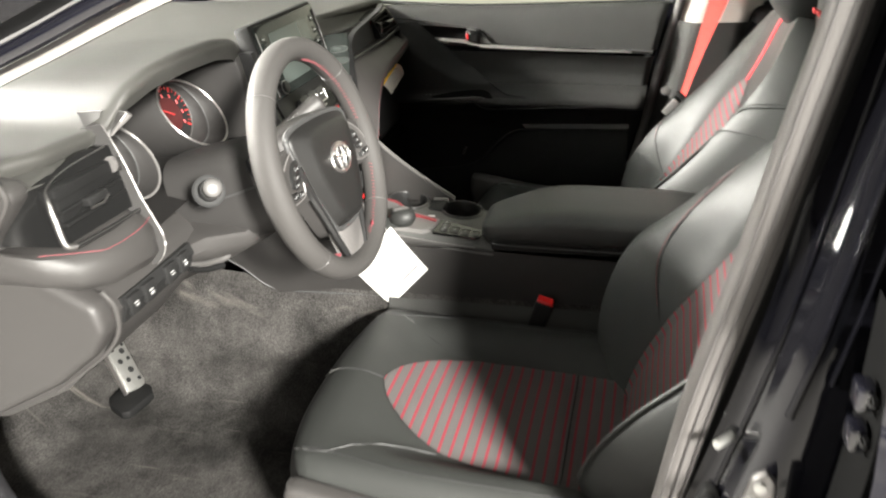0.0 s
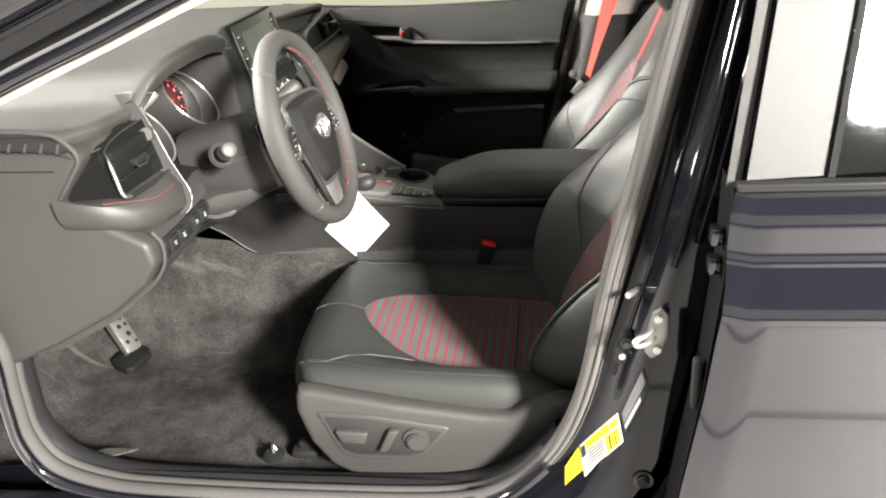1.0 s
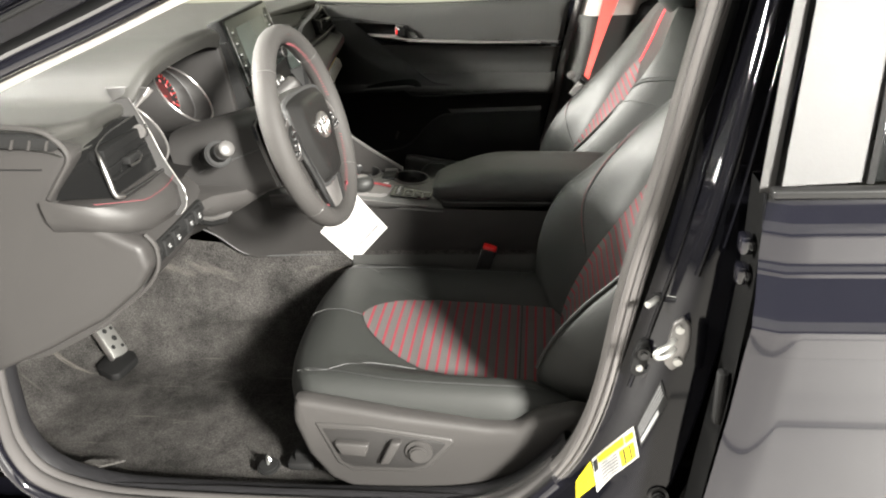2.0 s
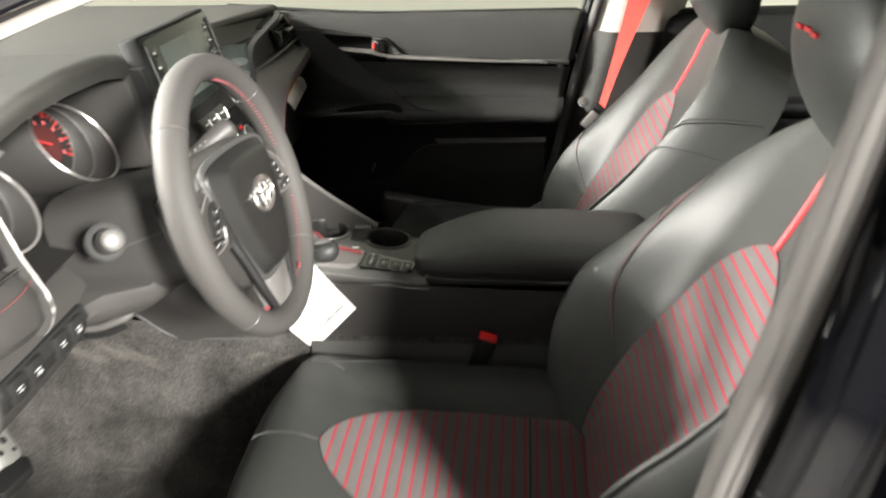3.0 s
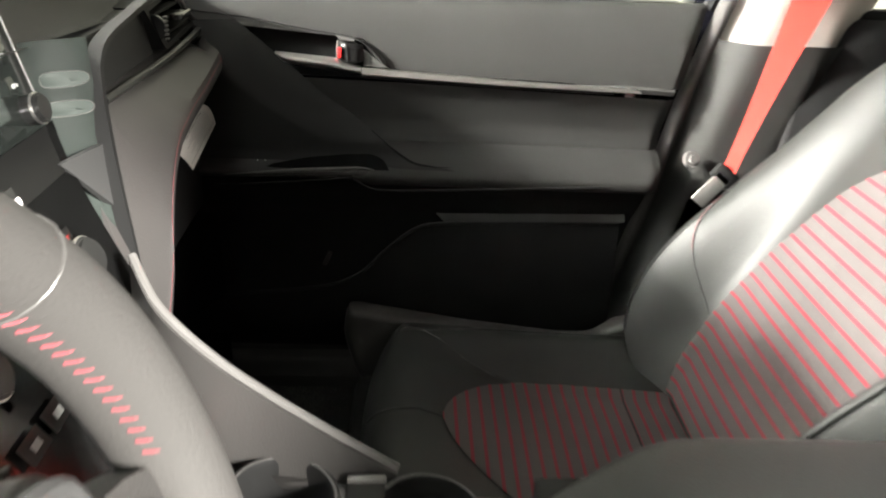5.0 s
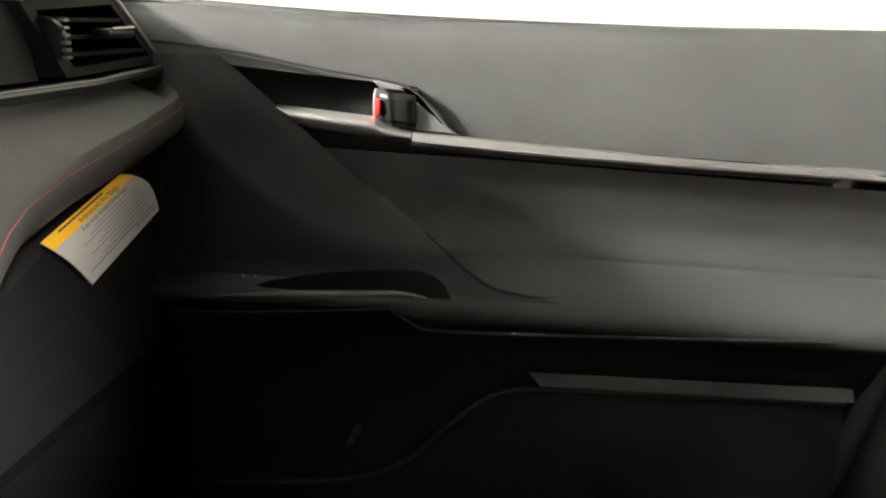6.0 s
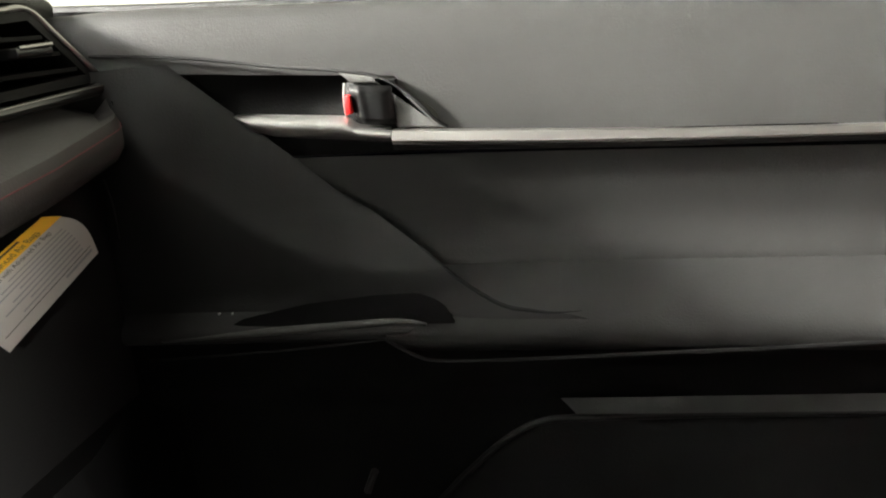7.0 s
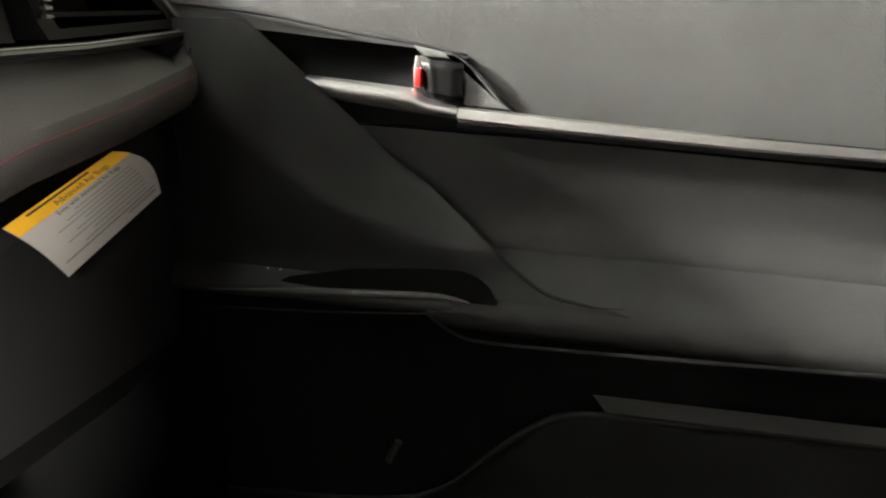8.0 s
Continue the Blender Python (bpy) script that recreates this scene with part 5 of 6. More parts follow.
# instruments
cluster = thing("instrument_cluster", "deep twin dials with red markings under the hood", "instrument cluster", (-0.55, -0.35, 0.9))
part("cluster_floor", surface(lambda u, v: (-0.56 + 0.13 * u, -0.53 + 0.36 * v, 0.853 - 0.025 * u + 0.01 * math.sin(math.pi * v)), 8, 12, 0.01), CLUSTERPL, cluster)
part("cluster_back", box(-0.60, -0.585, -0.50, -0.16, 0.84, 1.005, 0.003), DARKPL, cluster)
part("cluster_cheek", slab([(-0.60, 1.03), (-0.45, 1.025), (-0.44, 0.97), (-0.43, 0.86), (-0.60, 0.84)], "y", -0.185, -0.165, 0.005), CLUSTERPL, cluster)
part("cluster_cheek", slab([(-0.60, 0.950), (-0.50, 0.968), (-0.455, 0.93), (-0.425, 0.85), (-0.60, 0.84)], "y", -0.535, -0.52, 0.005), CLUSTERPL, cluster)
for c, lit in ((Vector((-0.496, -0.265, 0.927)), True), (Vector((-0.497, -0.478, 0.917)), False)):
    def ring_at(r, back, pitch, count=48):
        """A circle of the dial's tunnel, leaning back by pitch."""
        up = Vector((-math.sin(pitch), 0, math.cos(pitch)))
        mid = c + Vector((-back, 0, -0.10 * back))
        return [mid + Vector((0, 1, 0)) * (r * math.cos(q)) + up * (r * math.sin(q)) for q in [2 * math.pi * k / count for k in range(count)]]
    hood = part("dial_hood", loft([ring_at(*a) for a in ((0.074, 0.085, 0.30), (0.074, 0.05, 0.42), (0.072, 0.012, 0.62), (0.0695, 0.001, 0.67), (0.067, 0.0, 0.67), (0.0645, 0.010, 0.62), (0.0630, 0.020, 0.55), (0.0610, 0.023, 0.52), (0.0605, 0.025, 0.51), (0.0615, 0.027, 0.50), (0.059, 0.040, 0.38), (0.055, 0.048, 0.33))], cap=False), CLUSTERPL, cluster, "deep round dial hood")
    part("dial_ring", tube(ring_at(0.0675, 0.0, 0.67), 0.0017 if lit else 0.0022, 8, True), CHROME if lit else CHROMEDARK, hood, "thin bright ring")
    part("ring_groove", tube(ring_at(0.0610, 0.0255, 0.51), 0.0018, 8, True), INK, hood)
    n = Vector((math.cos(0.33), 0, math.sin(0.33)))
    up = Vector((-math.sin(0.33), 0, math.cos(0.33)))
    face = c + Vector((-0.046, 0, -0.0046))
    part("dial_face", disc(face - n * 0.003, n, 0.055, 0.005, 40, 0), DARKPL, hood)
    part("face_ring", tube([face + n * 0.002 + Vector((0, 1, 0)) * (0.052 * math.cos(q)) + up * (0.052 * math.sin(q)) for q in [2 * math.pi * k / 40 for k in range(40)]], 0.0012, 6, True), SATIN, hood)
    if lit:
        part("dial_disc", disc(face + n * 0.0006, n, 0.030, 0.002, 32, 0), REDDARK, hood, "dim red dial centre")
        for k in range(25):
            q = radians(-40 + 260 * k / 24)
            w = Vector((0, math.cos(q), 0)) + up * math.sin(q)
            p = face + n * 0.0025 + w * 0.046
            part("dial_mark", tube([p - w * (0.003 if k % 3 else 0.0055), p + w * 0.003], 0.0009 if k % 3 else 0.0018, 6), REDGLOW, hood, "red dial marking")
            if k % 3 == 0:
                p = face + n * 0.0025 + w * 0.033
                part("dial_figure", tube([p - up * 0.0032, p + up * 0.0032], 0.0015, 6), REDGLOW, hood)
        w = Vector((0, math.cos(2.6), 0)) + up * math.sin(2.6)
        part("needle", tube([face + n * 0.005 - w * 0.006, face + n * 0.005 + w * 0.042], [0.0018, 0.0008], 6), REDGLOW, hood, "red needle")

# ---- steering wheel ----
wheel = thing("steering_wheel", "dark leather steering wheel with red stitching and chrome badge", "steering wheel", (-0.26, -0.36, 0.868))
# the wheel leans back and stands a few degrees off straight ahead
WC = Vector((-0.2271, -0.3492, 0.8786))
TURN = Matrix.Rotation(radians(0.9), 3, "Z") @ Matrix.Rotation(radians(-14.35), 3, "Y") @ Matrix.Rotation(radians(-5.5), 3, "X")
WN, WR, WUP = TURN @ Vector((1, 0, 0)), TURN @ Vector((0, 1, 0)), TURN @ Vector((0, 0, 1))


def wp(u, v, d=0.0):
    return WC + WR * u + WUP * v + WN * d


def rim_point(q, r=0.1719, d=0.0):
    return wp(r * math.cos(q), r * math.sin(q) * (1.0 if math.sin(q) > 0 else 0.985), d)


def rim_span(a0, a1, r):
    n = max(8, int(abs(a1 - a0) / 4))
    rings = []
    for i in range(n + 1):
        q = radians(a0 + (a1 - a0) * i / n)
        out = (WR * math.cos(q) + WUP * math.sin(q))
        c = rim_point(q)
        rings.append([c + out * (r * 0.93 * math.cos(t)) + WN * (r * 1.08 * math.sin(t)) for t in [2 * math.pi * k / 18 for k in range(18)]])
    return loft(rings)


rim = part("rim", rim_span(0, 360, 0.0190), RIM, wheel, "dark grey stitched leather rim")
for a in (45, 138, -41, -136):
    q = radians(a)
    out = (WR * math.cos(q) + WUP * math.sin(q))
    c = rim_point(q)
    # Joints drawn in pale satin in place of a thin highlight line.
    part("rim_joint", tube([c + out * (0.0177 * math.cos(t)) + WN * (0.0206 * math.sin(t)) for t in [2 * math.pi * k / 20 for k in range(20)]], 0.0006, 6, True), SATIN, rim)


def stitches(a0, a1, count):
    for i in range(count):
        q = radians(a0 + (a1 - a0) * i / (count - 1))
        c = rim_point(q)
        out = (WR * math.cos(q) + WUP * math.sin(q))
        tan = (-WR * math.sin(q) + WUP * math.cos(q))
        e = c - out * 0.0168 + WN * 0.0060
        part("stitch", join(tube([e - tan * 0.0016 + WN * 0.0030 + out * 0.0022, e + tan * 0.0002 - out * 0.0004], 0.0006, 5), tube([e + tan * 0.0002 - out * 0.0004, e + tan * 0.0016 - WN * 0.0036 - out * 0.0010], 0.0006, 5)), REDTHREAD, rim)


stitches(13, 80, 31)
stitches(-68, -18, 23)
# hub
def mirrored(half, n=4):
    """A closed smooth outline from its right half, top to bottom."""
    pts = half + [(-u, v) for u, v in reversed(half[1:-1])]
    return smooth_line([(u, v, 0) for u, v in pts], n, True)


pad_edge = mirrored([(0, 0.067), (0.045, 0.066), (0.082, 0.062), (0.100, 0.054), (0.101, 0.034), (0.090, -0.004), (0.070, -0.048), (0.046, -0.092), (0.030, -0.101), (0, -0.103)])
pad_flat = mirrored([(0, 0.054), (0.040, 0.053), (0.062, 0.049), (0.070, 0.041), (0.071, 0.018), (0.065, -0.016), (0.054, -0.046), (0.040, -0.076), (0.026, -0.087), (0, -0.089)])
rings = [[wp(p.x, p.y, -0.03) for p in pad_edge], [wp(p.x, p.y, 0.002) for p in pad_edge], [wp(p.x * 0.985, p.y * 0.985, 0.006) for p in pad_edge], [wp(p.x * 0.95, p.y * 0.95, 0.0085) for p in pad_edge]]
rings += [[wp(p.x * k, p.y * k, d) for p in pad_flat] for k, d in ((1.06, 0.0195), (1.0, 0.0225), (0.92, 0.0240), (0.6, 0.0252), (0.2, 0.0256))]
part("airbag_cover", loft(rings), HORNPL, wheel, "dark horn pad with sloped flanks")
part("hub_gap", tube([wp(p.x * 1.025, p.y * 1.025, 0.002) for p in pad_edge], 0.0048, 8, True), INK, wheel)
back = [[wp(p.x * k, p.y * k, d) for p in pad_edge] for k, d in ((1.10, -0.03), (1.09, -0.006), (1.04, -0.001), (0.6, -0.003))]
part("hub_surround", loft(back), KNEEPL, wheel)
# badge: plain crossed ovals
badge = part("badge", tube([wp(0.0315 * math.cos(q), 0.0215 * math.sin(q) - 0.001, 0.0268) for q in [2 * math.pi * k / 40 for k in range(40)]], 0.0027, 8, True), CHROME, wheel, "oval chrome badge")
part("badge_ground", loft([[wp(k * 0.0315 * math.cos(q), k * 0.0215 * math.sin(q) - 0.001, d) for q in [2 * math.pi * j / 40 for j in range(40)]] for k, d in ((1.0, 0.0245), (0.96, 0.0262), (0.5, 0.0266))]), DARKGLOSS, badge)
part("badge_oval", tube([wp(0.0105 * math.cos(q), 0.0200 * math.sin(q) - 0.001, 0.0278) for q in [2 * math.pi * k / 28 for k in range(28)]], 0.0022, 8, True), CHROME, badge)
part("badge_oval", tube([wp(0.0235 * math.cos(q), 0.0095 + 0.0085 * math.sin(q), 0.0280) for q in [2 * math.pi * k / 28 for k in range(28)]], 0.0022, 8, True), CHROME, badge)


def spoke(pts_a, pts_b, d0, d1, material, name, label=""):
    """A blade between two rows of (u, v) places."""
    rings = [[wp(*a, d0), wp(*a, d0 - 0.02), wp(*b, d0 - 0.02), wp(*b, d0)] for a, b in zip(pts_a, pts_b)]
    return part(name, loft(rings), material, wheel, label)


for s in (-1, 1):
    pod_edge = [(s * 0.075, 0.048), (s * 0.105, 0.044), (s * 0.135, 0.036), (s * 0.162, 0.024)]
    pod_low = [(s * 0.060, -0.045), (s * 0.095, -0.038), (s * 0.135, -0.036), (s * 0.164, -0.036)]
    body = spoke(pod_edge, pod_low, 0.001, 0.001, KNEEPL, "side_spoke", "grey side spoke")
    loop = smooth_line([(s * u, v, 0) for u, v in ((0.093, 0.036), (0.120, 0.031), (0.146, 0.013), (0.160, -0.012), (0.158, -0.027), (0.140, -0.031), (0.112, -0.029), (0.100, -0.020))], 5, True)
    # Left pod's plate and marks are darker copies; its shade is put into colour.
    part("pod_plate", loft([[wp(p.x, p.y, -0.004) for p in loop], [wp(p.x, p.y, 0.0045) for p in loop]]), SATIN if s > 0 else KNEEPL, body, "smooth grey button field")
    part("pod_rim", tube([wp(p.x, p.y, 0.0045) for p in loop], 0.0013, 6, True), CHROMEDARK, body, "thin satin pod rim")
    oval = smooth_line([(s * u, v, 0) for u, v in ((0.100, 0.024), (0.118, 0.021), (0.130, 0.006), (0.133, -0.009), (0.120, -0.013), (0.106, -0.003))], 5, True)
    part("button_oval", loft([[wp(p.x, p.y, 0.002) for p in oval], [wp(p.x, p.y, 0.0068) for p in oval], [wp(s * 0.117 + (p.x - s * 0.117) * 0.85, 0.004 + (p.y - 0.004) * 0.85, 0.0078) for p in oval]]), DARKGLOSS, body, "black button oval")
    for (u, v, w, h) in ((0.111, 0.014, 0.006, 0.0035), (0.117, 0.003, 0.007, 0.0032), (0.123, -0.007, 0.005, 0.0028), (0.139, -0.020, 0.010, 0.005), (0.120, -0.022, 0.006, 0.004)):
        part("button", loft([[wp(s * u + a * w, v + b * h, d) for a, b in ((-k, -k), (k, -k), (k, k), (-k, k))] for k, d in ((1.0, 0.004), (0.95, 0.0085), (0.75, 0.0098))]), DARKGLOSS, body)
        part("button_mark", tube([wp(s * u - w * 0.4, v - 0.0006, 0.0099), wp(s * u + w * 0.4, v + 0.0006, 0.0099)], 0.0008, 5), SYMBOL if s > 0 else GREYINK, body)
    # shift paddle behind the rim
    pad = [(s * u, v) for u, v in ((0.085, 0.040), (0.118, 0.052), (0.140, 0.046), (0.143, 0.020), (0.134, -0.030), (0.124, -0.066), (0.112, -0.070), (0.098, -0.040), (0.088, 0.0))]
    part("shift_paddle", loft([[wp(u, v, d + 0.10 * (abs(u) - 0.11)) for u, v in pad] for d in (-0.050, -0.043)]), PIANO, wheel, "black shift paddle")
    part("paddle_edge", tube([wp(u, v, -0.043 + 0.10 * (abs(u) - 0.11)) for u, v in pad[1:7]], 0.0016, 6), SATIN, wheel)
# forked lower spoke: dark V with a satin face between
fork = [(0.062, -0.052), (0.047, -0.100), (0.036, -0.140), (0.024, -0.163)]
part("lower_spoke", loft([[wp(u * k, v, d) for u, v in [(-u, v) for u, v in fork] + list(reversed(fork))] for k, d in ((1.0, -0.014), (1.0, 0.000), (0.9, 0.004))]), CHROMEDARK, wheel, "satin grey lower spoke")
for s in (-1, 1):
    part("spoke_edge", tube(smooth_line([wp(s * u, v, 0.002) for u, v in ((0.098, 0.012), (0.084, -0.035), (0.064, -0.080), (0.044, -0.128), (0.026, -0.164), (0.012, -0.168))], 4), [0.0075 - 0.003 * i / 20 for i in range(21)], 8), DARKGLOSS, wheel, "dark spoke edge")
    part("spoke_mark", tube([rim_point(radians(270 + s * 31), 0.154, 0.006), rim_point(radians(270 + s * 27.5), 0.153, 0.008)], 0.0022, 8), REDTHREAD, wheel, "red stitching at the spoke's foot")
# column with stalks
column = thing("steering_column", "grey plastic steering column shroud with control stalks", "steering column", (-0.40, -0.36, 0.80))
rings = []
for d, w, up, down in ((-0.052, 0.055, 0.052, 0.072), (-0.060, 0.064, 0.060, 0.082), (-0.085, 0.070, 0.064, 0.088), (-0.14, 0.074, 0.066, 0.092), (-0.24, 0.078, 0.068, 0.092)):
    rings.append([wp(w * math.copysign(abs(math.cos(q)) ** 0.6, math.cos(q)), (up if math.sin(q) > 0 else down) * math.copysign(abs(math.sin(q)) ** 0.6, math.sin(q)), d) for q in [2 * math.pi * k / 32 for k in range(32)]])
part("shroud", loft(rings), CLUSTERPL, column)
part("shroud_joint", tube([wp(-0.068, 0.000, -0.06), wp(-0.073, -0.006, -0.12), wp(-0.076, -0.012, -0.2)], 0.0016, 8), INK, column)
stalk = part("light_stalk", tube(smooth_line([(-0.40, -0.43, 0.850), (-0.372, -0.462, 0.866), (-0.345, -0.495, 0.882), (-0.330, -0.513, 0.892)], 3), [0.013, 0.013, 0.014, 0.014, 0.015, 0.015, 0.0155, 0.0155, 0.0155, 0.015], 18), DARKPL, column, "dark light stalk")
axis = Vector((0.60, -0.72, 0.40)).normalized()
part("stalk_ring", disc(Vector((-0.352, -0.486, 0.877)), axis, 0.0235, 0.016, 28, 0.004), BLACKPL, stalk)
part("ring_edge", disc(Vector((-0.352, -0.486, 0.877)) + axis * 0.008, axis, 0.0205, 0.003, 28, 0.001), DARKPL, stalk)
part("stalk_cap", tube([Vector((-0.334, -0.508, 0.889)) + axis * d for d in (0.0, 0.030, 0.034, 0.036)], [0.0140, 0.0135, 0.0125, 0.009], 24), SATIN, stalk, "pale grey stalk end")
wiper = part("wiper_stalk", tube(smooth_line([(-0.350, -0.262, 0.890), (-0.342, -0.254, 0.894), (-0.325, -0.237, 0.903), (-0.300, -0.210, 0.921), (-0.294, -0.203, 0.925), (-0.290, -0.198, 0.928)], 4), [0.008 + 0.010 * ease(i / 14) - 0.006 * ease((i - 16) / 4) for i in range(21)], 16), KNEEPL, column, "dark grey wiper stalk")
for k in range(5):
    part("stalk_mark", box(-0.0006, 0.0006, -0.0006, 0.0006, -0.0035, 0.0035, 0, m=Matrix.Translation((-0.334 + 0.006 * k, -0.258 + 0.006 * k, 0.9045 + 0.0036 * k))), GREYINK, wiper)


# ---- screen and centre stack ----
screen = thing("touch_screen", "upright glossy touch screen unit with side buttons on the dashboard", "screen", (-0.48, 0.09, 0.9))
SM = Matrix.Translation((-0.470, 0.09, 0.952)) @ Matrix.Rotation(radians(-14), 4, "Y") @ Matrix.Rotation(radians(0), 4, "Z")


def sbox(y0, y1, z0, z1, x0, x1, bev=0.0015):
    return box(x0, x1, y0, y1, z0, z1, bev, 2, m=SM)


part("housing", sbox(-0.134, 0.160, -0.078, 0.078, -0.035, 0.0, 0.006), BLACKPL, screen)
part("bezel", sbox(-0.128, 0.154, -0.072, 0.072, -0.004, 0.004, 0.003), SCREEN, screen, "gloss black bezel")
part("display", sbox(-0.078, 0.102, -0.052, 0.050, 0.0035, 0.0048, 0.0005), GREENREFLECT, screen, "display with its grey-green reflection painted in")
for s in (-1, 1):
    part("side_line", tube([SM @ Vector((0.005, s * 0.137 + 0.013, 0.060)), SM @ Vector((0.005, s * 0.137 + 0.013, -0.066))], 0.0010, 6), CHROMEDARK if s > 0 else SATIN, screen)
    for k in range(4):
        z = 0.044 - 0.025 * k
        part("button", sbox(s * 0.115 + 0.003, s * 0.115 + 0.023, z - 0.008, z + 0.008, 0.003, 0.0043, 0.0005), SCREEN, screen)
        part("button_mark", sbox(s * 0.115 + 0.008, s * 0.115 + 0.0125, z - 0.0016, z + 0.0016, 0.0042, 0.0047, 0), SYMBOL, screen)
        part("button_mark", sbox(s * 0.115 + 0.0148, s * 0.115 + 0.0165, z - 0.0016, z + 0.0010, 0.0042, 0.0047, 0), SYMBOL, screen)
    part("knob", disc(SM @ Vector((0.010, s * 0.118 + 0.012, -0.053)), SM.to_3x3() @ Vector((1, 0, 0)), 0.0125, 0.018, 22, 0.002), DARKGLOSS, screen, "black volume knob")
    part("knob_ring", disc(SM @ Vector((0.014, s * 0.118 + 0.012, -0.053)), SM.to_3x3() @ Vector((1, 0, 0)), 0.0135, 0.004, 22, 0.001), CHROME, screen)

stack = thing("centre_stack", "gloss black heater control panel below the screen", "control panel", (-0.42, 0.07, 0.65))


def stack_face(u, v, off=0.0):
    """From under the screen down to the console; u down, v across."""
    z = 0.885 - 0.235 * u
    x = -0.448 + 0.135 * u ** 1.25
    half = 0.165 - 0.05 * u
    return (x + off * 0.85, 0.085 - 0.02 * u + (2 * v - 1) * half, z + off * 0.5)


part("panel", surface(stack_face, 16, 12, -0.03), PIANO, stack)
part("satin_panel", surface(lambda u, v: stack_face(u * 0.16, 0.06 + 0.88 * v, 0.003), 4, 8, -0.004), DARKGLOSS, stack)
for k in range(3):
    v0 = 0.28 + 0.125 * k
    rows = [[stack_face(u, v, d) for u, v in ((0.085, v0), (0.085, v0 + 0.105), (0.20, v0 + 0.105), (0.20, v0))] for d in (0.0, 0.013)]
    toggle = part("toggle", loft(rows), DARKGLOSS, stack, "glossy black toggle")
    part("toggle_edge", tube([stack_face(u, v, 0.0135) for u, v in ((0.20, v0 + 0.004), (0.20, v0 + 0.100), (0.12, v0 + 0.101))], 0.0016, 6), CHROME, toggle)
    part("toggle_mark", tube([stack_face(0.14, v0 + 0.03, 0.0137), stack_face(0.14, v0 + 0.07, 0.0137)], 0.0011, 5), SYMBOL, toggle)
part("chrome_bar", tube([stack_face(0.235, 0.10, 0.006), stack_face(0.235, 0.62, 0.006)], 0.0015, 6), CHROME, stack)
for k in range(4):
    part("panel_mark", tube([stack_face(0.33 + 0.03 * (k % 2), 0.66 + 0.06 * k, 0.005), stack_face(0.355 + 0.03 * (k % 2), 0.675 + 0.06 * k, 0.005)], 0.0013, 5), SYMBOL, stack)
part("heater_display", surface(lambda u, v: stack_face(0.30 + 0.20 * u, 0.22 + 0.42 * v, 0.004), 4, 6, -0.006), SCREEN, stack)
for v in (0.18, 0.74):
    part("heater_knob", disc(stack_face(0.38, v, 0.012), (1, 0, 0.55), 0.017, 0.022, 24, 0.003), DARKGLOSS, stack)
    part("knob_ring", disc(stack_face(0.38, v, 0.018), (1, 0, 0.55), 0.018, 0.004, 24, 0.001), CHROME, stack)
for i in range(6):
    part("heater_button", surface(lambda u, v: stack_face(0.55 + 0.06 * u, 0.12 + 0.125 * i + 0.1 * v, 0.005), 2, 2, -0.006), DARKGLOSS, stack)
    part("button_mark", surface(lambda u, v: stack_face(0.57 + 0.02 * u, 0.15 + 0.125 * i + 0.04 * v, 0.0065), 1, 1, -0.001), SYMBOL, stack)
part("hazard_button", surface(lambda u, v: stack_face(0.28 + 0.07 * u, 0.70 + 0.09 * v, 0.006), 2, 2, -0.006), DARKGLOSS, stack)
part("hazard_mark", surface(lambda u, v: stack_face(0.30 + 0.03 * u, 0.725 + 0.04 * v, 0.0075), 1, 1, -0.001), REDPL, stack, "red hazard mark")
part("tray_gap", surface(lambda u, v: stack_face(0.80 + 0.10 * u, 0.1 + 0.8 * v, 0.004), 2, 6, -0.005), INK, stack)
part("tray_line", surface(lambda u, v: stack_face(0.93 + 0.02 * u, 0.1 + 0.5 * v, 0.006), 2, 6, -0.003), REDPL, stack, "thin red tray edge")
side_line = smooth_line([(-0.462, 0.655, 0.952), (-0.440, 0.56, 0.951), (-0.432, 0.43, 0.944), (-0.426, 0.34, 0.938), (-0.422, 0.302, 0.925), (-0.419, 0.288, 0.90), (-0.416, 0.283, 0.846), (-0.413, 0.286, 0.773), (-0.410, 0.298, 0.690), (-0.40, 0.335, 0.605)], 8)
# Dark strip put where there is only a shaded gap beside the pad.
part("dark_gap_strip", loft([[p + Vector((0.004, -0.003, 0.002)), p + Vector((0.004, 0.004, -0.003)), p + Vector((-0.009, 0.005, -0.003)), p + Vector((-0.009, -0.004, 0.002))] for p in side_line]), DARKPL, stack, "dark strip standing in for the gap beside the pad")
def cheek(v, z, off=0.0):
    return (-0.466 + 0.043 * ease(v) + 0.012 * (0.95 - z) + off, 0.250 + 0.036 * v, z)


part("spine_cheek", surface(lambda u, v: cheek(v, 0.950 - 0.32 * u), 16, 12, -0.01), GREENREFLECT, stack)
for z in (0.916, 0.890):
    ring = smooth_line([(0.30, z - 0.006, 0), (0.30, z + 0.006, 0), (0.72, z + 0.006, 0), (0.86, z, 0), (0.72, z - 0.006, 0)], 4, True)
    aux = part("aux_button", loft([[cheek(p.x, p.y, 0.0005) for p in ring], [cheek(p.x, p.y, 0.0016) for p in ring]]), GREENREFLECT, stack)
    part("button_outline", tube([cheek(p.x, p.y, 0.0017) for p in ring], 0.0004, 5, True), CHROMEDARK, aux)
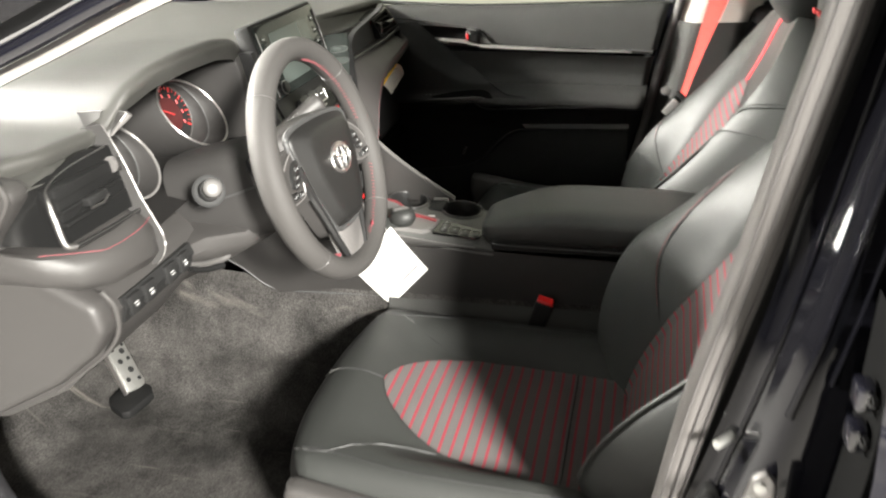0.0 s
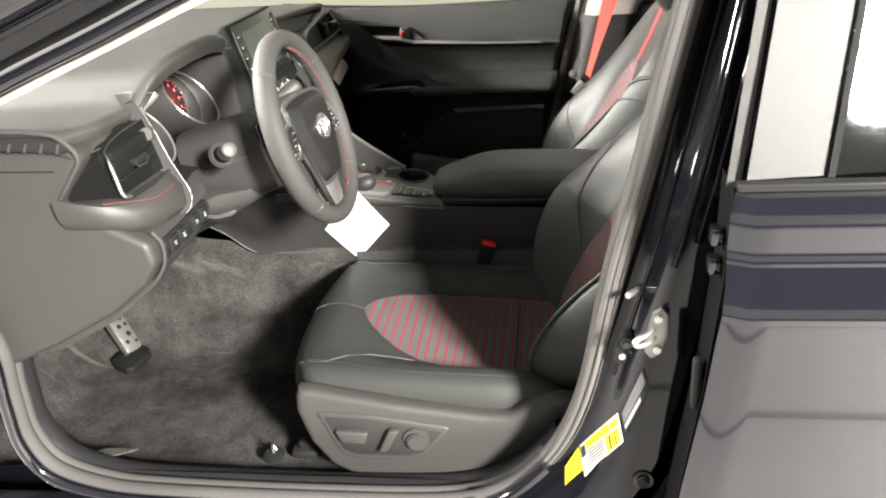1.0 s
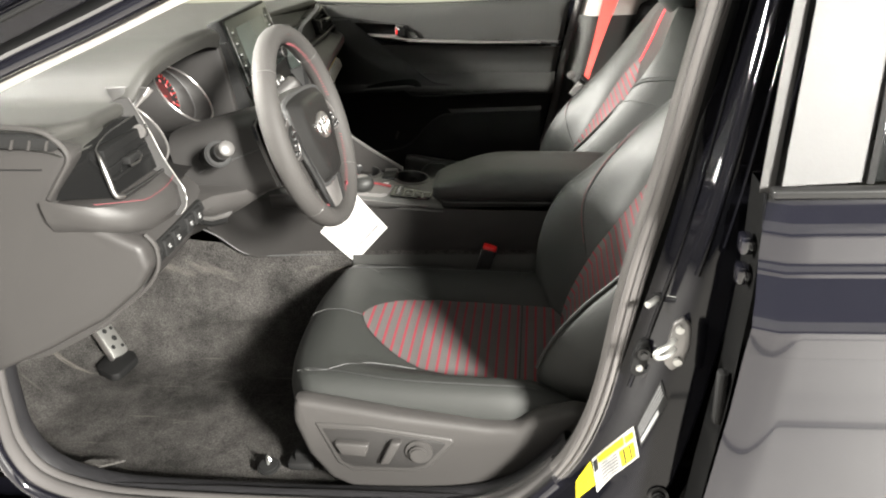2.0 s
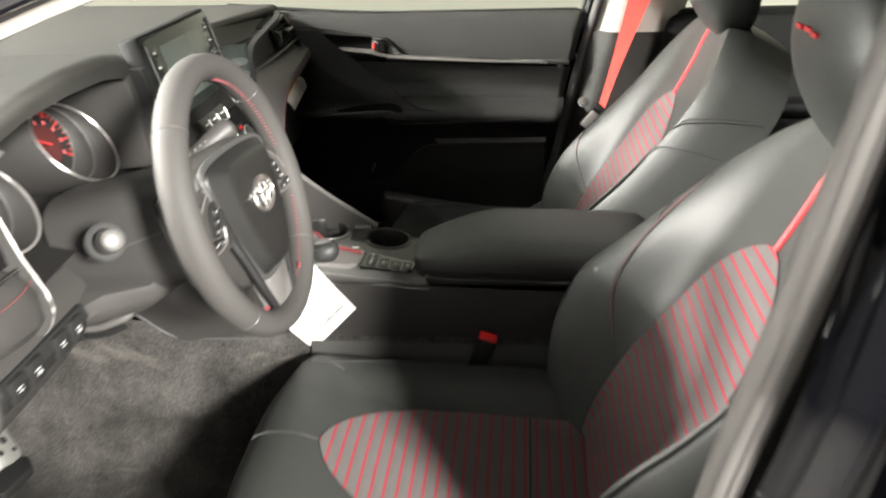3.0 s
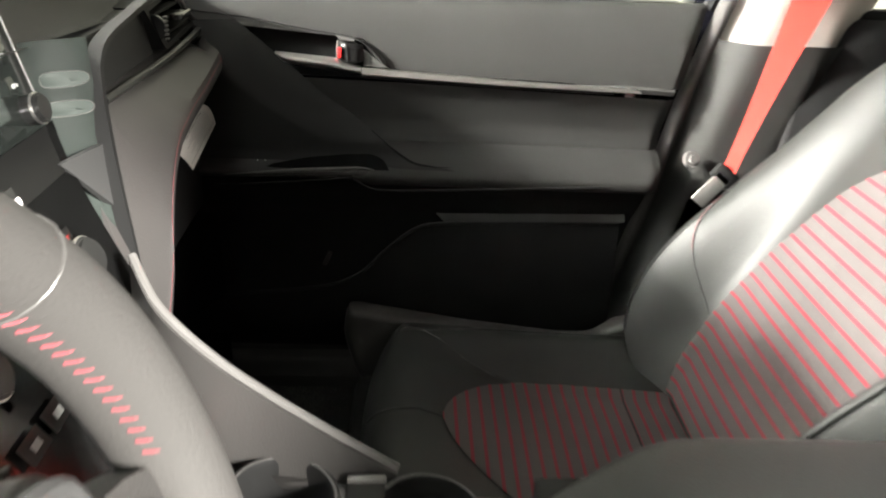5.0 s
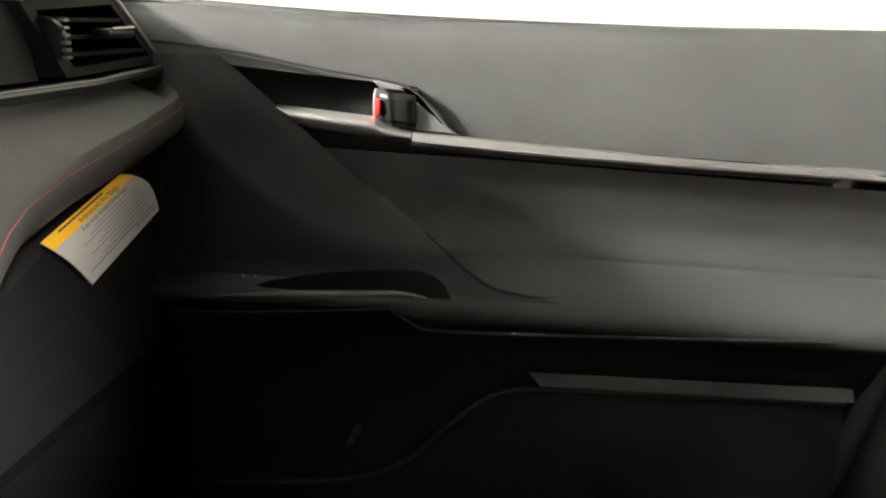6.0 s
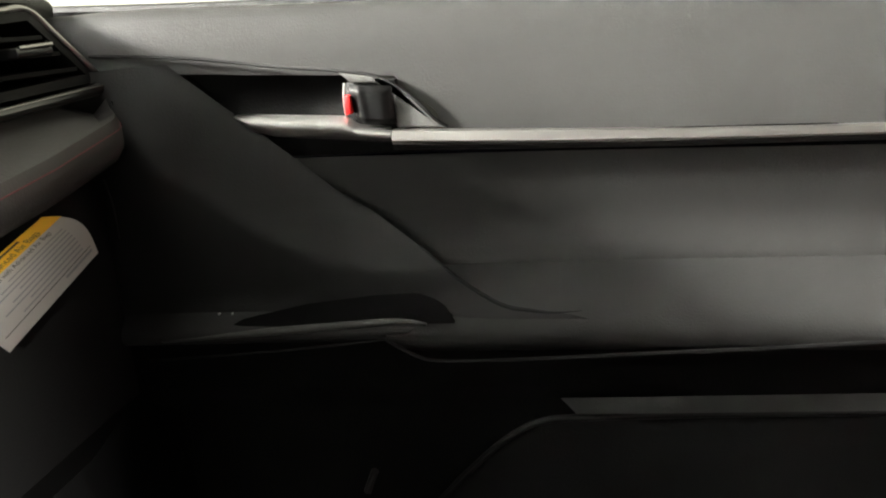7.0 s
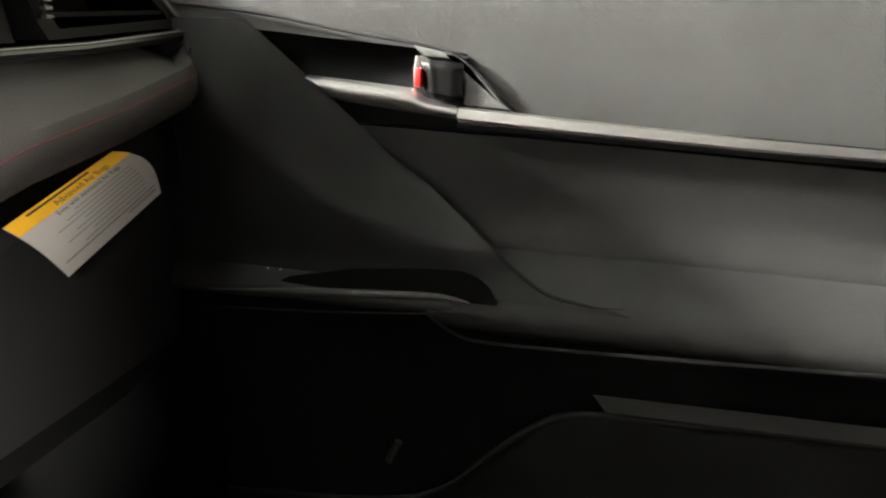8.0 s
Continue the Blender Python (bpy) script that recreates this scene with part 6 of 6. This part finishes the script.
# Dark column in place of the darkness left of the screen.
part("left_spine", loft([[p + Vector((0.004, 0.008, 0)), p + Vector((0.004, -0.006, 0)), p + Vector((-0.03, -0.008, 0)), p + Vector((-0.03, 0.010, 0))] for p in smooth_line([(-0.475, -0.075, 0.985), (-0.455, -0.082, 0.92), (-0.44, -0.085, 0.86), (-0.41, -0.088, 0.78), (-0.37, -0.09, 0.70), (-0.33, -0.092, 0.66)], 6)]), DARKPL, stack)

# Thin black slab laid on as the shade of a recess.
part("pocket_shade", loft([[(-0.4330, 0.215, 0.857), (-0.4188, 0.290, 0.853), (-0.4165, 0.299, 0.775)], [(-0.4370, 0.215, 0.857), (-0.4260, 0.290, 0.853), (-0.4250, 0.299, 0.775)]]), INK, stack, "thin black slab standing in for a shaded recess by the heater panel")

# ---- passenger side of the dashboard ----
pdash = thing("passenger_dash", "padded grey passenger dash panel with red seam", "dashboard panel", (-0.45, 0.45, 0.6))


def lower_edge(y):
    return ramp(y, [0.27, 0.30, 0.32, 0.335, 0.345, 0.365, 0.39, 0.41, 0.46, 0.55, 0.65, 0.675], [0.56, 0.61, 0.66, 0.70, 0.735, 0.770, 0.794, 0.805, 0.816, 0.827, 0.844, 0.855])


def pad_section(y):
    zl = lower_edge(y)
    zt = ramp(y, [0.27, 0.32, 0.40, 0.66], [0.868, 0.874, 0.878, 0.882])
    b = -0.035 * ease((y - 0.62) / 0.06) - 0.012 * ease((0.34 - y) / 0.07)
    m = zl * 0.45 + zt * 0.55
    return [(-0.50, zt), (-0.450 + b, zt), (-0.436 + b, zt - 0.006), (-0.404 + b, m), (-0.390 + b, zl + 0.026), (-0.3865 + b, zl + 0.017), (-0.387 + b, zl + 0.006), (-0.394 + b, zl - 0.003), (-0.410 + b, zl - 0.008), (-0.50, zl - 0.008)]


part("pad", loft_y([(y, pad_section(y)) for y in [0.275 + 0.405 * i / 30 for i in range(31)]]), PADPL, pdash, "padded grey roll")
part("red_seam", tube([(-0.3872 - 0.035 * ease((y - 0.62) / 0.06) - 0.012 * ease((0.34 - y) / 0.07), y, lower_edge(y) + 0.019) for y in [0.28 + 0.37 * i / 40 for i in range(41)]], 0.0004, 5), REDTHREAD, pdash, "red stitching")
part("dark_inlay", loft_y([(y, [(-0.50, 0.935), (-0.452, 0.935), (-0.442, 0.885), (-0.50, 0.885)]) for y in (0.292, 0.40, 0.52)]), DARKPL, pdash, "dark grey inlay")
part("top_fold", surface(lambda u, v: (lambda y: (-0.535 + 0.075 * u, y, ramp(y, [0.17, 0.66], [0.985, 0.958]) - 0.035 * ease(u * 1.1) ** 2))(0.17 + 0.50 * v), 10, 20, -0.012), PLASTIC, pdash)
VENTO = ((0.512, 0.937, -0.444), (0.642, 0.943, -0.448), (0.686, 0.890, -0.433), (0.535, 0.886, -0.430))
VENTI = ((0.528, 0.931, -0.4435), (0.636, 0.937, -0.4475), (0.668, 0.896, -0.4335), (0.546, 0.892, -0.4305))
pv = part("passenger_vent", loft([[(-0.53, y, z) for y, z, x in VENTO], [(x, y, z) for y, z, x in VENTO], [(x, y, z) for y, z, x in VENTI], [(-0.50, y, z) for y, z, x in VENTI]]), BLACKPL, pdash, "black side vent")
part("vent_cavity", box(-0.506, -0.498, 0.53, 0.665, 0.893, 0.936, 0.001), INK, pv)
part("vent_frame", tube(smooth_line([(-0.4445, 0.515, 0.939), (-0.447, 0.60, 0.943), (-0.449, 0.640, 0.944), (-0.442, 0.658, 0.924), (-0.434, 0.682, 0.896), (-0.430, 0.686, 0.889), (-0.427, 0.66, 0.885)], 6), 0.0024, 8), VENTCHROME, pv, "satin chrome vent frame")
part("vent_sill", tube([(-0.427, 0.672, 0.884), (-0.426, 0.56, 0.880), (-0.428, 0.45, 0.8795), (-0.432, 0.33, 0.880)], 0.0042, 8), DARKGLOSS, pv)
part("sill_line", tube([(-0.4235, 0.672, 0.887), (-0.4225, 0.56, 0.883), (-0.4245, 0.45, 0.8825)], 0.0006, 6), VENTCHROME, pv)
for i in range(3):
    z = 0.901 + 0.012 * i
    part("louvre", box(-0.478, -0.434 - 0.004 * i, 0.540 - 0.004 * i, 0.660 - 0.010 * i, z - 0.0014, z + 0.0014, 0), BLACKPL, pv)
part("vent_tab", box(-0.438, -0.422, 0.585, 0.622, 0.912, 0.919, 0.002), DARKGLOSS, pv)
part("tab_chrome", tube([(-0.4225, 0.588, 0.9185), (-0.4215, 0.62, 0.9195)], 0.0016, 6), VENTCHROME, pv)
part("thumb_wheel", disc((-0.442, 0.532, 0.912), (0, 1, 0.1), 0.016, 0.006, 20, 0.001), DARKGLOSS, pv)
for i in range(6):
    part("wheel_rib", box(-0.4285, -0.4245, 0.529, 0.535, 0.899 + 0.005 * i, 0.901 + 0.005 * i, 0.0), VENTCHROME, pv)
part("dash_cheek", surface(lambda u, v: (-0.50 + 0.085 * math.sin(math.pi * 0.5 * u), 0.664 + 0.020 * math.cos(math.pi * 0.5 * u), 0.80 + 0.075 * v), 12, 8, 0.006), PLASTIC, pdash)
# Glove box and kick panel: deep shade of the footwell put into black plastic.
box_ = thing("glovebox", "closed glove box below the dash, its deep shade painted in as black", "glove box", (-0.5, 0.42, 0.6))
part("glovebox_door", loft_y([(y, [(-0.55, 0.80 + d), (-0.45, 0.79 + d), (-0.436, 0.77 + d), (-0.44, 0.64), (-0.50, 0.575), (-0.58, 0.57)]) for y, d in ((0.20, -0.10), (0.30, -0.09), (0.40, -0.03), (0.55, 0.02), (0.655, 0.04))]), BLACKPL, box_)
part("glovebox_line", tube(smooth_line([(-0.423, 0.645, 0.82), (-0.424, 0.651, 0.80), (-0.427, 0.654, 0.772)], 5), 0.0008, 6), DARKPL, box_)
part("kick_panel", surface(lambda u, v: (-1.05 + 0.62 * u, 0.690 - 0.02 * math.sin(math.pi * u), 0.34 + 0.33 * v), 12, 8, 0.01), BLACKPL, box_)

# airbag tag hanging from the glove box
tag = thing("airbag_tag", "white paper tag with yellow warning band, hanging crooked", "tag", (-0.40, 0.5, 0.76))
TT, TL, TR, TB = Vector((-0.409, 0.553, 0.815)), Vector((-0.420, 0.466, 0.786)), Vector((-0.391, 0.575, 0.784)), Vector((-0.403, 0.492, 0.750))


def tag_face(u, v, off=0.0):
    """u along the yellow band, v away from it; the free side is rounded and curls a little."""
    p = TT.lerp(TL, u).lerp(TR.lerp(TB, u), v)
    bulge = 0.006 * math.sin(math.pi * u) * ease(v * 1.2)
    return p + Vector((0.55, -0.35, 0.75)).normalized() * (off + 0.004 * math.sin(math.pi * v)) + (TR - TT).normalized() * 0.0 + Vector((0, 0.010 * (1 - u) * math.sin(math.pi * v), 0.004 * (1 - u) * math.sin(math.pi * v)))


part("paper", surface(lambda u, v: tag_face(u, v), 12, 12, 0.0006), TAGPAPER, tag, "white paper")
part("yellow_band", surface(lambda u, v: tag_face(u, 0.24 * v, 0.0008), 12, 3, 0.0003), YELLOW, tag, "yellow warning band")


def tag_words(text, u_start, v_base, size, material):
    """Words printed along the tag, from its low end up."""
    curve = bpy.data.curves.new("words", "FONT")
    curve.body, curve.size = text, size
    ob = bpy.data.objects.new("words", curve)
    me = bpy.data.meshes.new_from_object(ob)
    bpy.data.objects.remove(ob)
    bm = bmesh.new()
    bm.from_mesh(me)
    bpy.data.meshes.remove(me)
    for v in bm.verts:
        v.co = tag_face(u_start - v.co.x / 0.098, v_base - v.co.y / 0.047, 0.0022)
    return part("words", bm, material, tag, smooth=False)


part("heading_bar", surface(lambda u, v: tag_face(0.30 + 0.55 * u, 0.05 + 0.035 * v, 0.0016), 10, 1, 0.0003), INK, tag)
tag_words("Advanced Air Bags", 0.68, 0.215, 0.0062, INK)
tag_words("Even with Advanced Air Bags", 0.74, 0.345, 0.0046, INK)
for i in range(8):
    part("print_bar", surface(lambda u, v: tag_face(0.12 + (0.62 + 0.1 * (i % 3 - 1)) * u, 0.395 + 0.058 * i + 0.018 * v, 0.0013), 10, 1, 0.0003), GREYINK, tag)
part("print_bar", surface(lambda u, v: tag_face(0.05 + 0.9 * u, 0.86 + 0.010 * v, 0.0013), 10, 1, 0.0003), INK, tag)
part("print_bar", surface(lambda u, v: tag_face(0.05 + 0.3 * u, 0.90 + 0.03 * v, 0.0013), 10, 1, 0.0003), GREYINK, tag)

# ---- centre console ----
console = thing("centre_console", "grey plastic centre console with cup holders and switches", "console", (-0.1, 0, 0.28))
CONX = [-0.62, -0.50, -0.40, -0.30, -0.22, -0.14, -0.05, 0.10, 0.34]
CONZ = [0.62, 0.645, 0.652, 0.650, 0.640, 0.628, 0.618, 0.610, 0.605]


def con_top(x):
    return ramp(x, CONX, CONZ)


for s in (-1, 1):
    def tunnel(u, v):
        x = -1.0 + 1.36 * u
        return (x, s * (0.150 + 0.02 * ease((-0.45 - x) / 0.3) - 0.055 * v ** 1.4), 0.270 + (0.255 + 0.06 * ease((-0.5 - x) / 0.4)) * v)
    part("tunnel_carpet", surface(tunnel, 40, 12, 0.012), CARPET, console, "dark felt carpet on the tunnel")

    def flank(u, v):
        x = -0.66 + 1.02 * u
        z0, z1 = 0.496 + 0.09 * ease((-0.47 - x) / 0.13), con_top(x) - 0.012
        return (x, s * (0.101 + 0.028 * ease((-0.35 - x) / 0.25) - 0.012 * v ** 1.5), z0 + (z1 - z0) * v)
    part("side_panel", surface(flank, 60, 14, 0.010), PLASTIC, console, "smooth grey side panel")
part("lower_side", surface(lambda u, v: (-0.24 + 0.60 * u, -0.165 + 0.056 * v ** 1.2, 0.29 + 0.209 * v), 30, 8, -0.006), DOORPL, console, "dark grey lower side panel")
part("side_seam", tube(smooth_line([(-0.60, -0.130, 0.586), (-0.55, -0.126, 0.555), (-0.50, -0.118, 0.510), (-0.45, -0.109, 0.497), (-0.30, -0.102, 0.496), (-0.10, -0.102, 0.496)], 6), 0.002, 6), INK, console)


def top_fn(u, v):
    x = -0.50 + 0.475 * u
    y = -0.092 + 0.186 * v
    return Vector((x, y, con_top(x) - 0.02 * (abs(2 * v - 1)) ** 8))


# top deck with two round openings
deck_bm = bmesh.new()
CUPS = ((-0.235, 0.0545), (-0.118, 0.0525))
CUPR = 0.0405
nx, ny = 94, 40
grid = {}
for i in range(nx + 1):
    for j in range(ny + 1):
        p = top_fn(i / nx, j / ny)
        grid[i, j] = deck_bm.verts.new(p)
for i in range(nx):
    for j in range(ny):
        corners = (grid[i, j].co, grid[i + 1, j].co, grid[i + 1, j + 1].co, grid[i, j + 1].co)
        if any(math.hypot(c.x - cx, c.y - cy) < CUPR + 0.001 for cx, cy in CUPS for c in corners):
            continue
        deck_bm.faces.new((grid[i, j], grid[i + 1, j], grid[i + 1, j + 1], grid[i, j + 1]))
part("top_deck", deck_bm, DOORPL, console, "grey console top")
for cx, cy in CUPS:
    zt = con_top(cx)
    prof = [(CUPR + 0.0060, -0.002), (CUPR + 0.0050, 0.0008), (CUPR + 0.002, 0.0022), (CUPR - 0.0005, 0.0030), (CUPR - 0.002, -0.002), (CUPR - 0.0035, -0.03), (CUPR - 0.006, -0.07), (0.001, -0.072)]
    rings = [[(cx + r * math.cos(q), cy + r * math.sin(q), con_top(cx + r * math.cos(q)) + d) for q in [2 * math.pi * k / 40 for k in range(40)]] for r, d in prof]
    cup = part("cup_holder", loft(rings, cap=False), DARKGLOSS, console, "deep black cup holder")
    part("cup_ring", tube([(cx + (CUPR + 0.001) * math.cos(q), cy + (CUPR + 0.001) * math.sin(q), con_top(cx + CUPR * math.cos(q)) + 0.0020) for q in [2 * math.pi * k / 40 for k in range(40)]], 0.0017, 8, True), SATIN, cup, "satin ring")
    part("cup_clip", box(cx + 0.012, cx + 0.030, cy - 0.034, cy - 0.027, zt - 0.05, zt - 0.02, 0.003, m=None), DARKGLOSS, cup)
part("cup_bridge", box(-0.186, -0.154, 0.028, 0.076, 0.622, 0.6375, 0.004), DARKPL, console)
part("cup_bridge_edge", box(-0.186, -0.154, 0.075, 0.082, 0.628, 0.6405, 0.002), CHROMEDARK, console)
# gear lever
gate = part("shift_gate", loft([[(x, y, con_top(x) + d) for x, y in ((-0.31, -0.082), (-0.17, -0.078), (-0.156, -0.068), (-0.150, -0.045), (-0.149, -0.016), (-0.20, -0.006), (-0.228, 0.008), (-0.25, 0.030), (-0.28, 0.040), (-0.32, 0.02))] for d in (-0.004, 0.005)]), CHROMEDARK, console, "satin grey shift surround")
part("red_piping", loft([[p + Vector((0, 0.0032, 0)), p + Vector((0, -0.0032, -0.0006)), p + Vector((0, -0.0032, -0.004)), p + Vector((0, 0.0032, -0.004))] for p in smooth_line([(-0.275, 0.034, 0.652), (-0.248, 0.024, 0.651), (-0.228, 0.003, 0.649), (-0.202, -0.018, 0.6455), (-0.175, -0.025, 0.6425), (-0.152, -0.030, 0.639)], 5)]), REDPIPE, gate, "red trim line by the boot")
rings = []
for k in range(9):
    q = k / 8
    r = 0.034 - 0.020 * q ** 0.7
    c = Vector((-0.232 + 0.015 * q, -0.056 - 0.006 * q, 0.643 + 0.018 * q))
    rings.append([c + Vector((r * (1.1 + 0.04 * math.sin(5 * t + 3 * q)) * math.cos(t), r * (1 + 0.03 * math.sin(3 * t + 4 * q)) * math.sin(t), 0.0015 * math.sin(4 * t))) for t in [2 * math.pi * j / 40 for j in range(40)]])
part("boot", loft(rings), LEATHER, gate, "creased black leather boot")
knob = part("knob", loft([[(-0.213 + 0.006 * q + r * 1.18 * math.cos(t), -0.066 + r * math.sin(t), 0.640 + 0.036 * q) for t in [2 * math.pi * j / 28 for j in range(28)]] for q, r in ((0, 0.012), (0.10, 0.0185), (0.35, 0.0225), (0.62, 0.0220), (0.82, 0.0185), (0.95, 0.012), (1.0, 0.004))]), LIDSKIN, gate, "black leather gear knob")
part("knob_cap", loft([[(-0.212 + r * 1.25 * math.cos(t), -0.062 + r * math.sin(t), z) for t in [2 * math.pi * j / 24 for j in range(24)]] for z, r in ((0.668, 0.0150), (0.6735, 0.0135), (0.6765, 0.0085))]), CHROMEDARK, knob, "satin grey cap")
part("knob_button", tube([(-0.196, -0.055, 0.6745), (-0.188, -0.060, 0.6665)], 0.0042, 8), DARKGLOSS, knob)
# switch row beside the cup holders
part("switch_tray", loft([[(x, y, con_top(x) + d) for x, y in ((-0.148, -0.072), (-0.064, -0.070), (-0.056, -0.062), (-0.054, -0.040), (-0.060, -0.034), (-0.145, -0.014))] for d in (-0.006, 0.003)]), PIANO, console, "black switch row")
for x0, x1 in ((-0.139, -0.122), (-0.118, -0.100), (-0.097, -0.078), (-0.075, -0.058)):
    zc = con_top((x0 + x1) / 2)
    b = part("switch", box(x0, x1, -0.066, -0.042 + 0.012 * (x0 < -0.12) + 0.004 * (x0 < -0.1), zc, zc + 0.0048, 0.0015), DARKGLOSS, console)
    part("switch_mark", box((x0 + x1) / 2 - 0.003, (x0 + x1) / 2 + 0.003, -0.053, -0.049, zc + 0.0047, zc + 0.0052, 0), GREYINK, b)
for k in range(5):
    part("gate_letter", box(-0.1335, -0.1295, -0.062 + 0.009 * k, -0.058 + 0.009 * k, con_top(-0.13) + 0.0047, con_top(-0.13) + 0.0053, 0), GREYINK, console)
part("warning_dot", box(-0.176, -0.163, -0.004, 0.002, con_top(-0.17) + 0.0005, con_top(-0.17) + 0.0015, 0), SYMBOL, console)
def blade(u, v):
    x = -0.42 + 0.362 * u
    h = 0.036 * (1 - u ** 2.2) + 0.001
    return (x, -0.0935 - 0.010 * math.sin(math.pi * min(1, 0.15 + 0.8 * v)), con_top(x) - 0.003 - h * v)


part("satin_edge", surface(blade, 40, 10, 0.004), SATIN, console, "satin grey edge trim")
part("edge_highlight", tube([Vector(blade(i / 24, 0.08)) + Vector((0, -0.002, 0.001)) for i in range(25)], [0.0026 - 0.002 * i / 24 for i in range(25)], 8), CHROMEDARK, console)
# grab wing on the far side, rising to the dash
wing = smooth_line([(-0.145, 0.100, 0.633), (-0.20, 0.104, 0.668), (-0.25, 0.108, 0.702), (-0.295, 0.115, 0.735), (-0.34, 0.14, 0.765), (-0.37, 0.18, 0.79)], 6)
part("far_wing", loft([[p + Vector((0, 0.004, 0)), p + Vector((0, -0.012, 0.0)), Vector((p.x - 0.01, p.y - 0.016, 0.62)), Vector((p.x, p.y + 0.004, 0.62))] for p in wing]), PLASTIC, console, "grey brace rising to the dash")
part("wing_edge", tube([p + Vector((0, -0.004, 0.001)) for p in wing], 0.0042, 8), CHROMEDARK, console)
# armrest lid
lid = thing("armrest_lid", "padded black leather armrest lid on the console", "armrest", (0.1, 0, 0.61))
rings = []
for x, k, hw in ((-0.050, 0.08, 0.080), (-0.046, 0.20, 0.090), (-0.036, 0.32, 0.098), (-0.018, 0.44, 0.103), (0.0, 0.54, 0.105), (0.025, 0.68, 0.107), (0.055, 0.82, 0.108), (0.085, 0.91, 0.108), (0.12, 0.96, 0.108), (0.20, 0.97, 0.108), (0.30, 0.95, 0.106), (0.345, 0.88, 0.10), (0.36, 0.66, 0.09)):
    h = 0.066 * k
    ring = []
    for t in [2 * math.pi * j / 36 for j in range(36)]:
        c, s = math.cos(t), math.sin(t)
        y = 0.89 * hw * math.copysign(abs(c) ** 0.42, c)
        z = 0.648 + (h * 0.60 if s > 0 else 0.032) * math.copysign(abs(s) ** 0.55, s)
        if y > 0:
            y *= ramp(x, [-0.05, -0.02, 0.01, 0.045, 0.085], [0.25, 0.45, 0.66, 0.88, 1.0])
        ring.append((x, y, z - 0.018 * max(0, x)))
    rings.append(ring)
part("pad", loft(rings), LIDSKIN, lid, "soft black leather pad")
part("pad_seam", tube(smooth_line([(-0.050, -0.055, 0.632), (-0.036, -0.086, 0.624), (0.0, -0.0965, 0.622), (0.12, -0.0985, 0.620), (0.32, -0.097, 0.616)], 5), 0.0018, 6), SEAM, lid)
part("lid_base", box(-0.03, 0.345, -0.090, 0.090, 0.605, 0.632, 0.006), DARKPL, lid)
# paper card on a thread from the gear lever
card = thing("paper_card", "white paper card tied to the gear lever by thread", "paper card", (-0.2, -0.13, 0.56))
CT, CR, CB, CL = Vector((-0.222, -0.106, 0.655)), Vector((-0.153, -0.106, 0.566)), Vector((-0.238, -0.106, 0.478)), Vector((-0.312, -0.106, 0.556))


def card_face(u, v, off=0.0):
    p = CT.lerp(CR, u).lerp(CL.lerp(CB, u), v)
    return p + Vector((0, -1, 0.25)).normalized() * (off + 0.003 * math.sin(math.pi * u))


part("card", surface(lambda u, v: card_face(u, v), 8, 8, 0.0007), WHITE, card)
for k in range(4):
    part("print_bar", surface(lambda u, v: card_face(0.80 + 0.035 * v, 0.10 + 0.2 * k + 0.19 * u, 0.0022), 4, 1, 0.0003), GREYINK, card)
for u0, v0 in ((0.45, 0.25), (0.42, 0.42)):
    part("print_mark", surface(lambda u, v: card_face(u0 + 0.05 * u, v0 + 0.03 * v, 0.0022), 2, 1, 0.0003), GREYINK, card)
part("thread", tube(smooth_line([(-0.245, -0.075, 0.67), (-0.235, -0.10, 0.645), CT + Vector((0.006, -0.002, -0.01))], 5), 0.0006, 5), WHITE, card)

# ---- pedal and bolt on the driver's floor ----
pedal = thing("accelerator_pedal", "drilled bright metal accelerator pedal on a black base", "pedal", (-0.78, -0.29, 0.30))
foot, head = Vector((-0.800, -0.230, 0.290)), Vector((-0.866, -0.192, 0.378))
pz = (head - foot).normalized()
py = Vector((0.03, 1, 0)).cross(pz).cross(pz).normalized() * -1
px_ = py.cross(pz)
PM = Matrix.Translation((foot + head) / 2) @ Matrix((px_, py, pz)).transposed().to_4x4()
part("plate", box(-0.004, 0.004, -0.025, 0.025, -0.056, 0.056, 0.003, m=PM), STEEL, pedal, "bright metal plate")
for (y, z, r) in ((-0.013, 0.044, 0.0045), (0.008, 0.036, 0.0065), (0.014, 0.016, 0.0045), (-0.008, 0.014, 0.0060), (0.006, -0.010, 0.0070), (0.015, -0.034, 0.0045), (-0.012, -0.030, 0.0055), (0.016, 0.05, 0.004)):
    part("rubber_stud", disc(PM @ Vector((0.0045, y, z)), PM.to_3x3() @ Vector((1, 0, 0)), r, 0.004, 16, 0.001), DARKPL, pedal)
part("plate_edge", box(-0.012, 0.0035, -0.029, -0.0245, -0.058, 0.057, 0.002, m=PM), CHROME, pedal)
part("arm", box(-0.022, -0.005, -0.016, 0.016, -0.058, 0.045, 0.004, m=PM), BLACKPL, pedal)
part("base", slab([(-0.845, -0.270), (-0.832, -0.288), (-0.785, -0.312), (-0.770, -0.305), (-0.758, -0.235), (-0.785, -0.205), (-0.84, -0.20)], "z", 0.272, 0.293, 0.004, 2), BLACKPL, pedal, "black hinge base")
bolt = thing("carpet_clip", "black round mat clip with a bright hook in the carpet", "mat clip", (-0.33, -0.60, 0.29))
part("clip_base", disc((-0.318, -0.600, 0.297), (0, -0.1, 1), 0.021, 0.012, 22, 0.004), DARKPL, bolt)
part("hook", tube(smooth_line([(-0.318, -0.600, 0.302), (-0.318, -0.600, 0.318), (-0.314, -0.604, 0.323), (-0.309, -0.607, 0.316)], 4), 0.0028, 8), STEEL, bolt)
